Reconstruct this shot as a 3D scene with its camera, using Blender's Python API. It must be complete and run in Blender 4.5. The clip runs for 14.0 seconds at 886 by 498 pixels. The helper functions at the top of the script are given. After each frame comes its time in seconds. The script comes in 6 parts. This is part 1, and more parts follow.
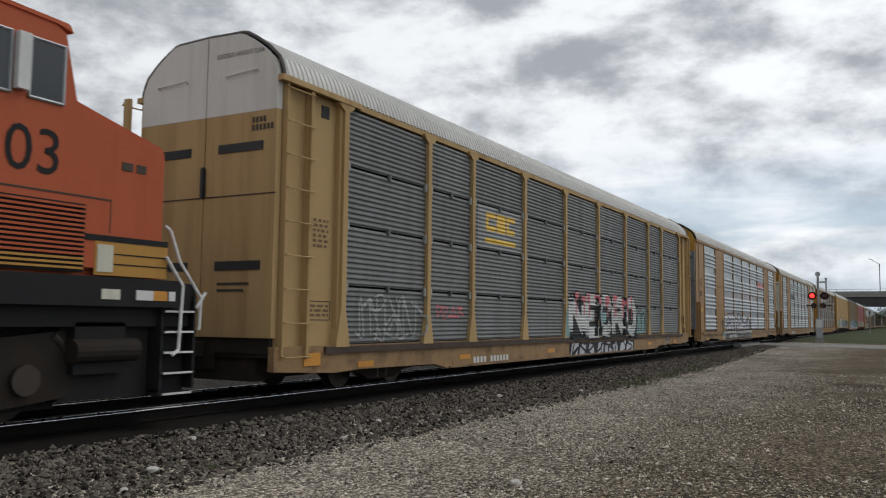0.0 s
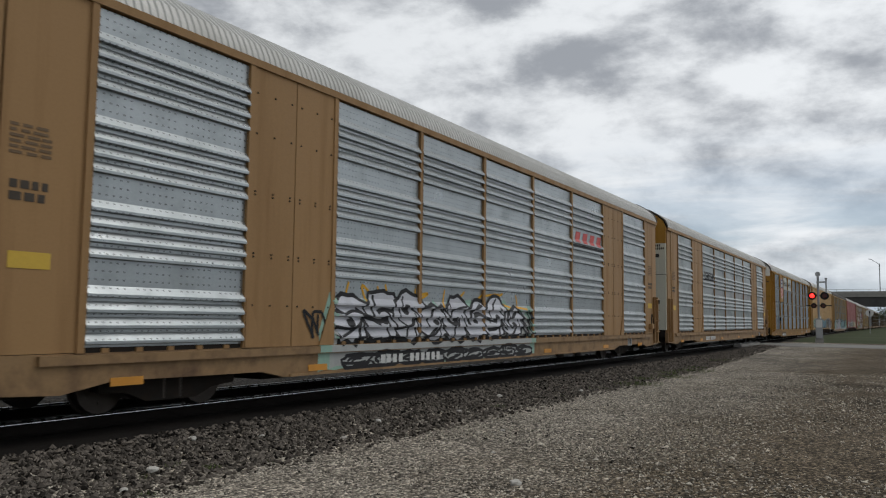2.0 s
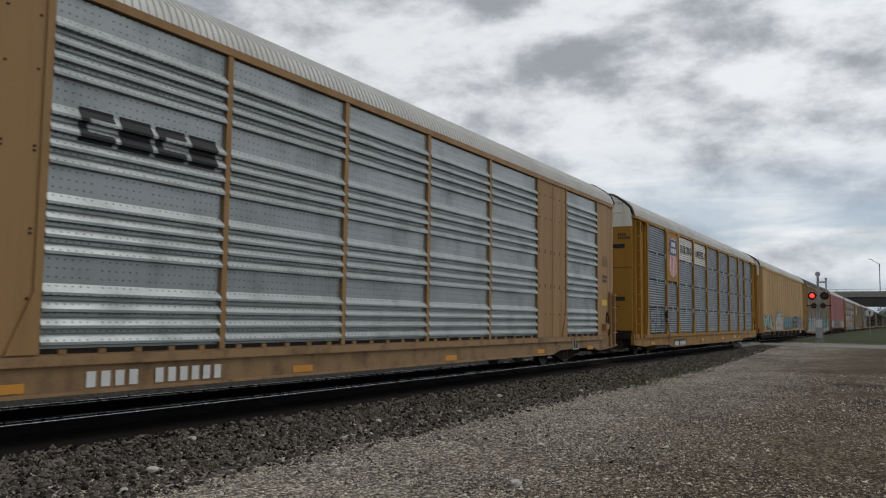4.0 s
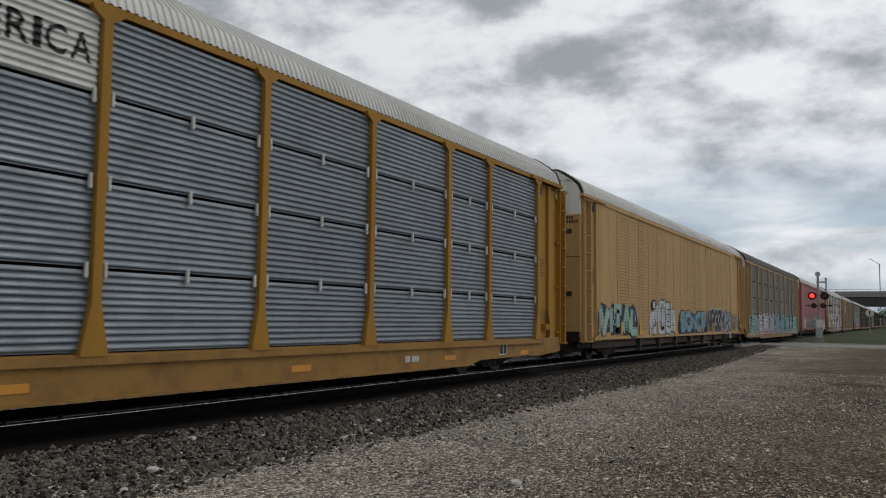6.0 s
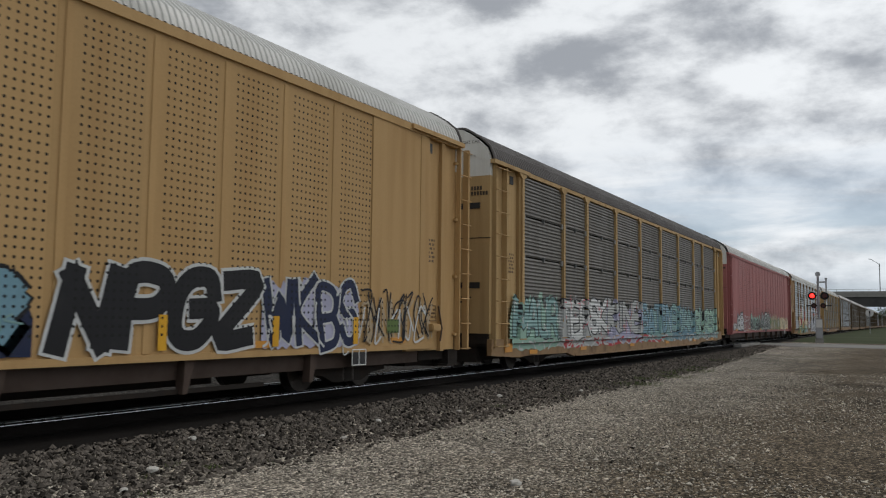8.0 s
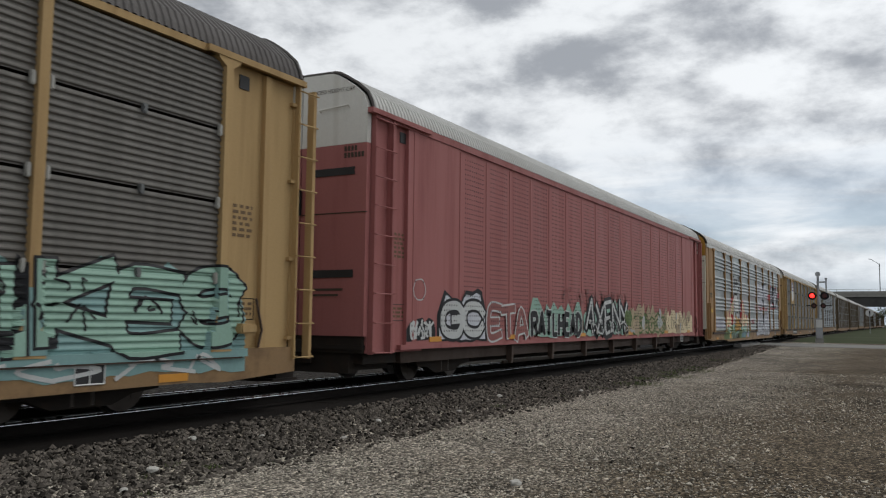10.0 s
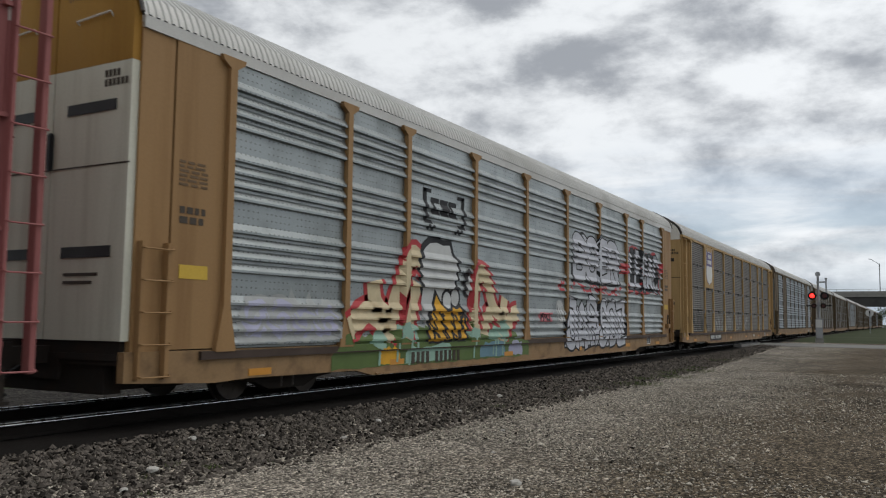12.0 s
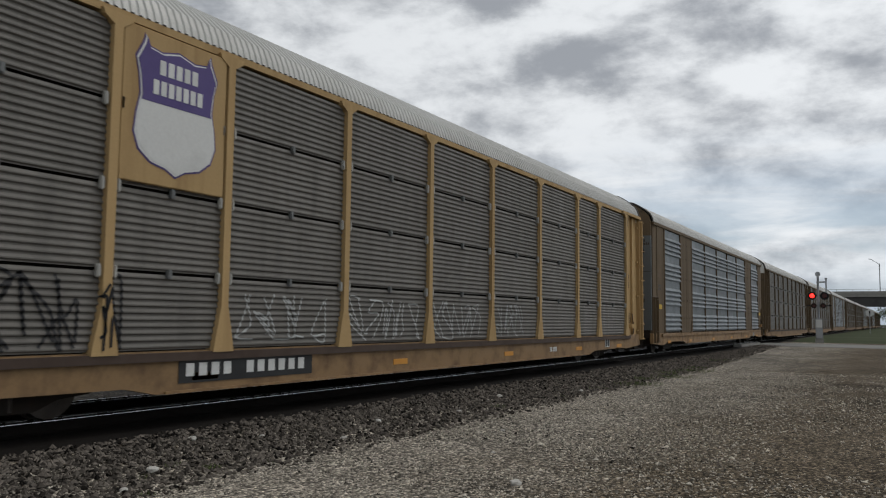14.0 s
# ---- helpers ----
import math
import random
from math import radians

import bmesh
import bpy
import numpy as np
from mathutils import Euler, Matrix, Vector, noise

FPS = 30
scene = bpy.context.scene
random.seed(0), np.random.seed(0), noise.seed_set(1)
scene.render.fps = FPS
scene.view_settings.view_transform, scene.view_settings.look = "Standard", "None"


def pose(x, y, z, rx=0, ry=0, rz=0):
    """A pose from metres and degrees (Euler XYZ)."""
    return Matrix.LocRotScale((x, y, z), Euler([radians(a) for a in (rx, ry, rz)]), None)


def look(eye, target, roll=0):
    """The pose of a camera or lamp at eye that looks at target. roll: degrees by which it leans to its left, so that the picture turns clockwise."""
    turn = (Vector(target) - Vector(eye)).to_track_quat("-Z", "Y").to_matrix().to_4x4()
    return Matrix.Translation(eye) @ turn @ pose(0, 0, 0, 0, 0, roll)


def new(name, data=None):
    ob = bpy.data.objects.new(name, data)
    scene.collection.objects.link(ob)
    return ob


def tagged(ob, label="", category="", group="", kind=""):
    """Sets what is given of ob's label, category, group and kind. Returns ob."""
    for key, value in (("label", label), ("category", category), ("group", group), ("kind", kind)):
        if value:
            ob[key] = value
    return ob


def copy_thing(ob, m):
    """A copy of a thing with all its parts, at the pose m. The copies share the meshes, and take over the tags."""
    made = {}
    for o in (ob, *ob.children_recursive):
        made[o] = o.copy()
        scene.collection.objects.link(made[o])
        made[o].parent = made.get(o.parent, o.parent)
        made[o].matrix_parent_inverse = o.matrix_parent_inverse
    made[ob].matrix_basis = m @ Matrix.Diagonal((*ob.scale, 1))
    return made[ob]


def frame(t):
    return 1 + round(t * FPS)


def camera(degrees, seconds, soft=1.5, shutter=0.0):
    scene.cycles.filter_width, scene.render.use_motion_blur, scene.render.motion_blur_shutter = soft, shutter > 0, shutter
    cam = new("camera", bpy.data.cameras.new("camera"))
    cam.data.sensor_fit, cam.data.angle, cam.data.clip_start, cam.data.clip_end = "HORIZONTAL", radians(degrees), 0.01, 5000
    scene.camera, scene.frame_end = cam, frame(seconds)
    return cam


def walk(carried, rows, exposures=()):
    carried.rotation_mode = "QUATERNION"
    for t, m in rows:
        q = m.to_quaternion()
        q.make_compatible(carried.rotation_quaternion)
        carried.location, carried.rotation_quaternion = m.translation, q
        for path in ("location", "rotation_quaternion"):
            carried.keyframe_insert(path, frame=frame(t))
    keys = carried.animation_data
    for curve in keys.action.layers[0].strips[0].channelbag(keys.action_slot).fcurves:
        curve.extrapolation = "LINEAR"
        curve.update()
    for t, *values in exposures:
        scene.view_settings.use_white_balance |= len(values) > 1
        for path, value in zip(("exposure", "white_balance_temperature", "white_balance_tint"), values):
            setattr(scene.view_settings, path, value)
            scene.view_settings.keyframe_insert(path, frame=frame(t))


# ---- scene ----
RAIL = 0.45            # top of rail above the gravel lot
TRACK_Y = 9.70         # centre line of the track
SPEED = 16.86
PITCH = 28.554         # coupled length of one rack car
FIRST = 23.129         # centre of the first rack car at the start

# ---- camera: stands still on the lot, looks along the train ----
cam = camera(56.3, 14.0, soft=1.1, shutter=0.06)
YAW, TILT, LEAN = radians(29.161), radians(4.893), 0.61
EYE = Vector((0.0, 0.0, 1.221 + RAIL))
AHEAD = Vector((math.cos(YAW) * math.cos(TILT), math.sin(YAW) * math.cos(TILT), math.sin(TILT)))
walk(cam, [(0.0, look(EYE, EYE + AHEAD, LEAN)), (14.0, look(EYE, EYE + AHEAD, LEAN))],
     exposures=[(0.0, 0.1), (0.5, -0.08), (1.0, -0.22), (1.5, -0.16), (2.0, -0.08), (3.0, -0.1), (6.5, -0.12), (7.5, -0.06), (11.0, 0.02), (12.5, -0.02), (14.0, -0.1)])

# ---- world: broken overcast over a pale blue sky ----
SUN_EL, SUN_AZ = radians(52), radians(-48)


def make_world():
    w = bpy.data.worlds.new("overcast_sky")
    scene.world = w
    w.use_nodes = True
    nt = w.node_tree
    nt.nodes.clear()
    N, L = nt.nodes.new, nt.links.new

    def math_node(op, a, b=None, c=None, clamp=False):
        n = N("ShaderNodeMath")
        n.operation, n.use_clamp = op, clamp
        for i, v in enumerate((a, b, c)):
            if v is None:
                continue
            if isinstance(v, (int, float)):
                n.inputs[i].default_value = v
            else:
                L(v, n.inputs[i])
        return n.outputs[0]

    def mix(fac, a, b):
        n = N("ShaderNodeMix")
        n.data_type = "RGBA"
        for sock, v in ((n.inputs[0], fac), (n.inputs[6], a), (n.inputs[7], b)):
            if isinstance(v, (int, float)):
                sock.default_value = v
            elif isinstance(v, tuple):
                sock.default_value = (*v, 1)
            else:
                L(v, sock)
        return n.outputs[2]

    def cloud_noise(vec, scale, detail, rough, distortion=0.0):
        n = N("ShaderNodeTexNoise")
        n.inputs["Scale"].default_value = scale
        n.inputs["Detail"].default_value = detail
        n.inputs["Roughness"].default_value = rough
        n.inputs["Distortion"].default_value = distortion
        L(vec, n.inputs["Vector"])
        return n.outputs["Fac"]

    def ramp(fac, lo, hi):
        n = N("ShaderNodeMapRange")
        n.interpolation_type = "SMOOTHSTEP"
        n.inputs["From Min"].default_value, n.inputs["From Max"].default_value = lo, hi
        L(fac, n.inputs["Value"])
        return n.outputs["Result"]

    sky = N("ShaderNodeTexSky")
    sky.sky_type, sky.sun_disc = "NISHITA", False
    sky.sun_elevation, sky.sun_rotation = SUN_EL, radians(180) + SUN_AZ
    sky.air_density, sky.dust_density = 1.0, 1.5
    blue = N("ShaderNodeVectorMath")
    blue.operation = "SCALE"
    L(sky.outputs[0], blue.inputs[0])
    blue.inputs["Scale"].default_value = 0.11
    co = N("ShaderNodeTexCoord")
    sep = N("ShaderNodeSeparateXYZ")
    L(co.outputs["Generated"], sep.inputs[0])
    up = math_node("MAXIMUM", sep.outputs[2], 0.0)
    down = math_node("ADD", up, 0.22)
    comb = N("ShaderNodeCombineXYZ")
    L(math_node("DIVIDE", sep.outputs[0], down), comb.inputs[0])
    L(math_node("DIVIDE", sep.outputs[1], down), comb.inputs[1])
    flat = comb.outputs[0]
    big = cloud_noise(flat, CLOUD["big"], 3.0, 0.5, 0.2)
    lumps = N("ShaderNodeMapping")
    lumps.inputs["Scale"].default_value = (1.0, 1.0, 2.1)
    lumps.inputs["Location"].default_value = CLOUD["shift"]
    L(co.outputs["Generated"], lumps.inputs["Vector"])
    mid = cloud_noise(lumps.outputs[0], CLOUD["mid"], 12.0, 0.60, 0.1)
    body = math_node("ADD", math_node("MULTIPLY", big, 0.32), math_node("MULTIPLY", mid, 0.68))
    # a few heavier cloud bases
    for cx, cy, r, amount in CLOUD["bases"]:
        d = N("ShaderNodeVectorMath")
        d.operation = "DISTANCE"
        wob = N("ShaderNodeVectorMath")
        wob.operation = "MULTIPLY_ADD"
        nz = N("ShaderNodeTexNoise")
        nz.inputs["Scale"].default_value, nz.inputs["Detail"].default_value = 9.0, 6.0
        L(flat, nz.inputs["Vector"])
        L(nz.outputs["Color"], wob.inputs[0])
        wob.inputs[1].default_value = (0.24, 0.24, 0)
        L(flat, wob.inputs[2])
        L(wob.outputs[0], d.inputs[0])
        d.inputs[1].default_value = (cx + 0.12, cy + 0.12, 0)
        soft = N("ShaderNodeMapRange")
        soft.interpolation_type = "SMOOTHSTEP"
        soft.inputs["From Min"].default_value, soft.inputs["From Max"].default_value = r, 0.0
        soft.inputs["To Min"].default_value, soft.inputs["To Max"].default_value = 0.0, amount
        L(d.outputs["Value"], soft.inputs["Value"])
        body = math_node("SUBTRACT", body, soft.outputs["Result"])
    light = ramp(body, 0.33, 0.585)
    grey = mix(light, CLOUD["dark"], CLOUD["bright"])
    # thin cover low down lets the blue through
    band = N("ShaderNodeMapping")
    band.inputs["Scale"].default_value = (1.0, 1.0, 9.0)
    L(co.outputs["Generated"], band.inputs["Vector"])
    streaks = band.outputs[0]
    low = ramp(up, 0.24, 0.08)
    gap = math_node("MULTIPLY", low, ramp(cloud_noise(streaks, 2.6, 6.0, 0.58, 0.3), 0.33, 0.60))
    col = mix(math_node("MULTIPLY", gap, 0.85), grey, mix(0.6, blue.outputs[0], (0.36, 0.46, 0.58)))
    haze = ramp(up, 0.09, 0.0)
    col = mix(math_node("MULTIPLY", haze, 0.6), col, (0.44, 0.53, 0.63))
    # the overcast is brightest round the hidden sun and dulls away from it
    toward = N("ShaderNodeVectorMath")
    toward.operation = "DOT_PRODUCT"
    L(co.outputs["Generated"], toward.inputs[0])
    toward.inputs[1].default_value = (-math.sin(SUN_AZ), -math.cos(SUN_AZ), 0.0)
    veil = N("ShaderNodeMapRange")
    veil.inputs["From Min"].default_value, veil.inputs["From Max"].default_value = -1.0, 1.0
    veil.inputs["To Min"].default_value, veil.inputs["To Max"].default_value = CLOUD["veil"]
    L(toward.outputs["Value"], veil.inputs["Value"])
    bg = N("ShaderNodeBackground")
    L(math_node("MULTIPLY", veil.outputs["Result"], CLOUD["strength"]), bg.inputs["Strength"])
    L(col, bg.inputs["Color"])
    out = N("ShaderNodeOutputWorld")
    L(bg.outputs[0], out.inputs["Surface"])


CLOUD = dict(big=2.3, mid=8.0, shift=(0.3, 0.0, 0.0), dark=(0.36, 0.385, 0.425), bright=(0.88, 0.91, 0.94), strength=1.0, veil=(0.70, 1.10),
             bases=[(1.69, 0.36, 0.24, 0.11), (1.64, 0.78, 0.20, 0.08), (1.43, 0.69, 0.16, 0.11), (1.67, 0.60, 0.16, 0.04), (1.82, 0.08, 0.2, 0.06),
                    (2.5, 0.28, 0.4, 0.045), (1.15, 1.25, 0.35, 0.05), (1.98, 0.62, 0.3, -0.05), (1.92, 0.26, 0.14, -0.04)])
make_world()

sun = new("sun", bpy.data.lights.new("sun", "SUN"))
sun.data.energy, sun.data.angle, sun.data.color = 0.65, radians(25), (1.0, 0.97, 0.92)
# high, to the right of the camera, over the lot
SUN_FROM = Vector((math.cos(SUN_EL) * math.sin(-SUN_AZ), -math.cos(SUN_EL) * math.cos(SUN_AZ), math.sin(SUN_EL)))
sun.matrix_world = look(SUN_FROM * 100, (0, 0, 0))


# ---- materials ----
def material(name, base, rough=0.6, metal=0.0, vary=0.12, grain=30.0, stain=1.2, stain_col=None, stain_amt=0.35,
             streak=False, bump=0.15, bump_scale=60.0, island=False, holes=None, emit=0.0, spec=0.5):
    m = bpy.data.materials.new(name)
    m.use_nodes = True
    nt = m.node_tree
    N, L = nt.nodes.new, nt.links.new
    bs = nt.nodes["Principled BSDF"]
    bs.inputs["Roughness"].default_value, bs.inputs["Metallic"].default_value = rough, metal
    bs.inputs["Specular IOR Level"].default_value = spec if metal or not streak else spec * 0.3
    co = N("ShaderNodeTexCoord")
    info = N("ShaderNodeObjectInfo")
    # every piece takes another cut of the pattern
    shift = N("ShaderNodeVectorMath")
    shift.operation = "MULTIPLY_ADD"
    L(info.outputs["Random"], shift.inputs[0])
    shift.inputs[1].default_value = (37.0, 19.0, 11.0)
    L(co.outputs["Object"], shift.inputs[2])
    vec = shift.outputs[0]
    if streak:
        mp = N("ShaderNodeMapping")
        mp.inputs["Scale"].default_value = (3.0, 3.0, 0.22)
        L(vec, mp.inputs["Vector"])
        svec = mp.outputs[0]
    else:
        svec = vec

    def noise_tex(v, scale, detail=6.0):
        n = N("ShaderNodeTexNoise")
        n.inputs["Scale"].default_value, n.inputs["Detail"].default_value = scale, detail
        n.inputs["Roughness"].default_value = 0.6
        L(v, n.inputs["Vector"])
        return n.outputs["Fac"]

    def mixc(fac, a, b, mode="MIX"):
        n = N("ShaderNodeMix")
        n.data_type, n.blend_type = "RGBA", mode
        for s, v in ((n.inputs[0], fac), (n.inputs[6], a), (n.inputs[7], b)):
            if isinstance(v, (int, float)):
                s.default_value = v
            elif isinstance(v, tuple):
                s.default_value = (*v, 1)
            else:
                L(v, s)
        return n.outputs[2]

    def span(fac, lo, hi, a=0.0, b=1.0):
        n = N("ShaderNodeMapRange")
        for k, v in (("From Min", lo), ("From Max", hi), ("To Min", a), ("To Max", b)):
            n.inputs[k].default_value = v
        L(fac, n.inputs["Value"])
        return n.outputs["Result"]

    hsv = N("ShaderNodeHueSaturation")
    hsv.inputs["Color"].default_value = (*base, 1)
    if island:
        geo = N("ShaderNodeNewGeometry")
        L(span(geo.outputs["Random Per Island"], 0, 1, 1 - vary * 3, 1 + vary * 3), hsv.inputs["Value"])
    else:
        L(span(info.outputs["Random"], 0, 1, 1 - vary * 0.5, 1 + vary * 0.5), hsv.inputs["Value"])
    col = hsv.outputs[0]
    fine = noise_tex(vec, grain, 8.0)
    col = mixc(1.0, col, mixc(fine, (1 - vary,) * 3, (1 + vary,) * 3), "MULTIPLY")
    sc = stain_col or tuple(c * 0.45 for c in base)
    patch = noise_tex(svec, stain, 7.0)
    col = mixc(span(patch, 0.48, 0.75, 0.0, stain_amt), col, sc)
    if holes:
        # punched holes in columns, with plain strips between
        sx = N("ShaderNodeSeparateXYZ")
        L(co.outputs["Object"], sx.inputs[0])

        def op(o, a, b=None):
            n = N("ShaderNodeMath")
            n.operation = o
            for i, v in enumerate((a, b)):
                if isinstance(v, (int, float)):
                    n.inputs[i].default_value = v
                elif v is not None:
                    L(v, n.inputs[i])
            return n.outputs[0]

        def cell(v, step):
            return op("SUBTRACT", op("FRACT", op("DIVIDE", v, step)), 0.5)

        px, pz, pr, group, keep, z_lo, z_hi, dark = holes
        dx = op("MULTIPLY", cell(sx.outputs[0], px), px)
        dz = op("MULTIPLY", cell(sx.outputs[2], pz), pz)
        dist = op("SQRT", op("ADD", op("MULTIPLY", dx, dx), op("MULTIPLY", dz, dz)))
        inside = op("LESS_THAN", dist, pr)
        strip = op("GREATER_THAN", op("FRACT", op("DIVIDE", sx.outputs[0], group)), keep)
        zin = op("MULTIPLY", op("GREATER_THAN", sx.outputs[2], z_lo), op("LESS_THAN", sx.outputs[2], z_hi))
        hole = op("MULTIPLY", op("MULTIPLY", inside, strip), zin)
        col = mixc(hole, col, (dark,) * 3)
    L(col, bs.inputs["Base Color"])
    L(span(patch, 0.3, 0.8, max(rough - 0.12, 0.05), min(rough + 0.15, 1.0)), bs.inputs["Roughness"])
    if bump:
        bp = N("ShaderNodeBump")
        bp.inputs["Strength"].default_value, bp.inputs["Distance"].default_value = bump, 0.01
        L(noise_tex(vec, bump_scale, 6.0), bp.inputs["Height"])
        L(bp.outputs[0], bs.inputs["Normal"])
    if emit:
        bs.inputs["Emission Color"].default_value = (*base, 1)
        bs.inputs["Emission Strength"].default_value = emit
    return m


TAN = (0.305, 0.182, 0.082)
PUNCHED = (0.105, 0.105, 0.019, 1.26, 0.24, 0.95, 4.73, 0.010)
DASHES = (0.10, 0.10, 0.012, 0.70, 0.15, 0.0, 9.0, 0.08)
M = dict(
    tan_light=material("chalky_tan_paint", (0.42, 0.285, 0.135), 0.7, streak=True, stain=1.0, stain_col=(0.17, 0.09, 0.04), stain_amt=0.5),
    sill_rust=material("rust_streaked_tan_sill", (0.25, 0.15, 0.065), 0.7, vary=0.2, stain=2.2, stain_col=(0.075, 0.04, 0.022), stain_amt=0.85),
    sill_ochre=material("grimy_ochre_sill", (0.27, 0.138, 0.024), 0.7, vary=0.2, stain=1.6, stain_col=(0.10, 0.055, 0.022), stain_amt=0.75),
    silver_worn=material("worn_galvanised_steel", (0.31, 0.335, 0.335), 0.42, 0.65, vary=0.15, stain=1.6, stain_col=(0.17, 0.19, 0.185), stain_amt=0.75, holes=DASHES),
    tan=material("tan_paint", TAN, 0.55, streak=True, stain=1.0, stain_col=(0.14, 0.07, 0.03), stain_amt=0.45),
    ochre=material("ochre_paint", (0.33, 0.172, 0.030), 0.6, streak=True, stain=0.8, stain_col=(0.16, 0.075, 0.02), stain_amt=0.4),
    pale_tan=material("pale_tan_paint", (0.43, 0.275, 0.122), 0.68, streak=True, stain=0.9, stain_col=(0.24, 0.12, 0.045), stain_amt=0.4),
    tan_holes=material("punched_tan_steel", (0.43, 0.275, 0.122), 0.68, streak=True, stain=0.7, stain_col=(0.27, 0.14, 0.05), stain_amt=0.35, holes=PUNCHED),
    red=material("faded_red_paint", (0.325, 0.125, 0.118), 0.6, streak=True, stain=0.8, stain_col=(0.16, 0.05, 0.046), stain_amt=0.5),
    red_holes=material("punched_red_steel", (0.325, 0.125, 0.118), 0.6, streak=True, stain=0.7, stain_col=(0.22, 0.07, 0.065), stain_amt=0.4, holes=PUNCHED),
    # tan darkened to imitate how dim the far cars look at a grazing view
    tan_far=material("distance_dimmed_tan_paint", (0.125, 0.09, 0.055), 0.7, streak=True, stain=0.8, stain_col=(0.08, 0.058, 0.04), stain_amt=0.6),
    grey=material("weathered_galvanised_steel", (0.125, 0.13, 0.128), 0.62, 0.12, vary=0.22, streak=True, stain=1.0, stain_col=(0.10, 0.10, 0.095), stain_amt=0.5),
    bluegrey=material("galvanised_steel", (0.155, 0.178, 0.198), 0.5, 0.4, vary=0.2, stain=2.0, stain_col=(0.13, 0.145, 0.155), stain_amt=0.5),
    dull=material("grimy_galvanised_steel", (0.115, 0.106, 0.093), 0.65, 0.08, vary=0.2, streak=True, stain=1.3, stain_col=(0.09, 0.085, 0.075), stain_amt=0.6),
    silver=material("bright_galvanised_steel", (0.34, 0.365, 0.375), 0.38, 0.75, vary=0.15, stain=2.2, stain_col=(0.26, 0.29, 0.29), stain_amt=0.7, holes=DASHES),
    # sheet steel for the far cars, with the same dimming in its colour
    silver_far=material("distance_dimmed_galvanised_steel", (0.15, 0.168, 0.178), 0.5, 0.5, vary=0.15, stain=2.2, stain_col=(0.14, 0.155, 0.155), stain_amt=0.6),
    roof=material("pale_roof_steel", (0.47, 0.462, 0.435), 0.5, 0.2, streak=False, stain=0.8, stain_col=(0.33, 0.32, 0.29), stain_amt=0.5),
    roof_dark=material("rusty_roof_steel", (0.085, 0.075, 0.07), 0.7, stain=1.0),
    white=material("dirty_white_paint", (0.62, 0.61, 0.57), 0.5, streak=True, stain=1.2, stain_col=(0.36, 0.33, 0.27), stain_amt=0.4),
    pale=material("pale_door_paint", (0.56, 0.55, 0.46), 0.5, streak=True, stain=1.2, stain_col=(0.3, 0.27, 0.2), stain_amt=0.4),
    black=material("black_rubber", (0.012, 0.012, 0.013), 0.6),
    under=material("grimy_underframe_steel", (0.024, 0.020, 0.017), 0.9, spec=0.15, stain=3.0, stain_col=(0.05, 0.033, 0.023), stain_amt=0.5),
    wheel=material("worn_wheel_steel", (0.055, 0.045, 0.038), 0.5, 0.6, stain=4.0),
    tread=material("polished_steel", (0.55, 0.55, 0.56), 0.3, 1.0, vary=0.05, stain=5.0, stain_amt=0.15),
    ink_faint=material("faded_stencil_paint", (0.13, 0.078, 0.035), 0.7),
    ink=material("dark_stencil_paint", (0.045, 0.032, 0.02), 0.7),
    inkwhite=material("white_stencil_paint", (0.62, 0.62, 0.60), 0.6),
)


# ---- mesh helpers ----
def box(bm, x0, x1, y0, y1, z0, z1):
    vs = [bm.verts.new((x, y, z)) for x in (x0, x1) for y in (y0, y1) for z in (z0, z1)]
    for f in ((0, 1, 3, 2), (4, 6, 7, 5), (0, 4, 5, 1), (2, 3, 7, 6), (0, 2, 6, 4), (1, 5, 7, 3)):
        bm.faces.new([vs[i] for i in f])
    return bm


def boxes(*rows):
    bm = bmesh.new()
    for r in rows:
        box(bm, *r)
    return bm


def soft_box(x0, x1, y0, y1, z0, z1, r=0.015):
    bm = boxes((x0, x1, y0, y1, z0, z1))
    bmesh.ops.bevel(bm, geom=bm.edges[:], offset=r, segments=2, affect="EDGES")
    return bm


def slab(outline, y0, y1, bm=None):
    """A plate cut to an outline in x and z, from y0 to y1."""
    bm = bm or bmesh.new()
    a = [bm.verts.new((x, y0, z)) for x, z in outline]
    b = [bm.verts.new((x, y1, z)) for x, z in outline]
    bm.faces.new(a)
    bm.faces.new(b[::-1])
    n = len(a)
    for i in range(n):
        bm.faces.new((a[i], b[i], b[(i + 1) % n], a[(i + 1) % n]))
    bmesh.ops.recalc_face_normals(bm, faces=bm.faces[:])
    return bm


def rod(bm, a, b, r, sides=8):
    a, b = Vector(a), Vector(b)
    turn = (b - a).to_track_quat("Z", "Y").to_matrix()
    ring = []
    for p in (a, b):
        ring.append([bm.verts.new(p + turn @ Vector((r * math.cos(6.2832 * i / sides), r * math.sin(6.2832 * i / sides), 0))) for i in range(sides)])
    for i in range(sides):
        j = (i + 1) % sides
        bm.faces.new((ring[0][i], ring[0][j], ring[1][j], ring[1][i]))
    bm.faces.new(ring[0][::-1])
    bm.faces.new(ring[1])
    return bm


def rods(r, *pairs, sides=8):
    bm = bmesh.new()
    for a, b in pairs:
        rod(bm, a, b, r, sides)
    return bm


def mesh_of(bm, mat, name):
    me = bpy.data.meshes.new(name)
    bm.to_mesh(me)
    bm.free()
    me.materials.append(mat)
    return me


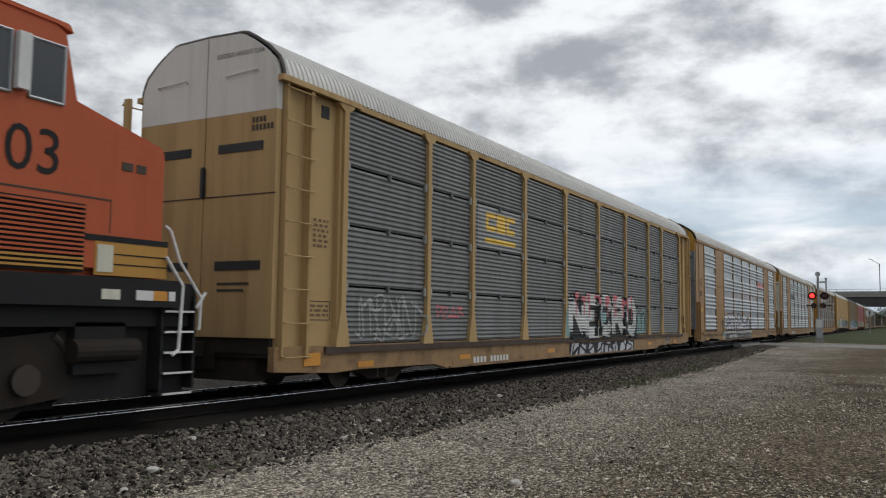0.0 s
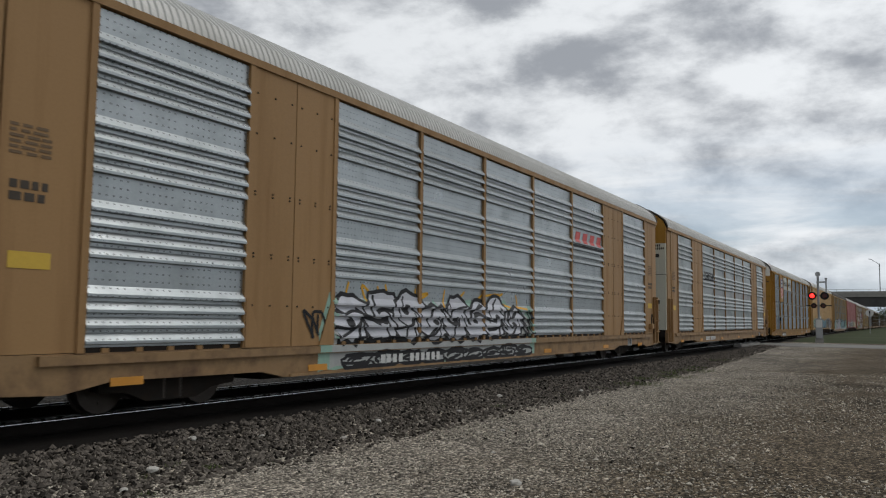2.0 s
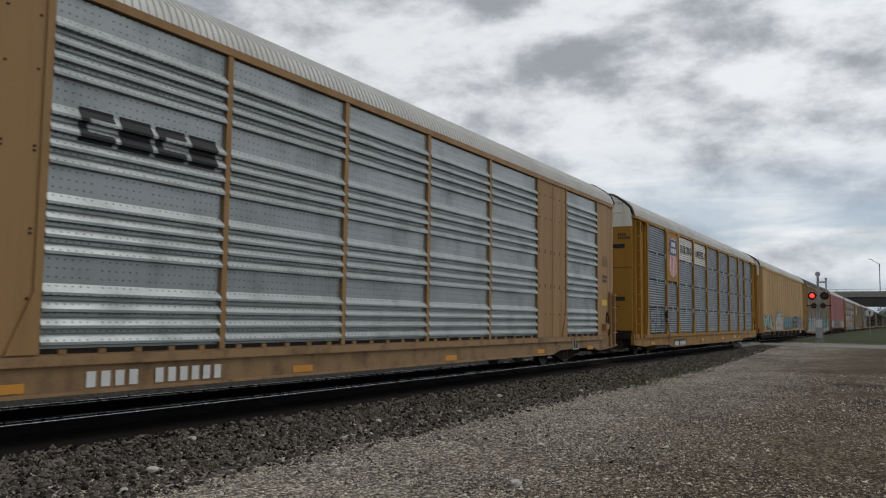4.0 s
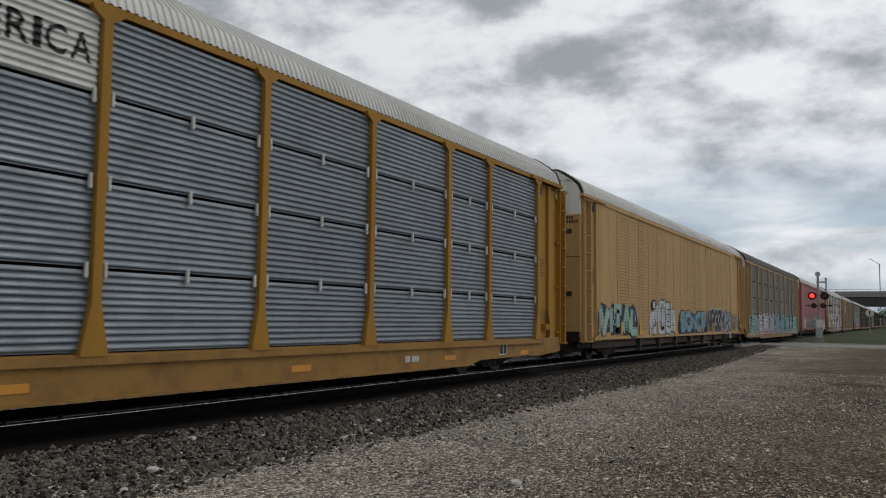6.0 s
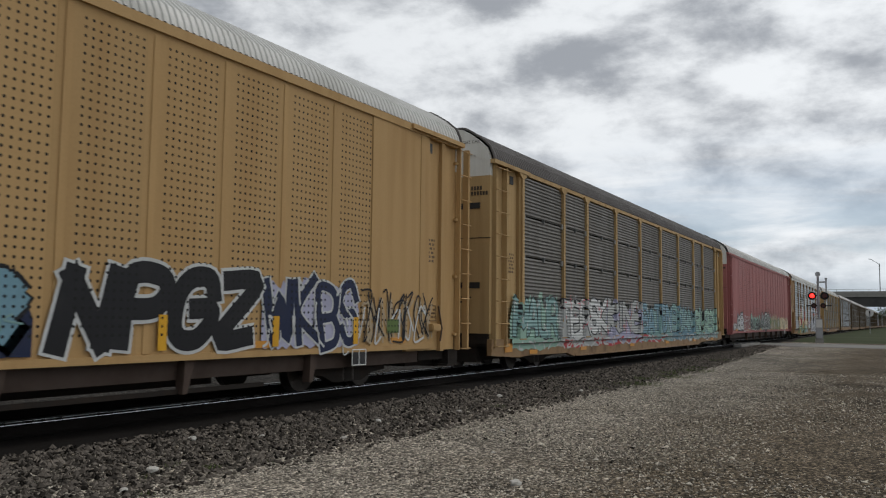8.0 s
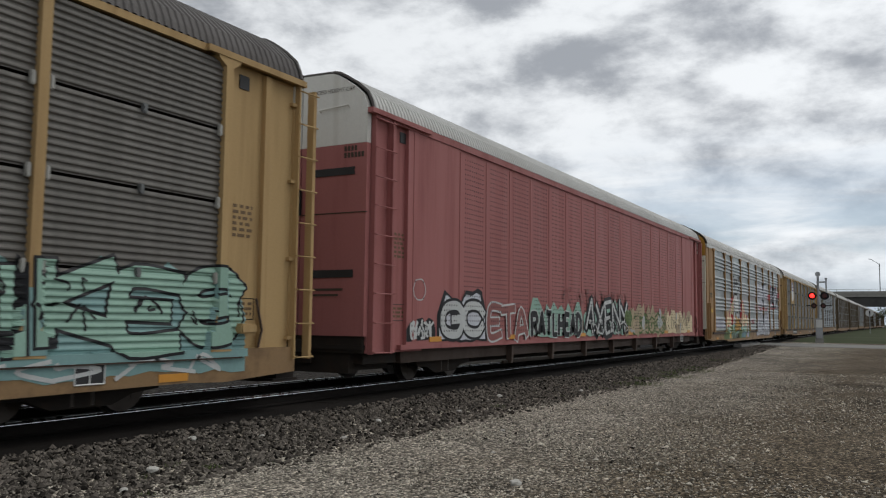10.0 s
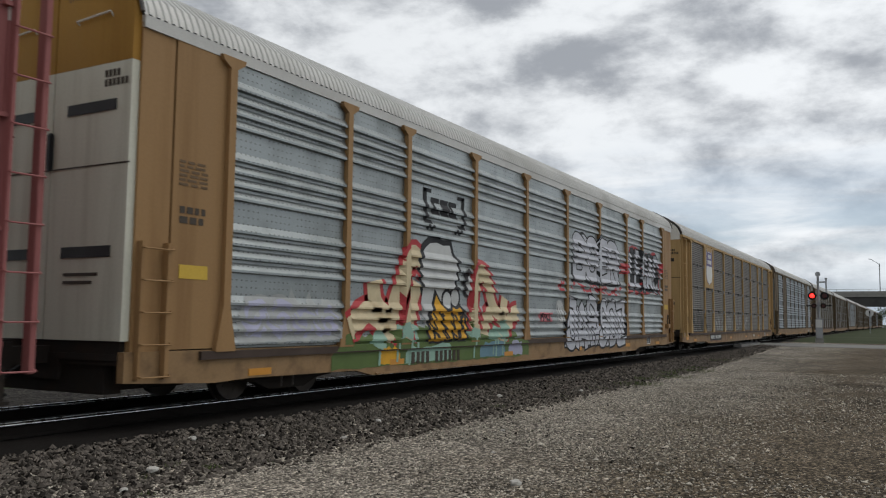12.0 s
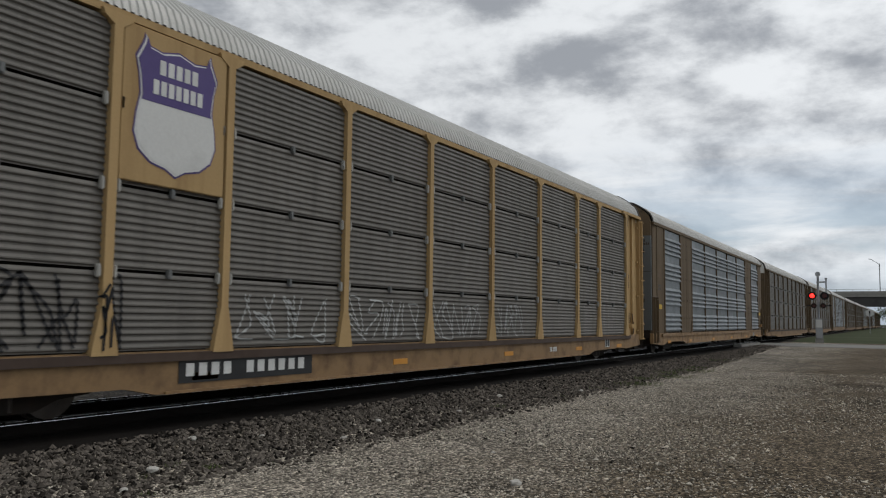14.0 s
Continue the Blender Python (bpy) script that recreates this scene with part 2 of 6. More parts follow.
def part(name, bm, mat, parent=None, label="", at=None):
    """Links a bmesh, or a mesh already made, as one object under parent."""
    me = bm if isinstance(bm, bpy.types.Mesh) else mesh_of(bm, mat, name)
    ob = new(name, me)
    ob.parent = parent
    if at is not None:
        ob.matrix_basis = at
    if label:
        tagged(ob, label=label)
    if name in ("print", "bolt", "tag", "graffiti_accent", "graffiti_shade", "plate_rim", "walkway_rail", "damper"):
        tagged(ob, kind="stuff")
    return ob


HALF_TURN = pose(0, 0, 0, 0, 0, 180)


def pair(name, bm, mat, parent, label=""):
    """The same part on both sides of a car."""
    ob = part(name, bm, mat, parent, label)
    part(name, ob.data, mat, parent, label, HALF_TURN)
    return ob


def smooth(ob, angle=40):
    me = ob.data
    me.polygons.foreach_set("use_smooth", [True] * len(me.polygons))
    me.set_sharp_from_angle(angle=radians(angle))
    return ob


# ---- ground ----
def lift(x, y):
    """Height of the ground: lot, ballast shoulder, track bed, and the rise to the road crossing."""
    def ease(a, b, v):
        t = min(max((v - a) / (b - a), 0), 1)
        return t * t * (3 - 2 * t)
    rise = 0.38 * ease(28, 52, x) + 0.18 * ease(60, 70, x) * (1 - ease(3.2, 8.0, abs(y - 4.6)))
    bed = 0.26 * (ease(6.7, 8.0, y) - ease(11.4, 12.8, y))
    return max(rise * (1 - ease(7.5, 8.5, y) * (1 - ease(11, 12, y))), bed) if 6.7 < y < 12.8 else rise


M["gravel"] = material("crushed_gravel_lot", (0.295, 0.262, 0.216), 0.9, spec=0.05, vary=0.35, grain=22, stain=0.35, stain_col=(0.075, 0.068, 0.058), stain_amt=0.8, bump=1.0, bump_scale=28)
M["ballast"] = material("dark_ballast", (0.050, 0.044, 0.037), 0.9, spec=0.05, vary=0.3, grain=14, stain=0.8, bump=1.0, bump_scale=16)
M["stones"] = material("loose_gravel_stone", (0.38, 0.345, 0.29), 0.9, spec=0.05, vary=0.33, island=True, grain=40, stain=8, bump=0.3)
M["ballast_stones"] = material("ballast_stone", (0.092, 0.08, 0.068), 0.88, spec=0.05, vary=0.33, island=True, grain=30, stain=6, bump=0.3)
M["grass"] = material("grass_blades", (0.075, 0.11, 0.028), 0.8, spec=0.05, vary=0.2, island=True)
M["field"] = material("grass_field", (0.045, 0.054, 0.026), 0.95, spec=0.05, vary=0.35, grain=3, stain=0.15, bump=0.6, bump_scale=6)
# oily ballast whose near-black colour also holds the shade under the train
M["oily_shaded"] = material("oily_shade_darkened_ballast", (0.013, 0.011, 0.0095), 0.95, spec=0.1, vary=0.3, grain=14, stain=0.8, bump=1.0, bump_scale=16)
M["asphalt"] = material("worn_asphalt", (0.11, 0.108, 0.104), 0.85, spec=0.05, vary=0.2, stain=0.5, bump=0.4)
M["concrete"] = material("weathered_concrete", (0.30, 0.29, 0.27), 0.85, spec=0.05, vary=0.15, stain=0.4, streak=True)
M["steel_grey"] = material("galvanised_post", (0.34, 0.35, 0.36), 0.45, 0.5)


def chips(m, scale, lo, hi, tint, depth):
    """Crushed stone: every chip its own shade, with dark gaps between."""
    nt = m.node_tree
    N, L = nt.nodes.new, nt.links.new
    bs = nt.nodes["Principled BSDF"]
    co = N("ShaderNodeTexCoord")
    base = bs.inputs["Base Color"].links[0].from_socket
    height = None
    for k, (sc, amount) in enumerate(((scale, 1.0), (scale * 2.3, 0.8))):
        vo = N("ShaderNodeTexVoronoi")
        vo.inputs["Scale"].default_value = sc
        vo.inputs["Randomness"].default_value = 1.0
        L(co.outputs["Object"], vo.inputs["Vector"])
        sep = N("ShaderNodeSeparateColor")
        L(vo.outputs["Color"], sep.inputs[0])
        mr = N("ShaderNodeMapRange")
        mr.inputs["To Min"].default_value, mr.inputs["To Max"].default_value = (lo, hi) if k == 0 else (1 - (1 - lo) * 0.7, 1 + (hi - 1) * 0.6)
        pw = N("ShaderNodeMath")
        pw.operation = "POWER"
        L(sep.outputs[0], pw.inputs[0])
        pw.inputs[1].default_value = 1.8
        L(pw.outputs[0], mr.inputs["Value"])
        gap = N("ShaderNodeMapRange")
        gap.inputs["From Min"].default_value, gap.inputs["From Max"].default_value = 0.75, 0.35
        gap.inputs["To Min"].default_value, gap.inputs["To Max"].default_value = 0.45, 1.0
        L(vo.outputs["Distance"], gap.inputs["Value"])
        mul = N("ShaderNodeMath")
        mul.operation = "MULTIPLY"
        L(mr.outputs[0], mul.inputs[0])
        L(gap.outputs[0], mul.inputs[1])
        mx = N("ShaderNodeMix")
        mx.data_type, mx.blend_type = "RGBA", "MULTIPLY"
        mx.inputs[0].default_value = amount
        L(base, mx.inputs[6])
        L(mul.outputs[0], mx.inputs[7])
        base = mx.outputs[2]
        if k == 0:
            height = vo.outputs["Distance"]
    L(base, bs.inputs["Base Color"])
    bp = N("ShaderNodeBump")
    bp.invert = True
    bp.inputs["Strength"].default_value, bp.inputs["Distance"].default_value = 1.0, depth
    L(height, bp.inputs["Height"])
    L(bp.outputs[0], bs.inputs["Normal"])


chips(M["gravel"], 26, 0.42, 2.6, 0, 0.02)


def packed_lane(m):
    """Browner packed dirt where traffic keeps to the open side of the lot."""
    nt = m.node_tree
    N, L = nt.nodes.new, nt.links.new
    bs = nt.nodes["Principled BSDF"]
    base = bs.inputs["Base Color"].links[0].from_socket
    co, sep, nz, add, mr, mx = (N(k) for k in ("ShaderNodeTexCoord", "ShaderNodeSeparateXYZ", "ShaderNodeTexNoise", "ShaderNodeMath", "ShaderNodeMapRange", "ShaderNodeMix"))
    L(co.outputs["Object"], sep.inputs[0])
    nz.inputs["Scale"].default_value, nz.inputs["Detail"].default_value = 0.5, 6.0
    L(co.outputs["Object"], nz.inputs["Vector"])
    add.operation = "MULTIPLY_ADD"
    L(nz.outputs["Fac"], add.inputs[0])
    add.inputs[1].default_value = 4.0
    L(sep.outputs[1], add.inputs[2])
    mr.inputs["From Min"].default_value, mr.inputs["From Max"].default_value = 7.2, 4.0
    mr.inputs["To Max"].default_value = 1.0
    L(add.outputs[0], mr.inputs["Value"])
    mx.data_type, mx.blend_type = "RGBA", "MULTIPLY"
    L(mr.outputs[0], mx.inputs[0])
    L(base, mx.inputs[6])
    mx.inputs[7].default_value = (0.44, 0.395, 0.335, 1)
    # towards the track the lot gives way to dark ballast
    add2, mr2, mx2 = (N(k) for k in ("ShaderNodeMath", "ShaderNodeMapRange", "ShaderNodeMix"))
    add2.operation = "MULTIPLY_ADD"
    L(nz.outputs["Fac"], add2.inputs[0])
    add2.inputs[1].default_value = 2.4
    L(sep.outputs[1], add2.inputs[2])
    mr2.inputs["From Min"].default_value, mr2.inputs["From Max"].default_value = 7.8, 9.1
    L(add2.outputs[0], mr2.inputs["Value"])
    mx2.data_type, mx2.blend_type = "RGBA", "MULTIPLY"
    L(mr2.outputs[0], mx2.inputs[0])
    L(mx.outputs[2], mx2.inputs[6])
    mx2.inputs[7].default_value = (0.32, 0.295, 0.27, 1)
    L(mx2.outputs[2], bs.inputs["Base Color"])


packed_lane(M["gravel"])
chips(M["ballast"], 17, 0.5, 2.2, 0, 0.04)


def build_ground():
    xs = [-3000, -600, -120, -30] + list(np.arange(-12, 90, 0.6)) + [100, 130, 180, 260, 400, 800, 3000]
    ys = [-3000, -600, -120, -40, -15] + list(np.arange(-8, 14, 0.25)) + [18, 30, 60, 150, 500, 3000]
    verts, faces, mats = [], [], []
    for x in xs:
        for y in ys:
            z = lift(x, y)
            if -12 < x < 60 and -8 < y < 7:
                z += 0.02 * noise.noise((x * 0.5, y * 0.5, 0)) + 0.012 * noise.noise((x * 1.7, y * 1.7, 4))
            verts.append((x, y, z))
    n = len(ys)
    for i in range(len(xs) - 1):
        for j in range(n - 1):
            faces.append((i * n + j, (i + 1) * n + j, (i + 1) * n + j + 1, i * n + j + 1))
            x, y = (xs[i] + xs[i + 1]) / 2, (ys[j] + ys[j + 1]) / 2
            # track strip gets the ballast with the train's shade coloured in
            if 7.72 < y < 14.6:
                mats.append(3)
            elif 8.5 < y < 22 and x < 140 or 62 < x < 140 and 6.9 < y:
                mats.append(1)
            elif x < 62 and -60 < x and -60 < y < 8.5:
                mats.append(0)
            elif 12.9 < y < 20 and x < 90:
                mats.append(0)
            else:
                mats.append(2)
    me = bpy.data.meshes.new("ground")
    me.from_pydata(verts, [], faces)
    for k in ("gravel", "ballast", "field", "oily_shaded"):
        me.materials.append(M[k])
    me.polygons.foreach_set("material_index", mats)
    me.polygons.foreach_set("use_smooth", [True] * len(faces))
    tagged(new("ground", me), label="grey crushed gravel lot beside a dark ballast track bed", category="ground", kind="structure")


build_ground()


def scatter(name, mat, places, label, category):
    """Loose stones: many small irregular lumps in one mesh."""
    rng = np.random.default_rng(len(places))
    base = np.array([(1, 0, 0), (-1, 0, 0), (0, 1, 0), (0, -1, 0), (0, 0, 1), (0, 0, -1)], float)
    tri = np.array([(0, 2, 4), (2, 1, 4), (1, 3, 4), (3, 0, 4), (2, 0, 5), (1, 2, 5), (3, 1, 5), (0, 3, 5)])
    k = len(places)
    pl = np.array(places)
    v = base[None] * rng.uniform(0.6, 1.25, (k, 6, 1)) + rng.uniform(-0.3, 0.3, (k, 6, 3))
    v *= pl[:, None, 3:4] * np.array([1.15, 1.0, 0.75])
    a = rng.uniform(0, 6.283, k)
    c, s = np.cos(a)[:, None], np.sin(a)[:, None]
    x, y = v[..., 0] * c - v[..., 1] * s, v[..., 0] * s + v[..., 1] * c
    v = np.stack([x, y, v[..., 2]], -1) + pl[:, None, :3]
    f = (tri[None] + 6 * np.arange(k)[:, None, None]).reshape(-1, 3)
    me = bpy.data.meshes.new(name)
    me.from_pydata(v.reshape(-1, 3).tolist(), [], f.tolist())
    me.materials.append(mat)
    return tagged(new(name, me), label=label, category=category, kind="stuff")


def build_stones():
    rng = np.random.default_rng(7)
    out = []
    for _ in range(52000):
        x = 4.5 + 26 * rng.random() ** 1.8
        y = -1.0 + 8.6 * rng.random() ** 0.7
        out.append((x, y, lift(x, y) + 0.003, rng.uniform(0.006, 0.017) * (2.2 if rng.random() < 0.03 else 1)))
    scatter("gravel", M["stones"], out, "loose grey and pale gravel stones on the lot", "gravel")
    out = []
    for _ in range(26000):
        x = 2.5 + 50 * rng.random() ** 1.5
        y = rng.triangular(6.1, 7.6, 7.98)
        out.append((x, y, lift(x, y) + 0.012, rng.uniform(0.018, 0.045)))
    for _ in range(1800):
        x = 2.0 + 30 * rng.random() ** 1.3
        y = rng.uniform(11.8, 14.5)
        out.append((x, y, lift(x, y) + 0.01, rng.uniform(0.02, 0.045)))
    scatter("ballast", M["ballast_stones"], out, "dark angular ballast stones along the track", "ballast")


build_stones()


def pale_stone(x, y, r, seed):
    rng = random.Random(seed)
    bm = bmesh.new()
    bmesh.ops.create_icosphere(bm, subdivisions=2, radius=r)
    for v in bm.verts:
        n = v.co.normalized()
        v.co = v.co * (1 + 0.35 * noise.noise(n * 1.6 + Vector((seed, 0, 0)))) * 1.0
        v.co.z *= 0.6
    bmesh.ops.rotate(bm, matrix=Matrix.Rotation(rng.random() * 6, 3, "Z"), verts=bm.verts)
    ob = part("stone", bm, M["pale_stone"])
    ob.matrix_basis = pose(x, y, lift(x, y) + r * 0.3)
    tagged(ob, label="pale limestone lump lying on the gravel lot", category="stone", group="pale stones on the lot")


M["pale_stone"] = material("pale_limestone", (0.48, 0.46, 0.42), 0.9, stain=9)
for i, (x, y, r) in enumerate([(7.41, 7.57, 0.055), (7.92, 3.54, 0.06), (9.54, 6.86, 0.05), (6.3, 7.0, 0.07), (10.9, 7.2, 0.05),
                               (8.4, 7.35, 0.04), (13.2, 7.0, 0.05), (15.5, 7.3, 0.06), (19.0, 6.8, 0.06), (5.6, 6.6, 0.045), (11.6, 5.4, 0.035), (9.6, 4.6, 0.03)]):
    pale_stone(x, y, r, i)


def tuft(x, y, n, h, spread, seed):
    rng = random.Random(seed)
    bm = bmesh.new()
    for _ in range(n):
        a, d = rng.random() * 6.283, spread * rng.random() ** 0.7
        bx, by = d * math.cos(a), d * math.sin(a)
        w, hh = rng.uniform(0.003, 0.007), h * rng.uniform(0.4, 1)
        t = rng.random() * 6.283
        lx, ly = rng.uniform(-0.6, 0.6) * hh, rng.uniform(-0.6, 0.6) * hh
        vs = [bm.verts.new(c) for c in ((bx - w * math.cos(t), by - w * math.sin(t), 0), (bx + w * math.cos(t), by + w * math.sin(t), 0),
                                        (bx + lx * 0.5, by + ly * 0.5, hh * 0.7), (bx + lx, by + ly, hh))]
        bm.faces.new((vs[0], vs[1], vs[2]))
        bm.faces.new((vs[1], vs[3], vs[2]))
    ob = part("weed_tuft", bm, M["grass"])
    ob.matrix_basis = pose(x, y, lift(x, y) - 0.005)
    tagged(ob, label="small green weed tuft growing through the gravel", category="weeds", group="weeds in the gravel", kind="stuff")


for i, (x, y, n, h, s) in enumerate([(6.91, 6.79, 70, 0.06, 0.13), (6.1, 6.9, 30, 0.05, 0.12), (7.5, 6.5, 25, 0.04, 0.14), (14.5, 6.9, 50, 0.07, 0.2),
                                     (24, 6.9, 160, 0.09, 0.5), (27, 7.0, 200, 0.10, 0.7), (31, 6.9, 160, 0.09, 0.6), (20, 6.8, 80, 0.07, 0.4), (36, 7.0, 160, 0.1, 0.9),
                                     (5.6, 6.3, 30, 0.05, 0.1), (17.5, 6.8, 60, 0.06, 0.3), (22, 6.4, 260, 0.10, 0.8), (25.5, 6.3, 240, 0.10, 0.8), (29, 6.5, 240, 0.11, 0.9), (6.6, 7.1, 40, 0.05, 0.2)]):
    tuft(x, y, n, h, s, i)


def build_track():
    track = tagged(new("track"), label="steel railway track on dark wooden sleepers in ballast", category="track", kind="structure")
    track.matrix_basis = pose(0, TRACK_Y, RAIL)
    # head, web and foot of one rail
    prof = [(-0.036, 0), (-0.036, -0.035), (-0.009, -0.05), (-0.009, -0.145), (-0.07, -0.17), (0.07, -0.17), (0.009, -0.145), (0.009, -0.05), (0.036, -0.035), (0.036, 0)]
    for s in (-0.755, 0.755):
        bm = bmesh.new()
        ends = [[bm.verts.new((x, s + a, b)) for a, b in prof] for x in (-150, 520)]
        for i in range(len(prof)):
            j = (i + 1) % len(prof)
            bm.faces.new((ends[0][i], ends[0][j], ends[1][j], ends[1][i]))
        bmesh.ops.recalc_face_normals(bm, faces=bm.faces[:])
        part("rail", bm, M["dark_steel"], track, "rust-brown rail with a polished head")
        head = bmesh.new()
        ring = [(s - 0.042, -0.026), (s - 0.041, -0.020), (s - 0.020, 0.002), (s - 0.014, 0.004), (s + 0.020, 0.004), (s + 0.026, 0.002), (s + 0.040, -0.012), (s + 0.040, -0.016)]
        ends = [[head.verts.new((x, a, b)) for a, b in ring] for x in (-150, 520)]
        for i in range(len(ring) - 1):
            head.faces.new((ends[0][i], ends[0][i + 1], ends[1][i + 1], ends[1][i]))
        bmesh.ops.recalc_face_normals(head, faces=head.faces[:])
        if sum(f.normal.z for f in head.faces) < 0:
            bmesh.ops.reverse_faces(head, faces=head.faces[:])
        part("rail_head", head, M["tread"], track, "bright polished running surface")
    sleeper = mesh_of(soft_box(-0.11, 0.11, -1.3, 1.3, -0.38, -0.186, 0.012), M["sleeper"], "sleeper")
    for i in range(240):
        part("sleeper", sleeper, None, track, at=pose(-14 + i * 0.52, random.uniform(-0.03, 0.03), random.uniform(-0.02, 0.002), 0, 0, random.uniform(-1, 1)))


# rail steel coloured near-black to carry the shade below the cars
M["dark_steel"] = material("shade_black_rail_steel", (0.011, 0.009, 0.008), 0.9, 0.0, stain=3, spec=0.1)
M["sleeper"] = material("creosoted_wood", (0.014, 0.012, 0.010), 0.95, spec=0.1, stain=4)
build_track()


# ---- rack cars ----
M["under_brown"] = material("rusty_brown_underframe", (0.055, 0.034, 0.024), 0.8, stain=2.0)
SIDE = -1.50                     # face of the side panels towards the lot
LONG, SHORT = 2.814, 1.919
POSTS = [0.0]
for step in (LONG, SHORT, LONG, LONG, LONG, LONG, LONG, SHORT, LONG):
    POSTS.append(POSTS[-1] + step)
POSTS = [x - POSTS[-1] / 2 for x in POSTS]
ROWS = [0.79, 1.77, 2.80, 3.81, 4.81]


def rib_profile(z0, z1, ribs, depth, flat=0.0, under=0.36):
    """Depth and height up a ribbed sheet; flat leaves a plain band above the ribs."""
    top = z1 - flat * (z1 - z0)
    step = (top - z0) / ribs
    out = [(0.0, z0)]
    for i in range(ribs):
        a = z0 + i * step
        out += [(0.0, a + 0.16 * step), (-depth, a + under * step), (-depth, a + (under + 0.18) * step), (0.0, a + 0.94 * step)]
    out.append((0.0, z1))
    return out


def tray_profile(z0, z1):
    """Four tiers of narrow ribs, each under a plain band."""
    out, n = [], 4
    h = (z1 - z0) / n
    for i in range(n):
        out += rib_profile(z0 + i * h, z0 + (i + 1) * h, 4, 0.065, 0.27, 0.22)[:-1]
    return out + [(0.0, z1)]


def profile_y(prof, z):
    for (a, za), (b, zb) in zip(prof, prof[1:]):
        if za <= z <= zb:
            return a + (b - a) * (z - za) / max(zb - za, 1e-6)
    return 0.0


def sheet(x0, x1, prof):
    """A ribbed sheet between x0 and x1, with its folded rim."""
    bm = bmesh.new()
    rows = [[bm.verts.new((x, y, z)) for x, y in ((x0, 0.05), (x0, d), (x1, d), (x1, 0.05))] for d, z in prof]
    for a, b in zip(rows, rows[1:]):
        for k in range(3):
            bm.faces.new((a[k], a[k + 1], b[k + 1], b[k]))
    bmesh.ops.recalc_face_normals(bm, faces=bm.faces[:])
    if bm.faces[1].normal.y > 0:
        bmesh.ops.reverse_faces(bm, faces=bm.faces[:])
    return bm


MESHES = {}


def shared(key, make, mat):
    if key not in MESHES:
        MESHES[key] = mesh_of(make(), mat, key[0])
    return MESHES[key]


def post_outline(w, foot, z0=0.76, z1=4.86):
    return [(-foot, z0), (foot, z0), (foot * 0.9, z0 + 0.12), (w, z0 + 0.62), (w, z1 - 0.16), (w * 3.2, z1 - 0.07), (w * 3.6, z1), (-w * 3.6, z1), (-w * 3.2, z1 - 0.07), (-w, z1 - 0.16), (-w, z0 + 0.62), (-foot * 0.9, z0 + 0.12)]


def roof_section(eave):
    k = (5.73 - eave) / 0.80
    return [(y, eave + k * h) for y, h in ((-1.53, 0), (-1.50, 0.12), (-1.42, 0.30), (-1.20, 0.50), (-0.95, 0.67), (-0.80, 0.755), (-0.70, 0.78), (0, 0.80))]


def roof_mesh(eave, x0, x1):
    half = roof_section(eave)
    sec = half + [(-y, z) for y, z in half[-2::-1]]
    bm = bmesh.new()
    xs, x = [], x0
    while x < x1 - 0.01:
        xs += [(x, 0), (x + 0.05, 0), (x + 0.07, 0.020), (x + 0.105, 0.020)]
        x += 0.125
    xs.append((x1, 0))
    rows = []
    for x, up in xs:
        row = []
        for i, (y, z) in enumerate(sec):
            n = Vector((0, y, 1.0)).normalized()
            row.append(bm.verts.new((x, y + n.y * up, z + n.z * up)))
        rows.append(row)
    for a, b in zip(rows, rows[1:]):
        for k in range(len(sec) - 1):
            bm.faces.new((a[k], b[k], b[k + 1], a[k + 1]))
    bmesh.ops.recalc_face_normals(bm, faces=bm.faces[:])
    if sum(f.normal.z for f in bm.faces) < 0:
        bmesh.ops.reverse_faces(bm, faces=bm.faces[:])
    return bm


def end_outline(eave, inset=0.04, z0=0.92):
    half = [(y * (1 - inset), z - 0.02) for y, z in roof_section(eave)]
    return [(-1.46, z0)] + half + [(-y, z) for y, z in half[-2::-1]] + [(1.46, z0)]


def cut_outline(pts, z_lo, z_hi, y_lo, y_hi):
    """The part of a convex outline inside a rectangle."""
    def clip(poly, axis, lim, keep_less):
        out = []
        for p, q in zip(poly, poly[1:] + poly[:1]):
            a = p[axis] <= lim if keep_less else p[axis] >= lim
            b = q[axis] <= lim if keep_less else q[axis] >= lim
            if a:
                out.append(p)
            if a != b:
                t = (lim - p[axis]) / (q[axis] - p[axis])
                out.append(tuple(p[i] + t * (q[i] - p[i]) for i in range(2)))
        return out
    for axis, lim, less in ((1, z_hi, True), (1, z_lo, False), (0, y_hi, True), (0, y_lo, False)):
        pts = clip(pts, axis, lim, less)
    return pts


def turned_slab(outline, x0, x1):
    """A plate cut to an outline in y and z, from x0 to x1."""
    bm = slab(outline, x0, x1)
    for v in bm.verts:
        v.co = Vector((v.co.y, v.co.x, v.co.z))
    bmesh.ops.recalc_face_normals(bm, faces=bm.faces[:])
    return bm


def stencil(name, text, x, z, size, mat, parent, y, label="", at=None, bold=0.0):
    """Flat lettering on a side facing the lot, centred at x, z."""
    cu = bpy.data.curves.new(name, "FONT")
    cu.body, cu.size, cu.align_x, cu.align_y, cu.offset = text, size, "CENTER", "CENTER", bold
    cu.resolution_u = 3
    ob = bpy.data.objects.new(name, cu)
    me = bpy.data.meshes.new_from_object(ob)
    bpy.data.objects.remove(ob)
    me.materials.clear()
    me.materials.append(mat)
    me.transform(pose(x, y, z, 90))
    return part(name, me, mat, parent, label, at)


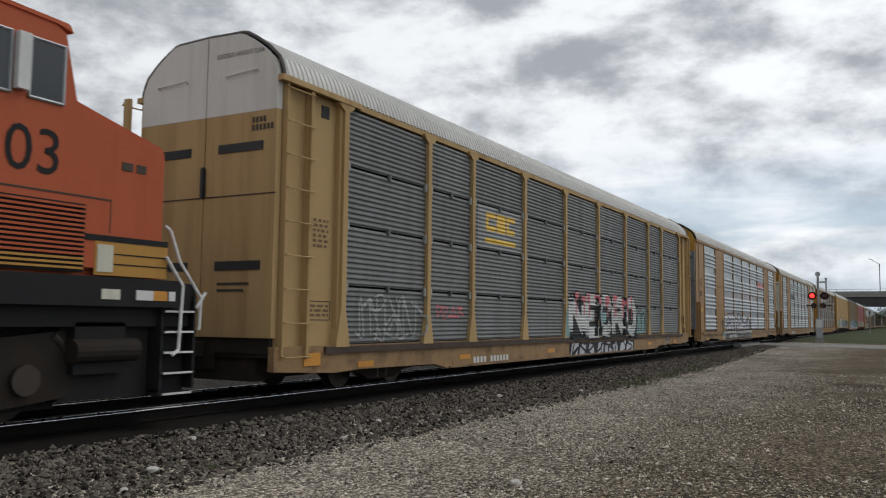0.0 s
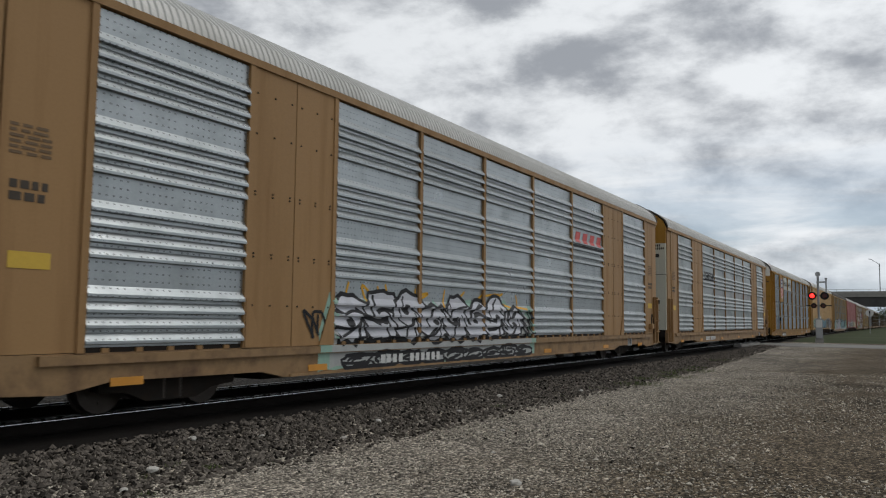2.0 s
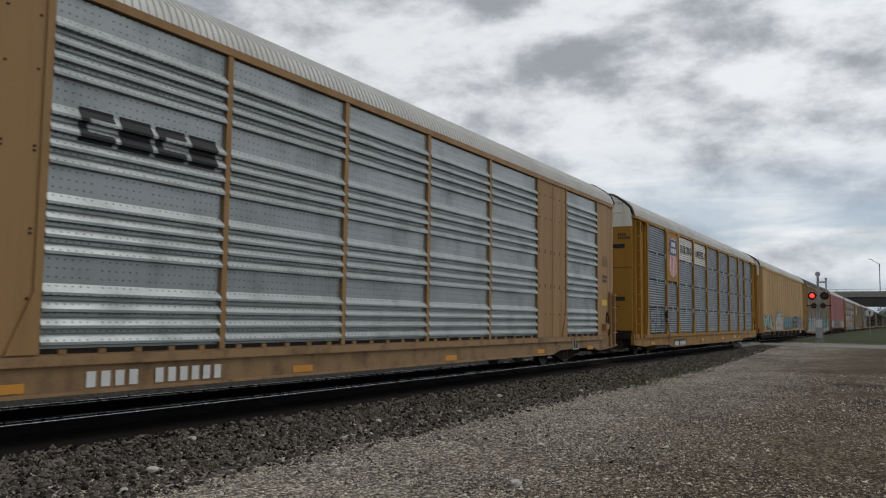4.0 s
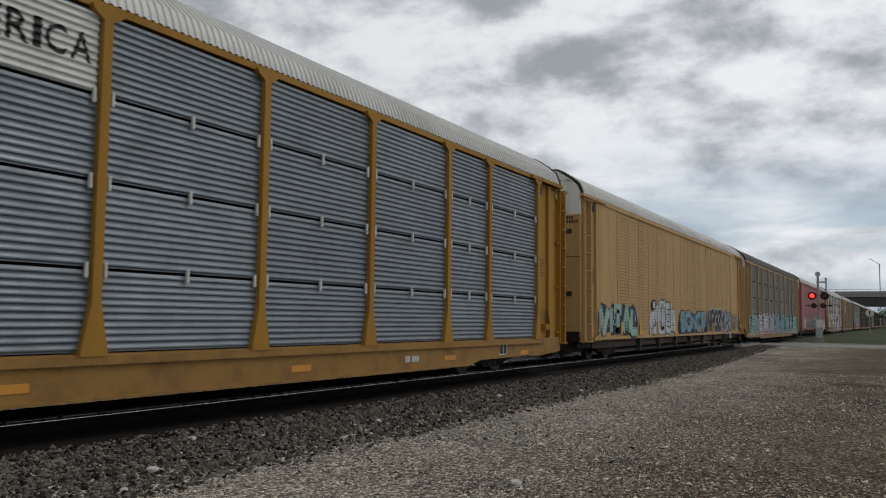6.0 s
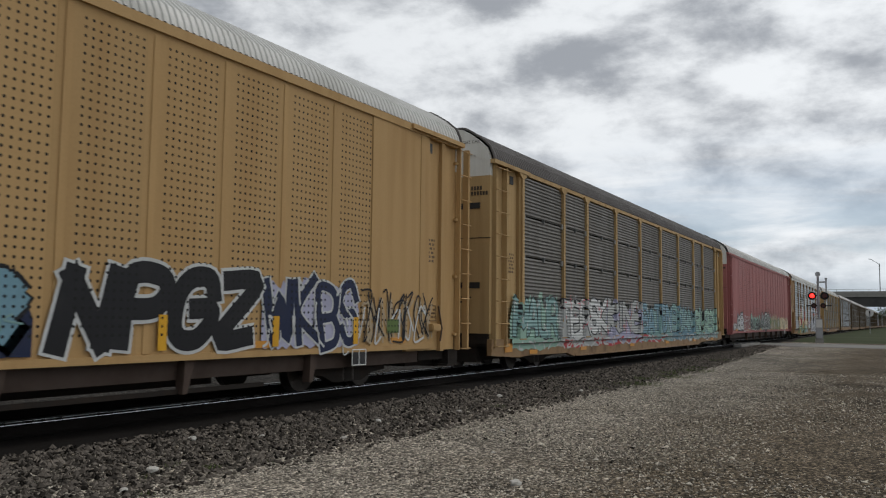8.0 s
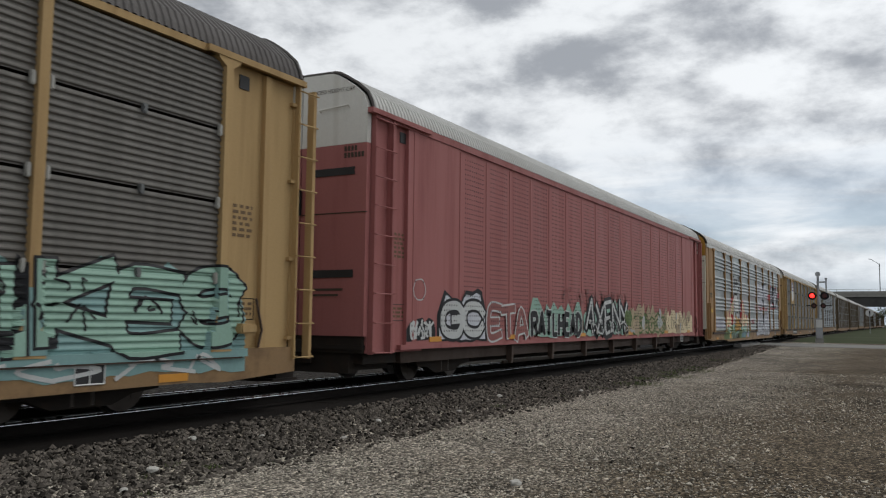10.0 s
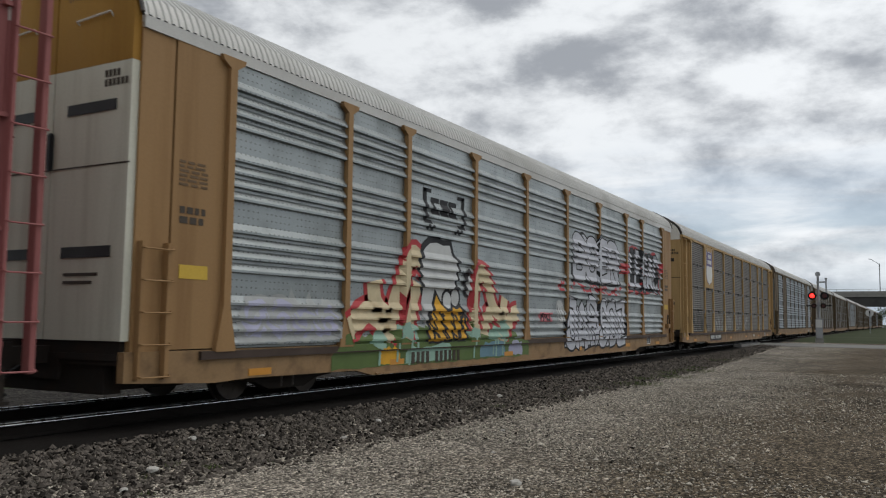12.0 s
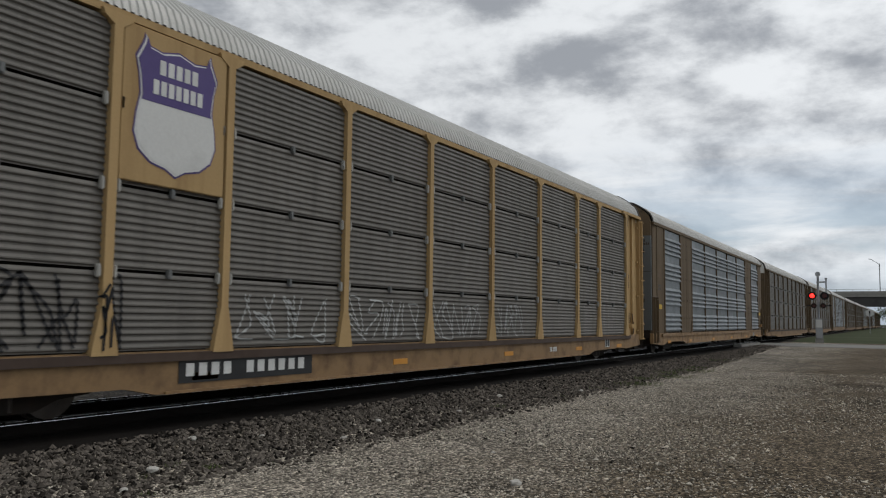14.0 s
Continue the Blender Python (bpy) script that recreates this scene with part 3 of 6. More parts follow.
def lines_block(x, z, w, h, rows, y, gap=0.45, seed=1):
    """Unreadable small print: rows of short bars."""
    rng = random.Random(seed)
    bm = bmesh.new()
    step = h / rows
    for i in range(rows):
        zz = z + h / 2 - (i + 0.5) * step
        xx = x - w / 2
        while xx < x + w / 2 - 0.02:
            l = min(rng.uniform(0.25, 0.6) * w * 0.6, x + w / 2 - xx)
            box(bm, xx, xx + l, y - 0.002, y, zz - step * (1 - gap) / 2, zz + step * (1 - gap) / 2)
            xx += l + 0.03 + rng.random() * 0.03
    return bm


def truck(car, x):
    """One four-wheel bogie with its side frames, springs and wheelsets."""
    t = new("bogie")
    t.parent = car
    t.matrix_basis = pose(x, 0, 0)
    out = [(-1.15, 0.52), (-1.15, 0.30), (-0.72, 0.26), (-0.42, 0.14), (0.42, 0.14), (0.72, 0.26), (1.15, 0.30), (1.15, 0.52), (0.8, 0.56), (0.45, 0.66), (-0.45, 0.66), (-0.8, 0.56)]
    me = shared(("side_frame",), lambda: slab(out, -1.16, -0.98), M["under"])
    part("side_frame", me, None, t)
    part("side_frame", me, None, t, at=HALF_TURN)
    part("bolster", shared(("bolster",), lambda: boxes((-0.22, 0.22, -1.1, 1.1, 0.42, 0.64)), M["under"]), None, t)
    spring = shared(("spring",), lambda: rods(0.09, ((-0.14, -1.08, 0.16), (-0.14, -1.08, 0.42)), ((0.14, -1.08, 0.16), (0.14, -1.08, 0.42))), M["wheel"])
    part("spring", spring, None, t)
    part("spring", spring, None, t, at=HALF_TURN)

    def wheels():
        bm = rods(0.08, ((0, -1.1, 0), (0, 1.1, 0)))
        for s in (-1, 1):
            rod(bm, (0, s * 0.69, 0), (0, s * 0.82, 0), 0.36, 24)
            rod(bm, (0, s * 0.665, 0), (0, s * 0.69, 0), 0.39, 24)
            rod(bm, (0, s * 0.82, 0), (0, s * 0.85, 0), 0.13, 10)
            for k in range(6):
                a = k * 1.0472
                rod(bm, (0.23 * math.cos(a), s * 0.80, 0.23 * math.sin(a)), (0.23 * math.cos(a), s * 0.826, 0.23 * math.sin(a)), 0.035, 6)
        return bm
    me = shared(("wheelset",), wheels, M["wheel"])
    for dx in (-0.86, 0.86):
        w = part("wheelset", me, None, t, at=pose(dx, 0, 0.36))
        WHEELSETS.append((car, w, dx))
    return t


WHEELSETS = []


def ladder(car, x0, x1, y, z0, z1, rungs, mat, at):
    """Side ladder: two angle-iron stiles and the rungs between them."""
    lad = new("ladder")
    lad.parent = car
    if at is not None:
        lad.matrix_basis = at
    part("stile", soft_box(x0, x0 + 0.045, y - 0.06, y + 0.06, z0, z1, 0.006), mat, lad)
    part("stile", soft_box(x1 - 0.075, x1, y - 0.07, y + 0.06, z0, z1, 0.006), mat, lad)
    for i in range(rungs):
        z = z0 + 0.03 + i * (z1 - z0 - 0.12) / (rungs - 1)
        part("rung", rods(0.012, ((x0 + 0.005, y - 0.055, z + 0.02), (x0 + 0.02, y - 0.11, z)), ((x0 + 0.02, y - 0.11, z), (x1 - 0.02, y - 0.12, z)), ((x1 - 0.02, y - 0.12, z), (x1 - 0.005, y - 0.065, z + 0.02)), sides=6), mat, lad)
    return lad


def base_car(label, paint, roof_mat, sill_mat, door_low, door_top, door_split, eave=4.93, group="rack cars of the train"):
    """Underframe, bogies, couplers, roof, inner shell and end doors, which all rack cars share."""
    car = tagged(new("rack_car"), label=label, category="freight car", group=group)
    part("underframe", boxes((-13.4, 13.4, -0.30, 0.30, 0.42, 0.74), (-13.4, 13.4, -1.42, 1.42, 0.68, 0.76), (-11.5, -11.2, -1.3, 1.3, 0.45, 0.7), (11.2, 11.5, -1.3, 1.3, 0.45, 0.7),
                              (-12.9, -7.6, -0.9, 0.9, 0.50, 0.68), (7.6, 12.9, -0.9, 0.9, 0.50, 0.68), (-7.4, 7.4, -0.45, 0.45, 0.22, 0.70), (-4.6, -3.2, -1.0, -0.4, 0.34, 0.68), (1.5, 2.4, -1.1, -0.5, 0.38, 0.68), (4.0, 5.2, 0.3, 1.0, 0.34, 0.68)), M["under"], car, "grimy black steel underframe")
    part("brake_pipe", rods(0.022, ((-13.3, -0.55, 0.40), (-9.0, -0.55, 0.40)), ((-9.0, -0.55, 0.40), (9.0, -0.7, 0.36)), ((9.0, -0.7, 0.36), (13.3, -0.55, 0.40))), M["under"], car)
    for a, b in ((-13.3, -12.0), (12.0, 13.3)):
        part("draft_gear", boxes((a, b, -1.05, 1.05, 0.30, 0.70), (a + 0.1, b - 0.1, -1.3, -1.05, 0.42, 0.68)), M["under"], car)
    truck(car, -9.95)
    truck(car, 9.95)
    for at in (None, HALF_TURN):
        cp = part("coupler", boxes((13.3, 14.05, -0.10, 0.10, 0.62, 0.84), (13.95, 14.25, -0.19, 0.19, 0.56, 0.90)), M["under"], car, at=at)
        part("air_hose", rods(0.025, ((13.4, -0.35, 0.62), (13.8, -0.4, 0.34)), ((13.8, -0.4, 0.34), (14.25, -0.3, 0.28))), M["black"], cp)
        part("end_sill", boxes((13.05, 13.38, -1.40, 1.40, 0.62, 0.915), (13.08, 13.34, -1.10, 1.10, 0.26, 0.62), (13.34, 13.50, -0.9, -0.5, 0.5, 0.9)), M["under"], car, "black greasy end sill", at=at)
        part("step_bracket", boxes((13.1, 13.5, -1.42, -1.2, 0.30, 0.68), (13.0, 13.55, -1.45, -1.15, 0.28, 0.32)), M["under"], car, at=at)
    part("inner_shell", boxes((-13.28, 13.28, -1.40, 1.40, 0.76, eave + 0.05)), M["under"], car)
    roof = part("roof", shared(("roof", eave, roof_mat.name), lambda: roof_mesh(eave, -13.32, 13.32), roof_mat), None, car)
    out = end_outline(eave)
    for at in (None, HALF_TURN):
        for lo, hi in ((-1.5, -0.012), (0.012, 1.5)):
            leaf = part("end_door", turned_slab(cut_outline(out, 0.92, door_split, lo, hi), 13.30, 13.42), door_low, car, at=at)
            part("door_top", turned_slab(cut_outline(out, door_split + 0.002, 7, lo, hi), 13.30, 13.422), door_top, leaf)
            cy = (lo + hi) / 2
            for z in (2.02, 3.86):
                part("slot", boxes((13.41, 13.434, cy - 0.46, cy + 0.46, z - 0.07, z + 0.07)), M["black"], leaf)
            part("hand_rail", rods(0.012, ((13.46, cy - 0.32, 5.02), (13.46, cy + 0.32, 5.06)), ((13.41, cy - 0.32, 4.98), (13.46, cy - 0.32, 5.02)), ((13.41, cy + 0.32, 5.0), (13.46, cy + 0.32, 5.06)), sides=6), M["white"], leaf)
            part("seam", boxes((13.41, 13.428, lo + 0.02, hi - 0.02, 3.10, 3.118)), M["ink"], leaf)
        for r, z in ((0, 4.22), (1, 4.10)):
            part("marking", boxes(*[(13.422, 13.428, 0.98 + 0.075 * i, 1.03 + 0.075 * i, z, z + 0.09) for i in range(4 + 2 * r)]), M["ink"], car, at=at)
        part("print", boxes(*[(13.422, 13.428, 0.35, 1.0 - 0.1 * i, 1.72 - 0.1 * i, 1.76 - 0.1 * i) for i in range(2)]), M["ink"], car, at=at)
        part("latch", soft_box(13.42, 13.48, -0.05, 0.05, 3.1, 3.6, 0.02), M["black"], car, at=at)
        edge = [(y * 1.012, z + 0.03) for y, z in roof_section(eave)]
        edge += [(-y, z) for y, z in edge[-2::-1]]
        rim = bmesh.new()
        for (ya, za), (yb, zb) in zip(edge, edge[1:]):
            rod(rim, (13.36, ya, za - 0.015), (13.36, yb, zb - 0.015), 0.028, 6)
        part("roof_edge", rim, M["roof_dark"], car, at=at)
    return car


def sill(car, mat, z_top=0.79, z_mid=0.25, z_end=0.42, lip=None):
    out = [(-13.4, z_top), (-13.4, z_end), (-11.9, z_end - 0.08), (-11.2, z_mid + 0.12), (-8.6, z_mid + 0.10), (-8.1, z_mid), (8.1, z_mid), (8.6, z_mid + 0.10), (11.2, z_mid + 0.12), (11.9, z_end - 0.08), (13.4, z_end), (13.4, z_top)]
    pair("side_sill", slab(out, SIDE - 0.02, SIDE + 0.10), mat, car)
    pair("sill_flange", boxes((-8.0, 8.0, SIDE - 0.06, SIDE + 0.02, z_mid, z_mid + 0.035)), mat, car)
    pair("sill_lip", boxes((-12.2, 12.2, SIDE - 0.07, SIDE + 0.02, z_top - 0.13, z_top - 0.02)), lip or mat, car)


def marks(car, x, z, w, h, y=SIDE - 0.026, dark=True, seed=2, plate=True):
    """The car's lettering as plain bars, with or without a dark backing."""
    if plate:
        part("plate", boxes((x - w / 2 - 0.12, x + w / 2 + 0.12, y - 0.004, y, z - h, z + h)), M["black"], car)
    bm = bmesh.new()
    n = 11
    for i in range(n):
        if i != 4:
            a = x - w / 2 + i * w / n
            box(bm, a, a + w / n * 0.62, y - 0.010, y - 0.006, z - h / 2, z + h / 2)
    tagged(part("marking", bm, M["inkwhite"] if dark else M["ink"], car), kind="stuff")


def end_bays(car, paint, bay_x=11.85, eave=4.93, at_list=(None, HALF_TURN)):
    """Plain end bays with ladder, pillar and the overhanging top beam, at all four corners."""
    for mirror in (1, -1):
        for at in at_list:
            m = at or Matrix.Identity(4)

            def X(a, b):
                return (a, b) if mirror > 0 else (-b, -a)
            part("end_bay", boxes((*X(bay_x, 13.30), SIDE + 0.06, SIDE + 0.14, 0.62, eave - 0.1)), paint, car, at=m)
            part("pillar", boxes((*X(11.74, 11.90), SIDE - 0.03, SIDE + 0.08, 0.806, eave - 0.12), (*X(12.60, 12.72), SIDE - 0.015, SIDE + 0.08, 0.60, eave - 0.12)), paint, car, at=m)
            part("top_beam", boxes((*X(11.35, 13.44), SIDE - 0.10, SIDE + 0.02, eave - 0.10, eave - 0.01)), paint, car, at=m)
            part("print", lines_block(mirror * 12.25, 1.35, 0.48, 0.22, 3, SIDE + 0.056, seed=5), M["ink_faint"], car, at=m)
            part("print", lines_block(mirror * 12.25, 2.6, 0.4, 0.5, 6, SIDE + 0.056, seed=8), M["ink_faint"], car, at=m)
            part("frame_mark", rods(0.006, *[((mirror * 11.97, SIDE + 0.055, a), (mirror * 12.53, SIDE + 0.055, b)) for a, b in ((1.2, 1.2), (1.5, 1.5))],
                                    *[((mirror * q, SIDE + 0.055, 1.2), (mirror * q, SIDE + 0.055, 1.5)) for q in (11.97, 12.53)], sides=4), M["ink"], car, at=m)
            part("notch", boxes((*X(12.1, 12.3), SIDE + 0.045, SIDE + 0.062, eave - 0.42, eave - 0.22)), M["black"], car, at=m)
            if mirror > 0:
                part("brake_box", soft_box(12.1, 12.42, SIDE - 0.14, SIDE + 0.05, 1.0, 1.14, 0.02), paint, car, "small steel brake box", at=m)
                part("brake_lever", rods(0.018, ((12.5, SIDE - 0.02, 1.5), (12.62, SIDE - 0.04, 1.05)), ((12.62, SIDE - 0.04, 1.05), (12.55, SIDE - 0.04, 0.8)), sides=6), M["under_brown"], car, at=m)
            # the leading corner's ladder lies against the bay, the trailing one stands clear of it
            x0, x1 = X(13.32, 13.74) if mirror > 0 else X(12.64, 13.28)
            ladder(car, x0, x1, SIDE + 0.0, 0.60, eave - 0.10, 9, paint, m)
            if mirror > 0:
                for z in (0.9, 2.1, 3.3, 4.5):
                    part("ladder_bracket", boxes((13.22, 13.40, SIDE - 0.01, SIDE + 0.06, z, z + 0.05)), paint, car, at=m)
            if mirror < 0 and paint == M["tan_light"]:
                part("lamp_plate", boxes((*X(12.3, 12.72), SIDE - 0.036, SIDE - 0.024, 0.48, 0.68)), M["amber"], car, "amber reflector plate", at=m)


M["clip_pale"] = material("worn_clip_steel", (0.34, 0.33, 0.30), 0.7)
M["notice"] = material("yellow_notice_paint", (0.58, 0.38, 0.04), 0.6)
M["amber"] = material("amber_reflector", (0.55, 0.24, 0.025), 0.5)


def post_car(label, paint, panel_mat, roof_mat, door_top, split=4.35, clips=False, full_sheets=False, eave=4.93, sill_mat=None, door_low=None):
    """Rack car with tapered posts and four rows of ribbed sheets between them."""
    car = base_car(label, paint, roof_mat, paint, door_low or paint, door_top, split, eave)
    sill(car, sill_mat or M["sill_rust"], lip=None if sill_mat else M["under_brown"])
    if full_sheets:
        flush_ends(car, paint)
    else:
        end_bays(car, paint, eave=eave)
    for i, (a, b) in enumerate(zip(POSTS, POSTS[1:])):
        w = (b - a) / 2 - 0.06
        if full_sheets:
            me = shared(("panel", round(w, 2), "tray", panel_mat.name), lambda: sheet(-w, w, tray_profile(0.80, 4.86)), panel_mat)
            for at in (pose((a + b) / 2, SIDE, 0), HALF_TURN @ pose((a + b) / 2, SIDE, 0)):
                part("panel", me, None, car, at=at)
            continue
        for j, (z0, z1) in enumerate(zip(ROWS, ROWS[1:])):
            me = shared(("panel", round(w, 2), j, panel_mat.name), lambda: sheet(-w, w, [(d, z - z0) for d, z in rib_profile(z0 + 0.018, z1 - 0.018, 11, 0.020)]), panel_mat)
            for at in (pose((a + b) / 2, SIDE, z0), HALF_TURN @ pose((a + b) / 2, SIDE, z0)):
                part("panel", me, None, car, at=at)
            if clips and j:
                part("clip", shared(("clip",), lambda: soft_box(-0.02, 0.02, -0.06, -0.02, -0.11, 0.07, 0.006), M["white"]), None, car, at=pose((a + b) / 2, SIDE, z0))
                for q in (a + 0.13, b - 0.13):
                    part("clip", shared(("clip",), None, None), None, car, at=pose(q, SIDE, z0))
            elif j:
                part("clip", shared(("dark_clip",), lambda: soft_box(-0.035, 0.035, -0.06, -0.0, -0.07, 0.05, 0.01), panel_mat), None, car, at=pose((a + b) / 2, SIDE, z0))
                for q in (a + 0.115, b - 0.115):
                    part("clip", shared(("edge_clip",), lambda: soft_box(-0.03, 0.03, -0.07, -0.01, -0.10, 0.06, 0.012), M["clip_pale"]), None, car, at=pose(q, SIDE, z0))
    me = shared(("post", paint.name), lambda: slab(post_outline(0.065, 0.19), SIDE - 0.085, SIDE + 0.06), paint)
    for x in POSTS:
        for at in (pose(x, 0, 0), HALF_TURN @ pose(x, 0, 0)):
            part("post", me, None, car, at=at)
    pair("top_rail", boxes((-13.3, 13.3, SIDE - 0.03, SIDE + 0.10, 4.83, eave)), roof_mat if full_sheets else paint, car)
    return car


def flush_ends(car, paint):
    """Flush end bays with a short ladder, notices and a brake box."""
    for mirror in (1, -1):
        for at in (None, HALF_TURN):
            def X(a, b):
                return (a, b) if mirror > 0 else (-b, -a)
            part("end_bay", boxes((*X(11.73, 12.75), SIDE - 0.02, SIDE + 0.1, 0.806, 4.88)), paint, car, at=at)
            part("end_bay", boxes((*X(12.77, 13.30), SIDE + 0.0, SIDE + 0.1, 0.55, 4.9)), paint, car, at=at)
            part("print", lines_block(mirror * 12.4, 3.1, 0.5, 0.36, 6, SIDE - 0.024, seed=3), M["ink_faint"], car, at=at)
            part("marking", lines_block(mirror * 12.4, 2.55, 0.45, 0.26, 2, SIDE - 0.024, 0.3, seed=4), M["ink"], car, at=at)
            part("notice", boxes((*X(12.1, 12.6), SIDE - 0.026, SIDE - 0.021, 1.72, 1.90)), M["notice"], car, "small yellow notice plate", at=at)
            x0, x1 = X(12.78, 13.26)
            ladder(car, x0, x1, SIDE - 0.03, 0.45, 2.15, 5, paint, at)
    part("brake_box", soft_box(12.15, 12.45, SIDE - 0.16, SIDE - 0.01, 0.98, 1.16, 0.02), M["tan"], car, "small steel brake box")
    part("brake_lever", rods(0.018, ((12.5, SIDE - 0.08, 1.5), (12.62, SIDE - 0.1, 1.05)), ((12.62, SIDE - 0.1, 1.05), (12.55, SIDE - 0.1, 0.8)), sides=6), M["under"], car)
    part("grime", slab([(12.50, 1.05), (12.58, 1.0), (12.66, 1.2), (12.64, 1.5), (12.54, 1.52), (12.48, 1.25)], SIDE - 0.026, SIDE - 0.021), M["under"], car, "black grease stain by the brake lever")


BAY_X = 7.985                    # middle of the plain bays of the tray cars


def tray_car(label, paint, panel_mat, roof_mat, door_low, door_top, split=4.5, eave=4.99):
    """Rack car with flush tan bays and tall bright ribbed sheets."""
    car = base_car(label, paint, roof_mat, paint, door_low, door_top, split, eave)
    sill(car, M["sill_rust"], 0.80, 0.34, 0.42)
    edges = [-11.68, -9.0, -6.97, -4.18, -1.39, 1.39, 4.18, 6.97, 9.0, 11.68]
    for a, b in zip(edges, edges[1:]):
        if abs(abs((a + b) / 2) - BAY_X) < 0.01:
            for p, q in ((a, (a + b) / 2), ((a + b) / 2, b)):
                bm = boxes((p + 0.01, q - 0.01, SIDE - 0.03, SIDE + 0.06, 0.80, 4.88))
                pair("bay_plate", bm, paint, car)
                bm = bmesh.new()
                for z in (1.4, 2.1, 2.15, 3.0, 3.05, 3.9, 4.5):
                    for u in (p + 0.12, (p + q) / 2, q - 0.12):
                        rod(bm, (u, SIDE - 0.030, z), (u, SIDE - 0.042, z), 0.016, 6)
                pair("bolt", bm, M["under"], car)
            for e, s in ((a, 1), (b, -1)):
                pair("gusset", slab([(e - 0.02, 0.80), (e + s * 0.35, 0.80), (e + s * 0.04, 1.5), (e - 0.02, 1.5)] if s > 0 else [(e + 0.02, 0.80), (e + 0.02, 1.5), (e - 0.04, 1.5), (e - 0.35, 0.80)], SIDE - 0.06, SIDE - 0.02), paint, car)
            continue
        w = (b - a) / 2 - 0.05
        me = shared(("panel", round(w, 2), "tray", panel_mat.name, 2), lambda: sheet(-w, w, tray_profile(0.86, 4.86)), panel_mat)
        for at in (pose((a + b) / 2, SIDE, 0), HALF_TURN @ pose((a + b) / 2, SIDE, 0)):
            part("panel", me, None, car, at=at)
        # dark strip drawn in place of the shaded gap between sheet and sill
        pair("panel_base", boxes((a, b, SIDE - 0.005, SIDE + 0.06, 0.79, 0.86)), M["under"], car)
        for q in range(5):
            pair("tab", boxes((a + 0.35 + q * (b - a - 0.7) / 4 - 0.05, a + 0.35 + q * (b - a - 0.7) / 4 + 0.05, SIDE - 0.03, SIDE, 0.80, 0.85)), paint, car)
    me = shared(("slim_post", paint.name), lambda: boxes((-0.05, 0.05, SIDE - 0.05, SIDE + 0.06, 0.80, 4.88)), paint)
    for x in edges:
        for at in (pose(x, 0, 0), HALF_TURN @ pose(x, 0, 0)):
            part("post", me, None, car, at=at)
    flush_ends(car, paint)
    pair("top_rail", boxes((-13.30, 13.30, SIDE - 0.06, SIDE + 0.10, 4.88, eave)), paint, car)
    return car


def punched_car(label, paint, skin, roof_mat, door_top, split=4.35, eave=4.98):
    """Rack car with flat punched sheets between shallow ribs, on open outriggers."""
    car = base_car(label, paint, roof_mat, paint, paint, door_top, split, eave)
    end_bays(car, paint, bay_x=11.4, eave=eave)
    xs = [-10.08 + 1.26 * i for i in range(17)]
    for a, b in zip(xs, xs[1:]):
        me = shared(("skin", skin.name), lambda: boxes((0.001, 1.259, SIDE, SIDE + 0.06, 0.74, 4.86)), skin)
        part("panel", me, None, car, at=pose(a, 0, 0))
        part("panel", me, None, car, at=HALF_TURN @ pose(a, 0, 0))
    for a, b in ((-12.1, -10.08), (10.08, 12.1)):
        pair("plain_panel", boxes((a + 0.004, b - 0.004, SIDE - 0.02, SIDE + 0.06, 0.74, 4.86)), paint, car)
    me = shared(("rib", paint.name), lambda: boxes((0.10, 0.20, SIDE - 0.012, SIDE + 0.02, 0.76, 4.80)), paint)
    for i, x in enumerate(xs[:-1]):
        part("rib", me, None, car, at=pose(x, 0, 0))
        part("rib", me, None, car, at=HALF_TURN @ pose(x, 0, 0))
    pair("top_rail", boxes((-13.28, 13.28, SIDE - 0.04, SIDE + 0.10, 4.84, eave)), paint, car)
    pair("bottom_rail", boxes((-12.3, 12.3, SIDE - 0.03, SIDE + 0.08, 0.66, 0.75)), paint, car)
    pair("lower_sill", boxes((-12.0, 12.0, SIDE + 0.16, SIDE + 0.30, 0.40, 0.66)), M["under_brown"], car)
    pair("truss_rail", boxes((-7.5, 7.5, SIDE + 0.10, SIDE + 0.16, 0.22, 0.28)), M["under"], car)
    for x in [-7.2 + 2.62 * i for i in range(7)]:
        pair("outrigger", slab([(x - 0.02, 0.70), (x + 0.16, 0.70), (x + 0.03, 0.22), (x - 0.05, 0.22)], SIDE + 0.02, SIDE + 0.16), M["under_brown"], car)
    return car


TRAIN = []


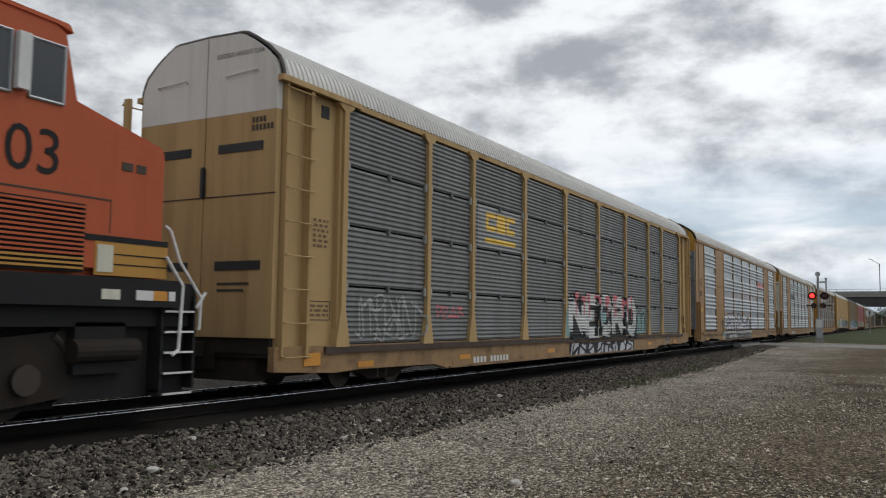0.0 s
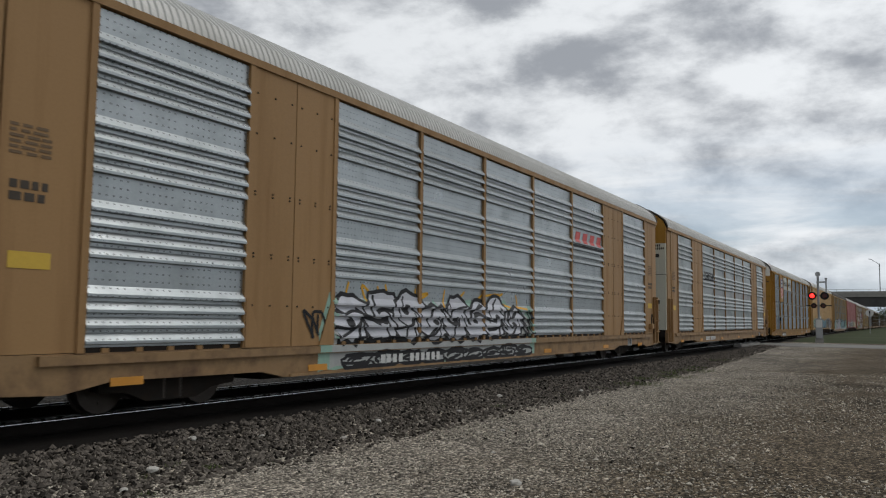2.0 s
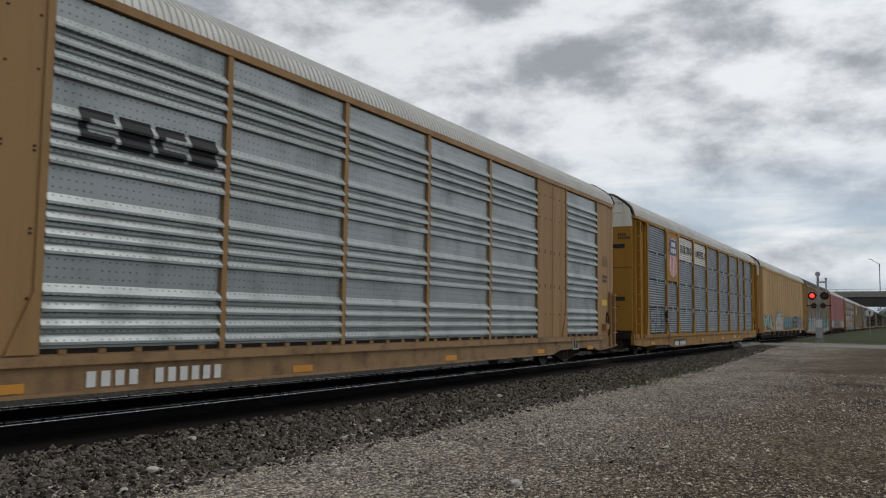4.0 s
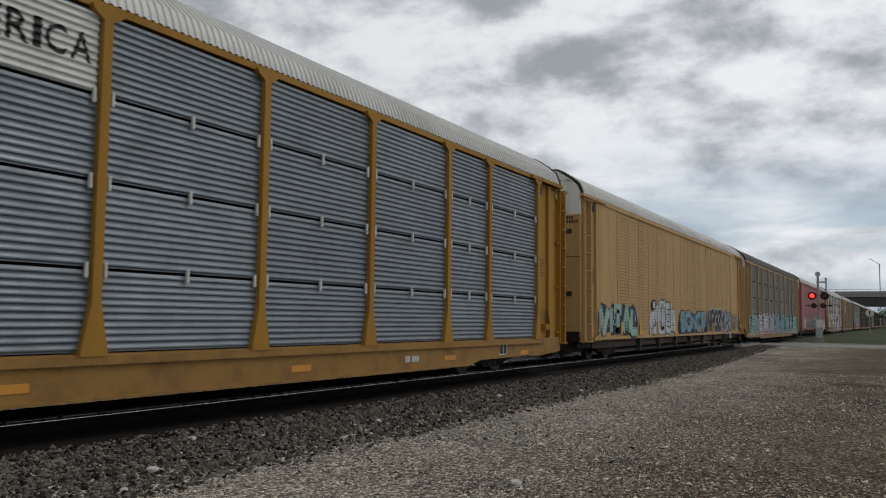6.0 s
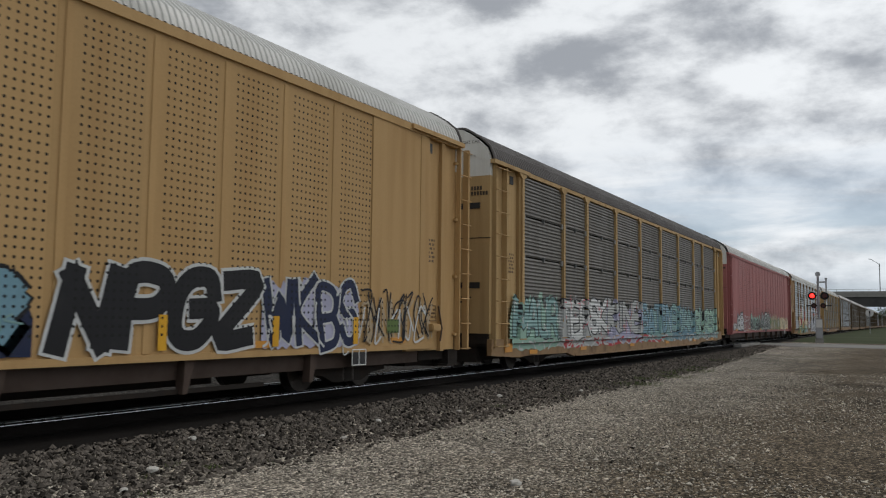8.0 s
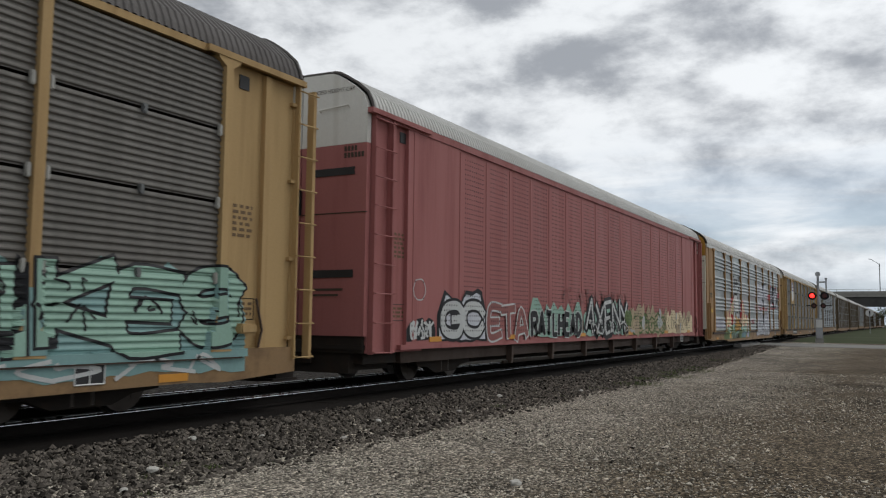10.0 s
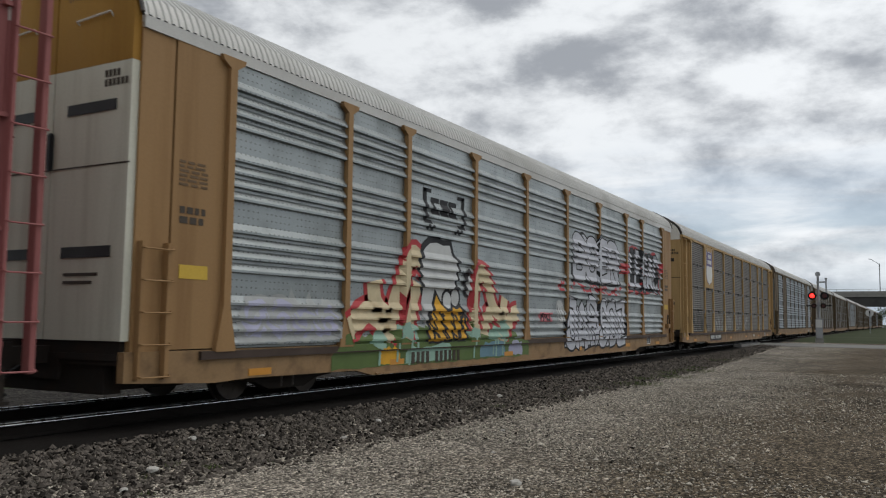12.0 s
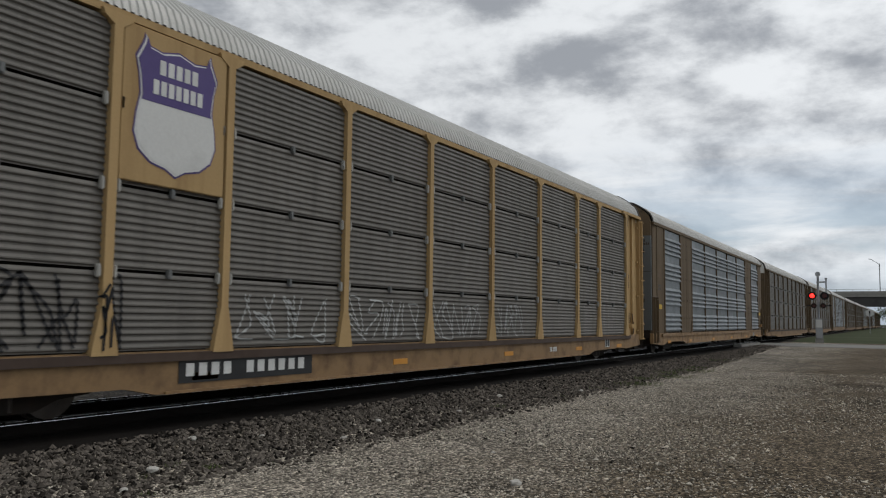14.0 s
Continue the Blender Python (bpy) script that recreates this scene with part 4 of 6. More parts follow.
def build_train():
    n = {}
    n[1] = post_car("tan rack car with grey ribbed sheets and a white-topped end", M["tan_light"], M["grey"], M["roof"], M["white"], 4.40)
    n[2] = tray_car("tan rack car with bright silver ribbed sheets and wide plain bays", M["tan"], M["silver"], M["roof"], M["bluegrey"], M["ochre"], 4.45)
    n[3] = tray_car("tan rack car with silver sheets and a cream end door", M["tan"], M["silver_worn"], M["roof"], M["pale"], M["ochre"], 4.35)
    n[4] = post_car("ochre yellow rack car with blue-grey ribbed sheets and white clips", M["ochre"], M["bluegrey"], M["roof"], M["white"], 4.55, clips=True, sill_mat=M["sill_ochre"])
    n[5] = punched_car("pale tan rack car with punched flat sides and graffiti", M["pale_tan"], M["tan_holes"], M["roof"], M["white"])
    n[6] = post_car("tan rack car with grimy grey sheets and a dark rusty roof", M["tan_light"], M["dull"], M["roof_dark"], M["white"], 4.55)
    n[7] = punched_car("faded red rack car with punched flat sides and graffiti", M["red"], M["red_holes"], M["roof"], M["white"])
    n[8] = post_car("tan rack car with silver ribbed sheets under bright graffiti", M["tan"], M["silver_worn"], M["roof"], M["ochre"], 4.4, full_sheets=True, eave=4.99, door_low=M["pale"])
    n[9] = post_car("tan rack car with grimy grey ribbed sheets and a shield", M["tan_light"], M["dull"], M["roof"], M["white"], 4.72)
    # from the tenth car on, the dimmer light far off is in the paint
    far = dict(label="distant soot-dulled rack car with grey ribbed sides")
    n[10] = tray_car("soot-dulled tan rack car with dull silver ribbed sheets", M["tan_far"], M["silver_far"], M["roof"], M["silver_far"], M["tan_far"], 4.45)
    n[11] = post_car(far["label"], M["tan_far"], M["dull"], M["roof"], M["white"], 4.6)
    n[12] = copy_thing(n[11], Matrix.Identity(4))
    n[13] = copy_thing(n[10], Matrix.Identity(4))
    for i, k in enumerate((11, 11, 10, 11, 10, 11, 11)):
        n[14 + i] = copy_thing(n[k], Matrix.Identity(4))
    for i in range(12, 21):
        tagged(n[i], **far)
    return n


OFFSETS = {1: -0.163, 2: -0.253, 3: -0.445, 4: -0.018, 5: 0.0, 6: -0.184, 7: 0.0, 8: -0.217, 9: -0.344}
CARS = build_train()


# ---- paint on the cars: tags, emblems, lettering ----
HOLED = {}


def spray(name, col, rough=0.55, fade=0.45):
    """Spray paint, and the same paint on punched sheet."""
    kw = dict(vary=0.15, stain=2.5, stain_col=tuple(c * 0.55 + 0.03 for c in col), stain_amt=fade, spec=0.2)
    m = material(name, col, rough, **kw)
    HOLED[m.name] = material(name + "_on_punched_sheet", col, rough, holes=PUNCHED, **kw)
    return m


P = dict(white=spray("white_spray", (0.50, 0.51, 0.50)), black=spray("black_spray", (0.015, 0.015, 0.017)), pink=spray("pink_spray", (0.55, 0.16, 0.18)),
         red=spray("red_spray", (0.42, 0.045, 0.05)), teal=spray("teal_spray", (0.20, 0.33, 0.32)), blue=spray("blue_spray", (0.15, 0.27, 0.33)),
         navy=spray("navy_spray", (0.018, 0.025, 0.06)), cream=spray("cream_spray", (0.60, 0.50, 0.32)), yellow=spray("yellow_spray", (0.62, 0.33, 0.025)),
         rose=spray("dull_rose_spray", (0.26, 0.10, 0.09)), green=spray("green_spray", (0.10, 0.15, 0.045)), mint=spray("mint_spray", (0.27, 0.42, 0.34)), lilac=spray("lilac_spray", (0.38, 0.38, 0.50)),
         silver=spray("silver_spray", (0.50, 0.51, 0.55)), beige=spray("beige_spray", (0.36, 0.28, 0.18)), ghost=spray("faded_white_spray", (0.36, 0.37, 0.36)))
M["sign_yellow"] = material("yellow_emblem_paint", (0.68, 0.42, 0.03), 0.5)
M["sign_red"] = material("red_emblem_paint", (0.50, 0.045, 0.035), 0.5)
M["sign_blue"] = material("blue_emblem_paint", (0.03, 0.03, 0.12), 0.5)
M["sign_purple"] = material("purple_emblem_paint", (0.055, 0.03, 0.16), 0.5)
M["plate_grey"] = material("light_grey_plate", (0.20, 0.21, 0.21), 0.5)


def post_half(z):
    return 0.20 if z < 1.0 else (0.20 - (z - 1.0) * 0.32 if z < 1.38 else 0.075)


STACK = []
for _a, _b in zip(ROWS, ROWS[1:]):
    STACK += [(0.05, _a + 0.002)] + rib_profile(_a + 0.018, _b - 0.018, 11, 0.020) + [(0.05, _b - 0.002)]
TRAY_POST, TRAY_BAY = tray_profile(0.80, 4.86), tray_profile(0.86, 4.86)


def skin_depth(kind, x, z):
    if kind == "punched":
        return SIDE - 0.024
    if z < 0.79:
        return SIDE - (0.072 if 0.68 < z else 0.022)
    if kind == "tray":
        return SIDE - 0.032 if abs(abs(x) - BAY_X) < 1.06 else SIDE + profile_y(TRAY_BAY, z)
    if min(abs(x - p) for p in POSTS) <= post_half(z) + 1e-4:
        return SIDE - 0.087
    if kind == "sheets":
        return SIDE + profile_y(TRAY_POST, z)
    return SIDE + min(profile_y(STACK, z), 0.012)


def lay(name, bm, kind, parent, mat, layer, label=""):
    """Lays flat paint, drawn in x and z, onto the folded side of a car."""
    bmesh.ops.triangulate(bm, faces=bm.faces[:])
    if kind == "punched":
        mat = HOLED.get(mat.name, mat)
    if kind != "punched":
        zs = [v.co.z for v in bm.verts]
        xs = [v.co.x for v in bm.verts]
        lo, hi, xa, xb = min(zs), max(zs), min(xs), max(xs)
        prof = {"stack": STACK, "sheets": TRAY_POST, "tray": TRAY_BAY}[kind]
        cuts = [Vector((0, 0, z)) for _, z in prof if lo < z < hi] + [Vector((0, 0, z)) for z in (0.679, 0.681, 0.789, 0.791) if lo < z < hi]
        for c in cuts:
            bmesh.ops.bisect_plane(bm, geom=bm.verts[:] + bm.edges[:] + bm.faces[:], plane_co=c, plane_no=(0, 0, 1), dist=1e-5)
        if kind != "tray":
            for p in POSTS:
                for q in (p - 0.19, p - 0.075, p + 0.075, p + 0.19):
                    if xa < q < xb:
                        bmesh.ops.bisect_plane(bm, geom=bm.verts[:] + bm.edges[:] + bm.faces[:], plane_co=(q, 0, 0), plane_no=(1, 0, 0), dist=1e-5)
    for v in bm.verts:
        v.co.y += skin_depth(kind, v.co.x, v.co.z) - 0.0035 * layer
    for f in bm.faces:
        f.normal_update()
        if f.normal.y > 0:
            f.normal_flip()
    return part(name, bm, mat, parent, label)


def glyph(bm, ch, x0, x1, z0, z1, bold, tilt, shear, seed):
    cu = bpy.data.curves.new("letter", "FONT")
    cu.body, cu.size, cu.offset, cu.resolution_u, cu.shear = ch, 1.0, bold, 2, shear
    ob = bpy.data.objects.new("letter", cu)
    me = bpy.data.meshes.new_from_object(ob)
    bpy.data.objects.remove(ob)
    n = len(me.vertices)
    co = np.empty(n * 3)
    me.vertices.foreach_get("co", co)
    co = co.reshape(-1, 3)
    lo, hi = co[:, :2].min(0), co[:, :2].max(0)
    c, s = math.cos(tilt), math.sin(tilt)
    vs = []
    for a, b, _ in co:
        u, v = (a - lo[0]) / (hi[0] - lo[0]) - 0.5, (b - lo[1]) / (hi[1] - lo[1]) - 0.5
        w, h = x1 - x0, z1 - z0
        k = 1.0 if tilt else 0.0
        u, v = u * w * (1 + 0.18 * k * v * math.sin(seed * 2.1)), v * h * (1 + 0.16 * k * u * math.cos(seed * 1.7))
        vs.append(bm.verts.new(((x0 + x1) / 2 + u * c - v * s, 0, (z0 + z1) / 2 + u * s + v * c)))
    for p in me.polygons:
        try:
            bm.faces.new([vs[i] for i in p.vertices])
        except ValueError:
            pass
    bpy.data.meshes.remove(me)


def word(name, text, x0, x1, z0, z1, grow, seed, overlap=0.08, wild=0.10, bold=0.05, shear=0.0, only=None):
    rng = random.Random(seed)
    bm = bmesh.new()
    share = [{"I": 0.38, "L": 0.8, "J": 0.8, "E": 0.85, "M": 1.2, "W": 1.3}.get(ch, 1.0) for ch in text]
    total = sum(share)
    x = x0
    for i, ch in enumerate(text):
        w = (x1 - x0) * share[i] / total
        t = rng.uniform(-wild, wild)
        dz = rng.uniform(-0.06, 0.06) * (z1 - z0) * (wild > 0)
        k = overlap * w if wild else -0.08 * w
        if only is None or only == i:
            glyph(bm, ch, x - k - grow, x + w + k + grow, z0 + dz - grow, z1 + dz + grow, bold, t, shear, (seed + i) if wild else 0)
        x += w
    return bm


# strokes of the painted letters on a grid: columns a to e, rows 1 to 5
STROKES = dict(A="a1c5e1 b2d2", B="a1a5d5e4d3a3 d3e2d1a1", C="e4d5b5a4a2b1d1e2", D="a1a5c5e4e2c1a1", E="e5a5a1e1 a3d3", G="e4d5b5a4a2b1d1e2e3c3", H="a1a5 e1e5 a3e3",
               I="c1c5", J="e5e2d1b1a2 b5e5", K="a1a5 e5a3e1", L="a5a1e1", M="a1a5c2e5e1", N="a1a5 a5e1 e1e5", O="b1a2a4b5d5e4e2d1b1", P="a1a5d5e4d3a3", R="a1a5d5e4d3a3 c3e1",
               S="e4d5b5a4b3d3e2d1b1a2", T="a5e5 c5c1", U="a5a2b1d1e2e5", V="a5c1e5", W="a5b1c4d1e5", X="a5e1 a1e5", Y="a5c3e5 c3c1", Z="a5e5a1e1")


def letter(ch, x0, x1, z0, z1, width, tilt, lean, smooth_it, rng):
    """One painted letter as broad strokes of the given width."""
    bm = bmesh.new()
    w, h, cx, cz = x1 - x0, z1 - z0, (x0 + x1) / 2, (z0 + z1) / 2
    for k, run in enumerate(STROKES[ch].split()):
        pts = []
        for i in range(0, len(run), 2):
            u = ("abcde".index(run[i]) / 4 - 0.5) * w * (1 + rng.uniform(-0.08, 0.08))
            v = ((int(run[i + 1]) - 1) / 4 - 0.5) * h * (1 + rng.uniform(-0.06, 0.06))
            u += lean * v
            pts.append((cx + u * math.cos(tilt) - v * math.sin(tilt), cz + u * math.sin(tilt) + v * math.cos(tilt)))
        if not smooth_it:
            # corners stay sharp: double the points next to them
            pts = [q for p, n in zip(pts, pts[1:] + pts[-1:]) for q in (p, (p[0] * 0.93 + n[0] * 0.07, p[1] * 0.93 + n[1] * 0.07), (p[0] * 0.07 + n[0] * 0.93, p[1] * 0.07 + n[1] * 0.93))][:-2]
        ribbon(bm, pts, width, -0.0004 * k, 0.4)
    return bm


def piece(car, kind, text, x0, x1, z0, z1, fill, outline, halo=None, edge=0.05, seed=1, label="", halo_grow=0.13, wild=0.10, fat=0.34, accent=None, lean=0.0, soft=True, shade=None):
    """One painted tag: halo, drop shade, outline and fill of every letter, and a few accents, laid over one another."""
    rng = random.Random(seed)
    if halo:
        lay("graffiti_halo", blob(x0 - halo_grow, x1 + halo_grow, z0 - halo_grow * 0.5, z1 + halo_grow, 26, seed), kind, car, halo, 1)
    share = [{"I": 0.45, "M": 1.25, "W": 1.3, "L": 0.85, "E": 0.9}.get(ch, 1.0) for ch in text]
    x = x0
    for i, ch in enumerate(text):
        w = (x1 - x0) * share[i] / sum(share)
        width = 0.66 * fat * min(w, z1 - z0) if ch != "I" else fat * w * 1.2
        m = width / 2 + edge * 0.4
        dz = rng.uniform(-0.5, 0.5) * wild * (z1 - z0)
        cell = (x + m - 0.05 * w, x + w - m + 0.05 * w, z0 + m + dz, z1 - m + dz)
        t, k = rng.uniform(-wild, wild) * 0.8, seed * 31 + i
        if shade:
            lay("graffiti_shade", letter(ch, cell[0] - 0.07, cell[1] - 0.07, cell[2] - 0.06, cell[3] - 0.06, width + 2 * edge, t, lean, soft, random.Random(k)), kind, car, shade, 1.6 + 0.12 * i)
        lay("graffiti_outline", letter(ch, *cell, width + 2 * edge, t, lean, soft, random.Random(k)), kind, car, outline, 2.2 + 0.3 * i)
        ob = lay("graffiti", letter(ch, *cell, width, t, lean, soft, random.Random(k)), kind, car, fill, 2.8 + 0.3 * i, label)
        x += w
    top = 3.3 + 0.3 * len(text)
    if accent:
        bm = bmesh.new()
        for i in range(len(text) * 3):
            x, z = rng.uniform(x0, x1), rng.uniform(z0 + 0.1, z1 - 0.1)
            ribbon(bm, [(x, z), (x + rng.uniform(-0.1, 0.1), z + rng.uniform(-0.3, 0.3)), (x + rng.uniform(-0.2, 0.2), z + rng.uniform(-0.3, 0.3))], 0.022 + 0.02 * rng.random(), -0.0003 * i)
        lay("graffiti_accent", bm, kind, car, accent, top)
    return ob


def drips(car, kind, x0, x1, z, n, mat, seed, size=0.16, layer=5.5):
    """Soft blots with runs of paint below them."""
    rng = random.Random(seed)
    for i in range(n):
        x = x0 + (x1 - x0) * (i + rng.random()) / n
        bm = oval(x, z + rng.uniform(-0.12, 0.08), size * rng.uniform(0.6, 1.5), size * rng.uniform(0.5, 1.1), 14, 0.2, seed + i)
        q = x + rng.uniform(-0.08, 0.08)
        ribbon(bm, [(q, z), (q + 0.02, z - rng.uniform(0.15, 0.45)), (q, z - rng.uniform(0.5, 0.6))], 0.07, -0.0005)
        lay("graffiti_accent", bm, kind, car, mat, layer + 0.1 * i)


def bubbles(car, kind, x0, x1, z0, z1, n, fill, outline, seed, label=""):
    """Rounded letters that run into one another, outlined, with strokes inside; not to be read."""
    rng = random.Random(seed)
    w = (x1 - x0) / n
    for i in range(n):
        cx, top = x0 + (i + 0.5) * w, z1 - rng.uniform(0, 0.3) * (z1 - z0)
        cz, rz = (z0 + top) / 2, (top - z0) / 2
        layer = 2.2 + 0.35 * i
        lay("graffiti_outline", oval(cx, cz, w * 0.66, rz + 0.03, 22, 0.14, seed + i), kind, car, outline, layer)
        lay("graffiti", oval(cx, cz, w * 0.66 - 0.07, rz - 0.05, 22, 0.14, seed + i), kind, car, fill, layer + 0.25, label)
        bm = bmesh.new()
        for k in range(4):
            a = rng.uniform(0, 6.28)
            r = rng.uniform(0.2, 0.5)
            ribbon(bm, [(cx + w * 0.55 * math.cos(a), cz + rz * 0.85 * math.sin(a)), (cx + r * w * math.cos(a + 1.2), cz + r * rz * math.sin(a + 1.2)), (cx + r * w * math.cos(a + 2.4), cz + r * rz * math.sin(a + 2.6))], rng.uniform(0.04, 0.08), -0.0003 * k)
        lay("graffiti_accent", bm, kind, car, outline, layer + 0.32)
        hole = oval(cx + rng.uniform(-0.15, 0.15) * w, cz + rng.uniform(-0.25, 0.45) * rz, w * 0.13, rz * rng.uniform(0.12, 0.22), 12, 0.1, seed - i)
        lay("graffiti_accent", hole, kind, car, outline, layer + 0.34)


def blob(x0, x1, z0, z1, n, seed, spiky=0.25):
    """A ragged patch with an uneven top."""
    rng = random.Random(seed)
    top = []
    for i in range(n + 1):
        t = i / n
        h = z1 - (z1 - z0) * spiky * rng.random()
        if i in (0, n):
            h = z0 + (z1 - z0) * 0.5
        top.append((x0 + (x1 - x0) * t + rng.uniform(-0.3, 0.3) * (x1 - x0) / n * (0 < i < n), h))
    bot = [(x0 + (x1 - x0) * i / n, z0 + (z1 - z0) * 0.08 * rng.random()) for i in range(n + 1)]
    bm = bmesh.new()
    a = [bm.verts.new((x, 0, z)) for x, z in bot]
    b = [bm.verts.new((x, 0, z)) for x, z in top]
    for i in range(n):
        bm.faces.new((a[i], a[i + 1], b[i + 1], b[i]))
    return bm


def oval(cx, cz, rx, rz, n=28, ragged=0.0, seed=1, hole=0.0):
    rng = random.Random(seed)
    bm = bmesh.new()
    k = [1 + ragged * rng.uniform(-1, 1) for _ in range(n)]
    pt = [(cx + rx * k[i] * math.cos(6.2832 * i / n), cz + rz * k[i] * math.sin(6.2832 * i / n)) for i in range(n)]
    out = [bm.verts.new((x, 0, z)) for x, z in pt]
    if hole:
        inn = [bm.verts.new((cx + (x - cx) * hole, 0, cz + (z - cz) * hole)) for x, z in pt]
        for i in range(n):
            j = (i + 1) % n
            bm.faces.new((out[i], out[j], inn[j], inn[i]))
    else:
        c = bm.verts.new((cx, 0, cz))
        for i in range(n):
            bm.faces.new((out[i], out[(i + 1) % n], c))
    return bm


def ribbon(bm, pts, w, dy=0.0, cap=0.0):
    """A brush stroke of width w through the points, rounded between them; cap lengthens its ends."""
    fine = []
    p = [pts[0]] + list(pts) + [pts[-1]]
    for i in range(1, len(p) - 2):
        for k in range(5):
            t = k / 5
            fine.append(tuple(0.5 * (2 * p[i][c] + (p[i + 1][c] - p[i - 1][c]) * t + (2 * p[i - 1][c] - 5 * p[i][c] + 4 * p[i + 1][c] - p[i + 2][c]) * t * t
                                     + (3 * p[i][c] - p[i - 1][c] - 3 * p[i + 1][c] + p[i + 2][c]) * t ** 3) for c in range(2)))
    fine.append(pts[-1])
    if cap:
        for e, n in ((0, 1), (-1, -2)):
            dx, dz = fine[e][0] - fine[n][0], fine[e][1] - fine[n][1]
            l = math.hypot(dx, dz) or 1
            fine[e] = (fine[e][0] + dx / l * w * cap, fine[e][1] + dz / l * w * cap)
    prev = None
    for i, (x, z) in enumerate(fine):
        a, b = fine[max(i - 1, 0)], fine[min(i + 1, len(fine) - 1)]
        dx, dz = b[0] - a[0], b[1] - a[1]
        l = math.hypot(dx, dz) or 1
        nx, nz = -dz / l * w / 2, dx / l * w / 2
        cur = (bm.verts.new((x + nx, dy, z + nz)), bm.verts.new((x - nx, dy, z - nz)))
        if prev:
            bm.faces.new((prev[0], prev[1], cur[1], cur[0]))
        prev = cur
    return bm


def scrawl(car, kind, x0, x1, z0, z1, cells, width, mat, seed, strokes=2, layer=3, label=""):
    """A quick tag that cannot be read: looping strokes, letter by letter."""
    rng = random.Random(seed)
    bm = bmesh.new()
    w = (x1 - x0) / cells
    for i in range(cells):
        for _ in range(strokes):
            a = x0 + (i - 0.15) * w
            pts = [(a + rng.random() * w * 1.3, rng.uniform(z0, z1)) for _ in range(rng.randint(3, 5))]
            pts[0] = (pts[0][0], z1 - 0.15 * (z1 - z0) * rng.random())
            pts[-1] = (pts[-1][0], z0 + 0.2 * (z1 - z0) * rng.random())
            ribbon(bm, pts, width)
    return lay("tag", bm, kind, car, mat, layer, label)


def flat(car, name, outline, y, mat, label=""):
    return part(name, slab(outline, y - 0.004, y), mat, car, label)


def shield_outline(cx, cz, w, h):
    half = [(0, 0.44), (0.20, 0.40), (0.36, 0.42), (0.40, 0.50), (0.42, 0.44), (0.50, 0.32), (0.46, 0.20), (0.44, 0.06), (0.48, -0.08), (0.50, -0.22), (0.44, -0.34), (0.30, -0.42), (0.12, -0.45), (0, -0.50)]
    pts = half + [(-a, b) for a, b in half[-2:0:-1]]
    return [(cx + a * w, cz + b * h) for a, b in pts]


def shield(car, cx, cz, w, h, top, striped):
    """A painted shield emblem on its own plate, lettering as plain bars."""
    y = SIDE - 0.072
    plate = part("emblem_plate", soft_box(cx - 0.87, cx + 0.87, SIDE - 0.07, SIDE - 0.0, 2.86, 4.80, 0.01), M["tan_light"] if not striped else M["ochre"], car, "plain plate carrying a shield emblem")
    flat(plate, "emblem_rim", shield_outline(cx, cz, w * 1.07, h * 1.06), y, M["inkwhite"] if striped else M["sign_purple"])
    flat(plate, "emblem_rim", shield_outline(cx, cz, w * 1.035, h * 1.03), y - 0.004, M["sign_red"] if striped else M["inkwhite"])
    flat(plate, "emblem_field", shield_outline(cx, cz, w, h), y - 0.008, M["inkwhite"])
    upper = [(x, z) for x, z in cut_outline(shield_outline(cx, cz, w, h), cz + 0.02 * h, 9, -99, 99)]
    flat(plate, "emblem_top", upper, y - 0.012, top)
    for row, dz in ((0.30, 0.075), (0.14, 0.075)):
        n = 5 if row > 0.2 else 7
        span_w = w * (0.52 if row > 0.2 else 0.66)
        for i in range(n):
            q = cx - span_w / 2 + (i + 0.5) * span_w / n
            flat(plate, "emblem_bar", [(q - span_w / n * 0.36, cz + (row - dz * 0.75) * h), (q + span_w / n * 0.36, cz + (row - dz * 0.75) * h), (q + span_w / n * 0.36, cz + (row + dz * 0.75) * h), (q - span_w / n * 0.36, cz + (row + dz * 0.75) * h)], y - 0.016, M["inkwhite"])
    if striped:
        for i in range(6):
            q = cx - w * 0.42 + i * w * 0.168
            strip = cut_outline(shield_outline(cx, cz, w * 0.97, h * 0.97), -9, cz + 0.015 * h, q - 0.035 * w, q + 0.045 * w)
            if len(strip) > 2:
                flat(plate, "emblem_stripe", strip, y - 0.012, M["sign_red"])


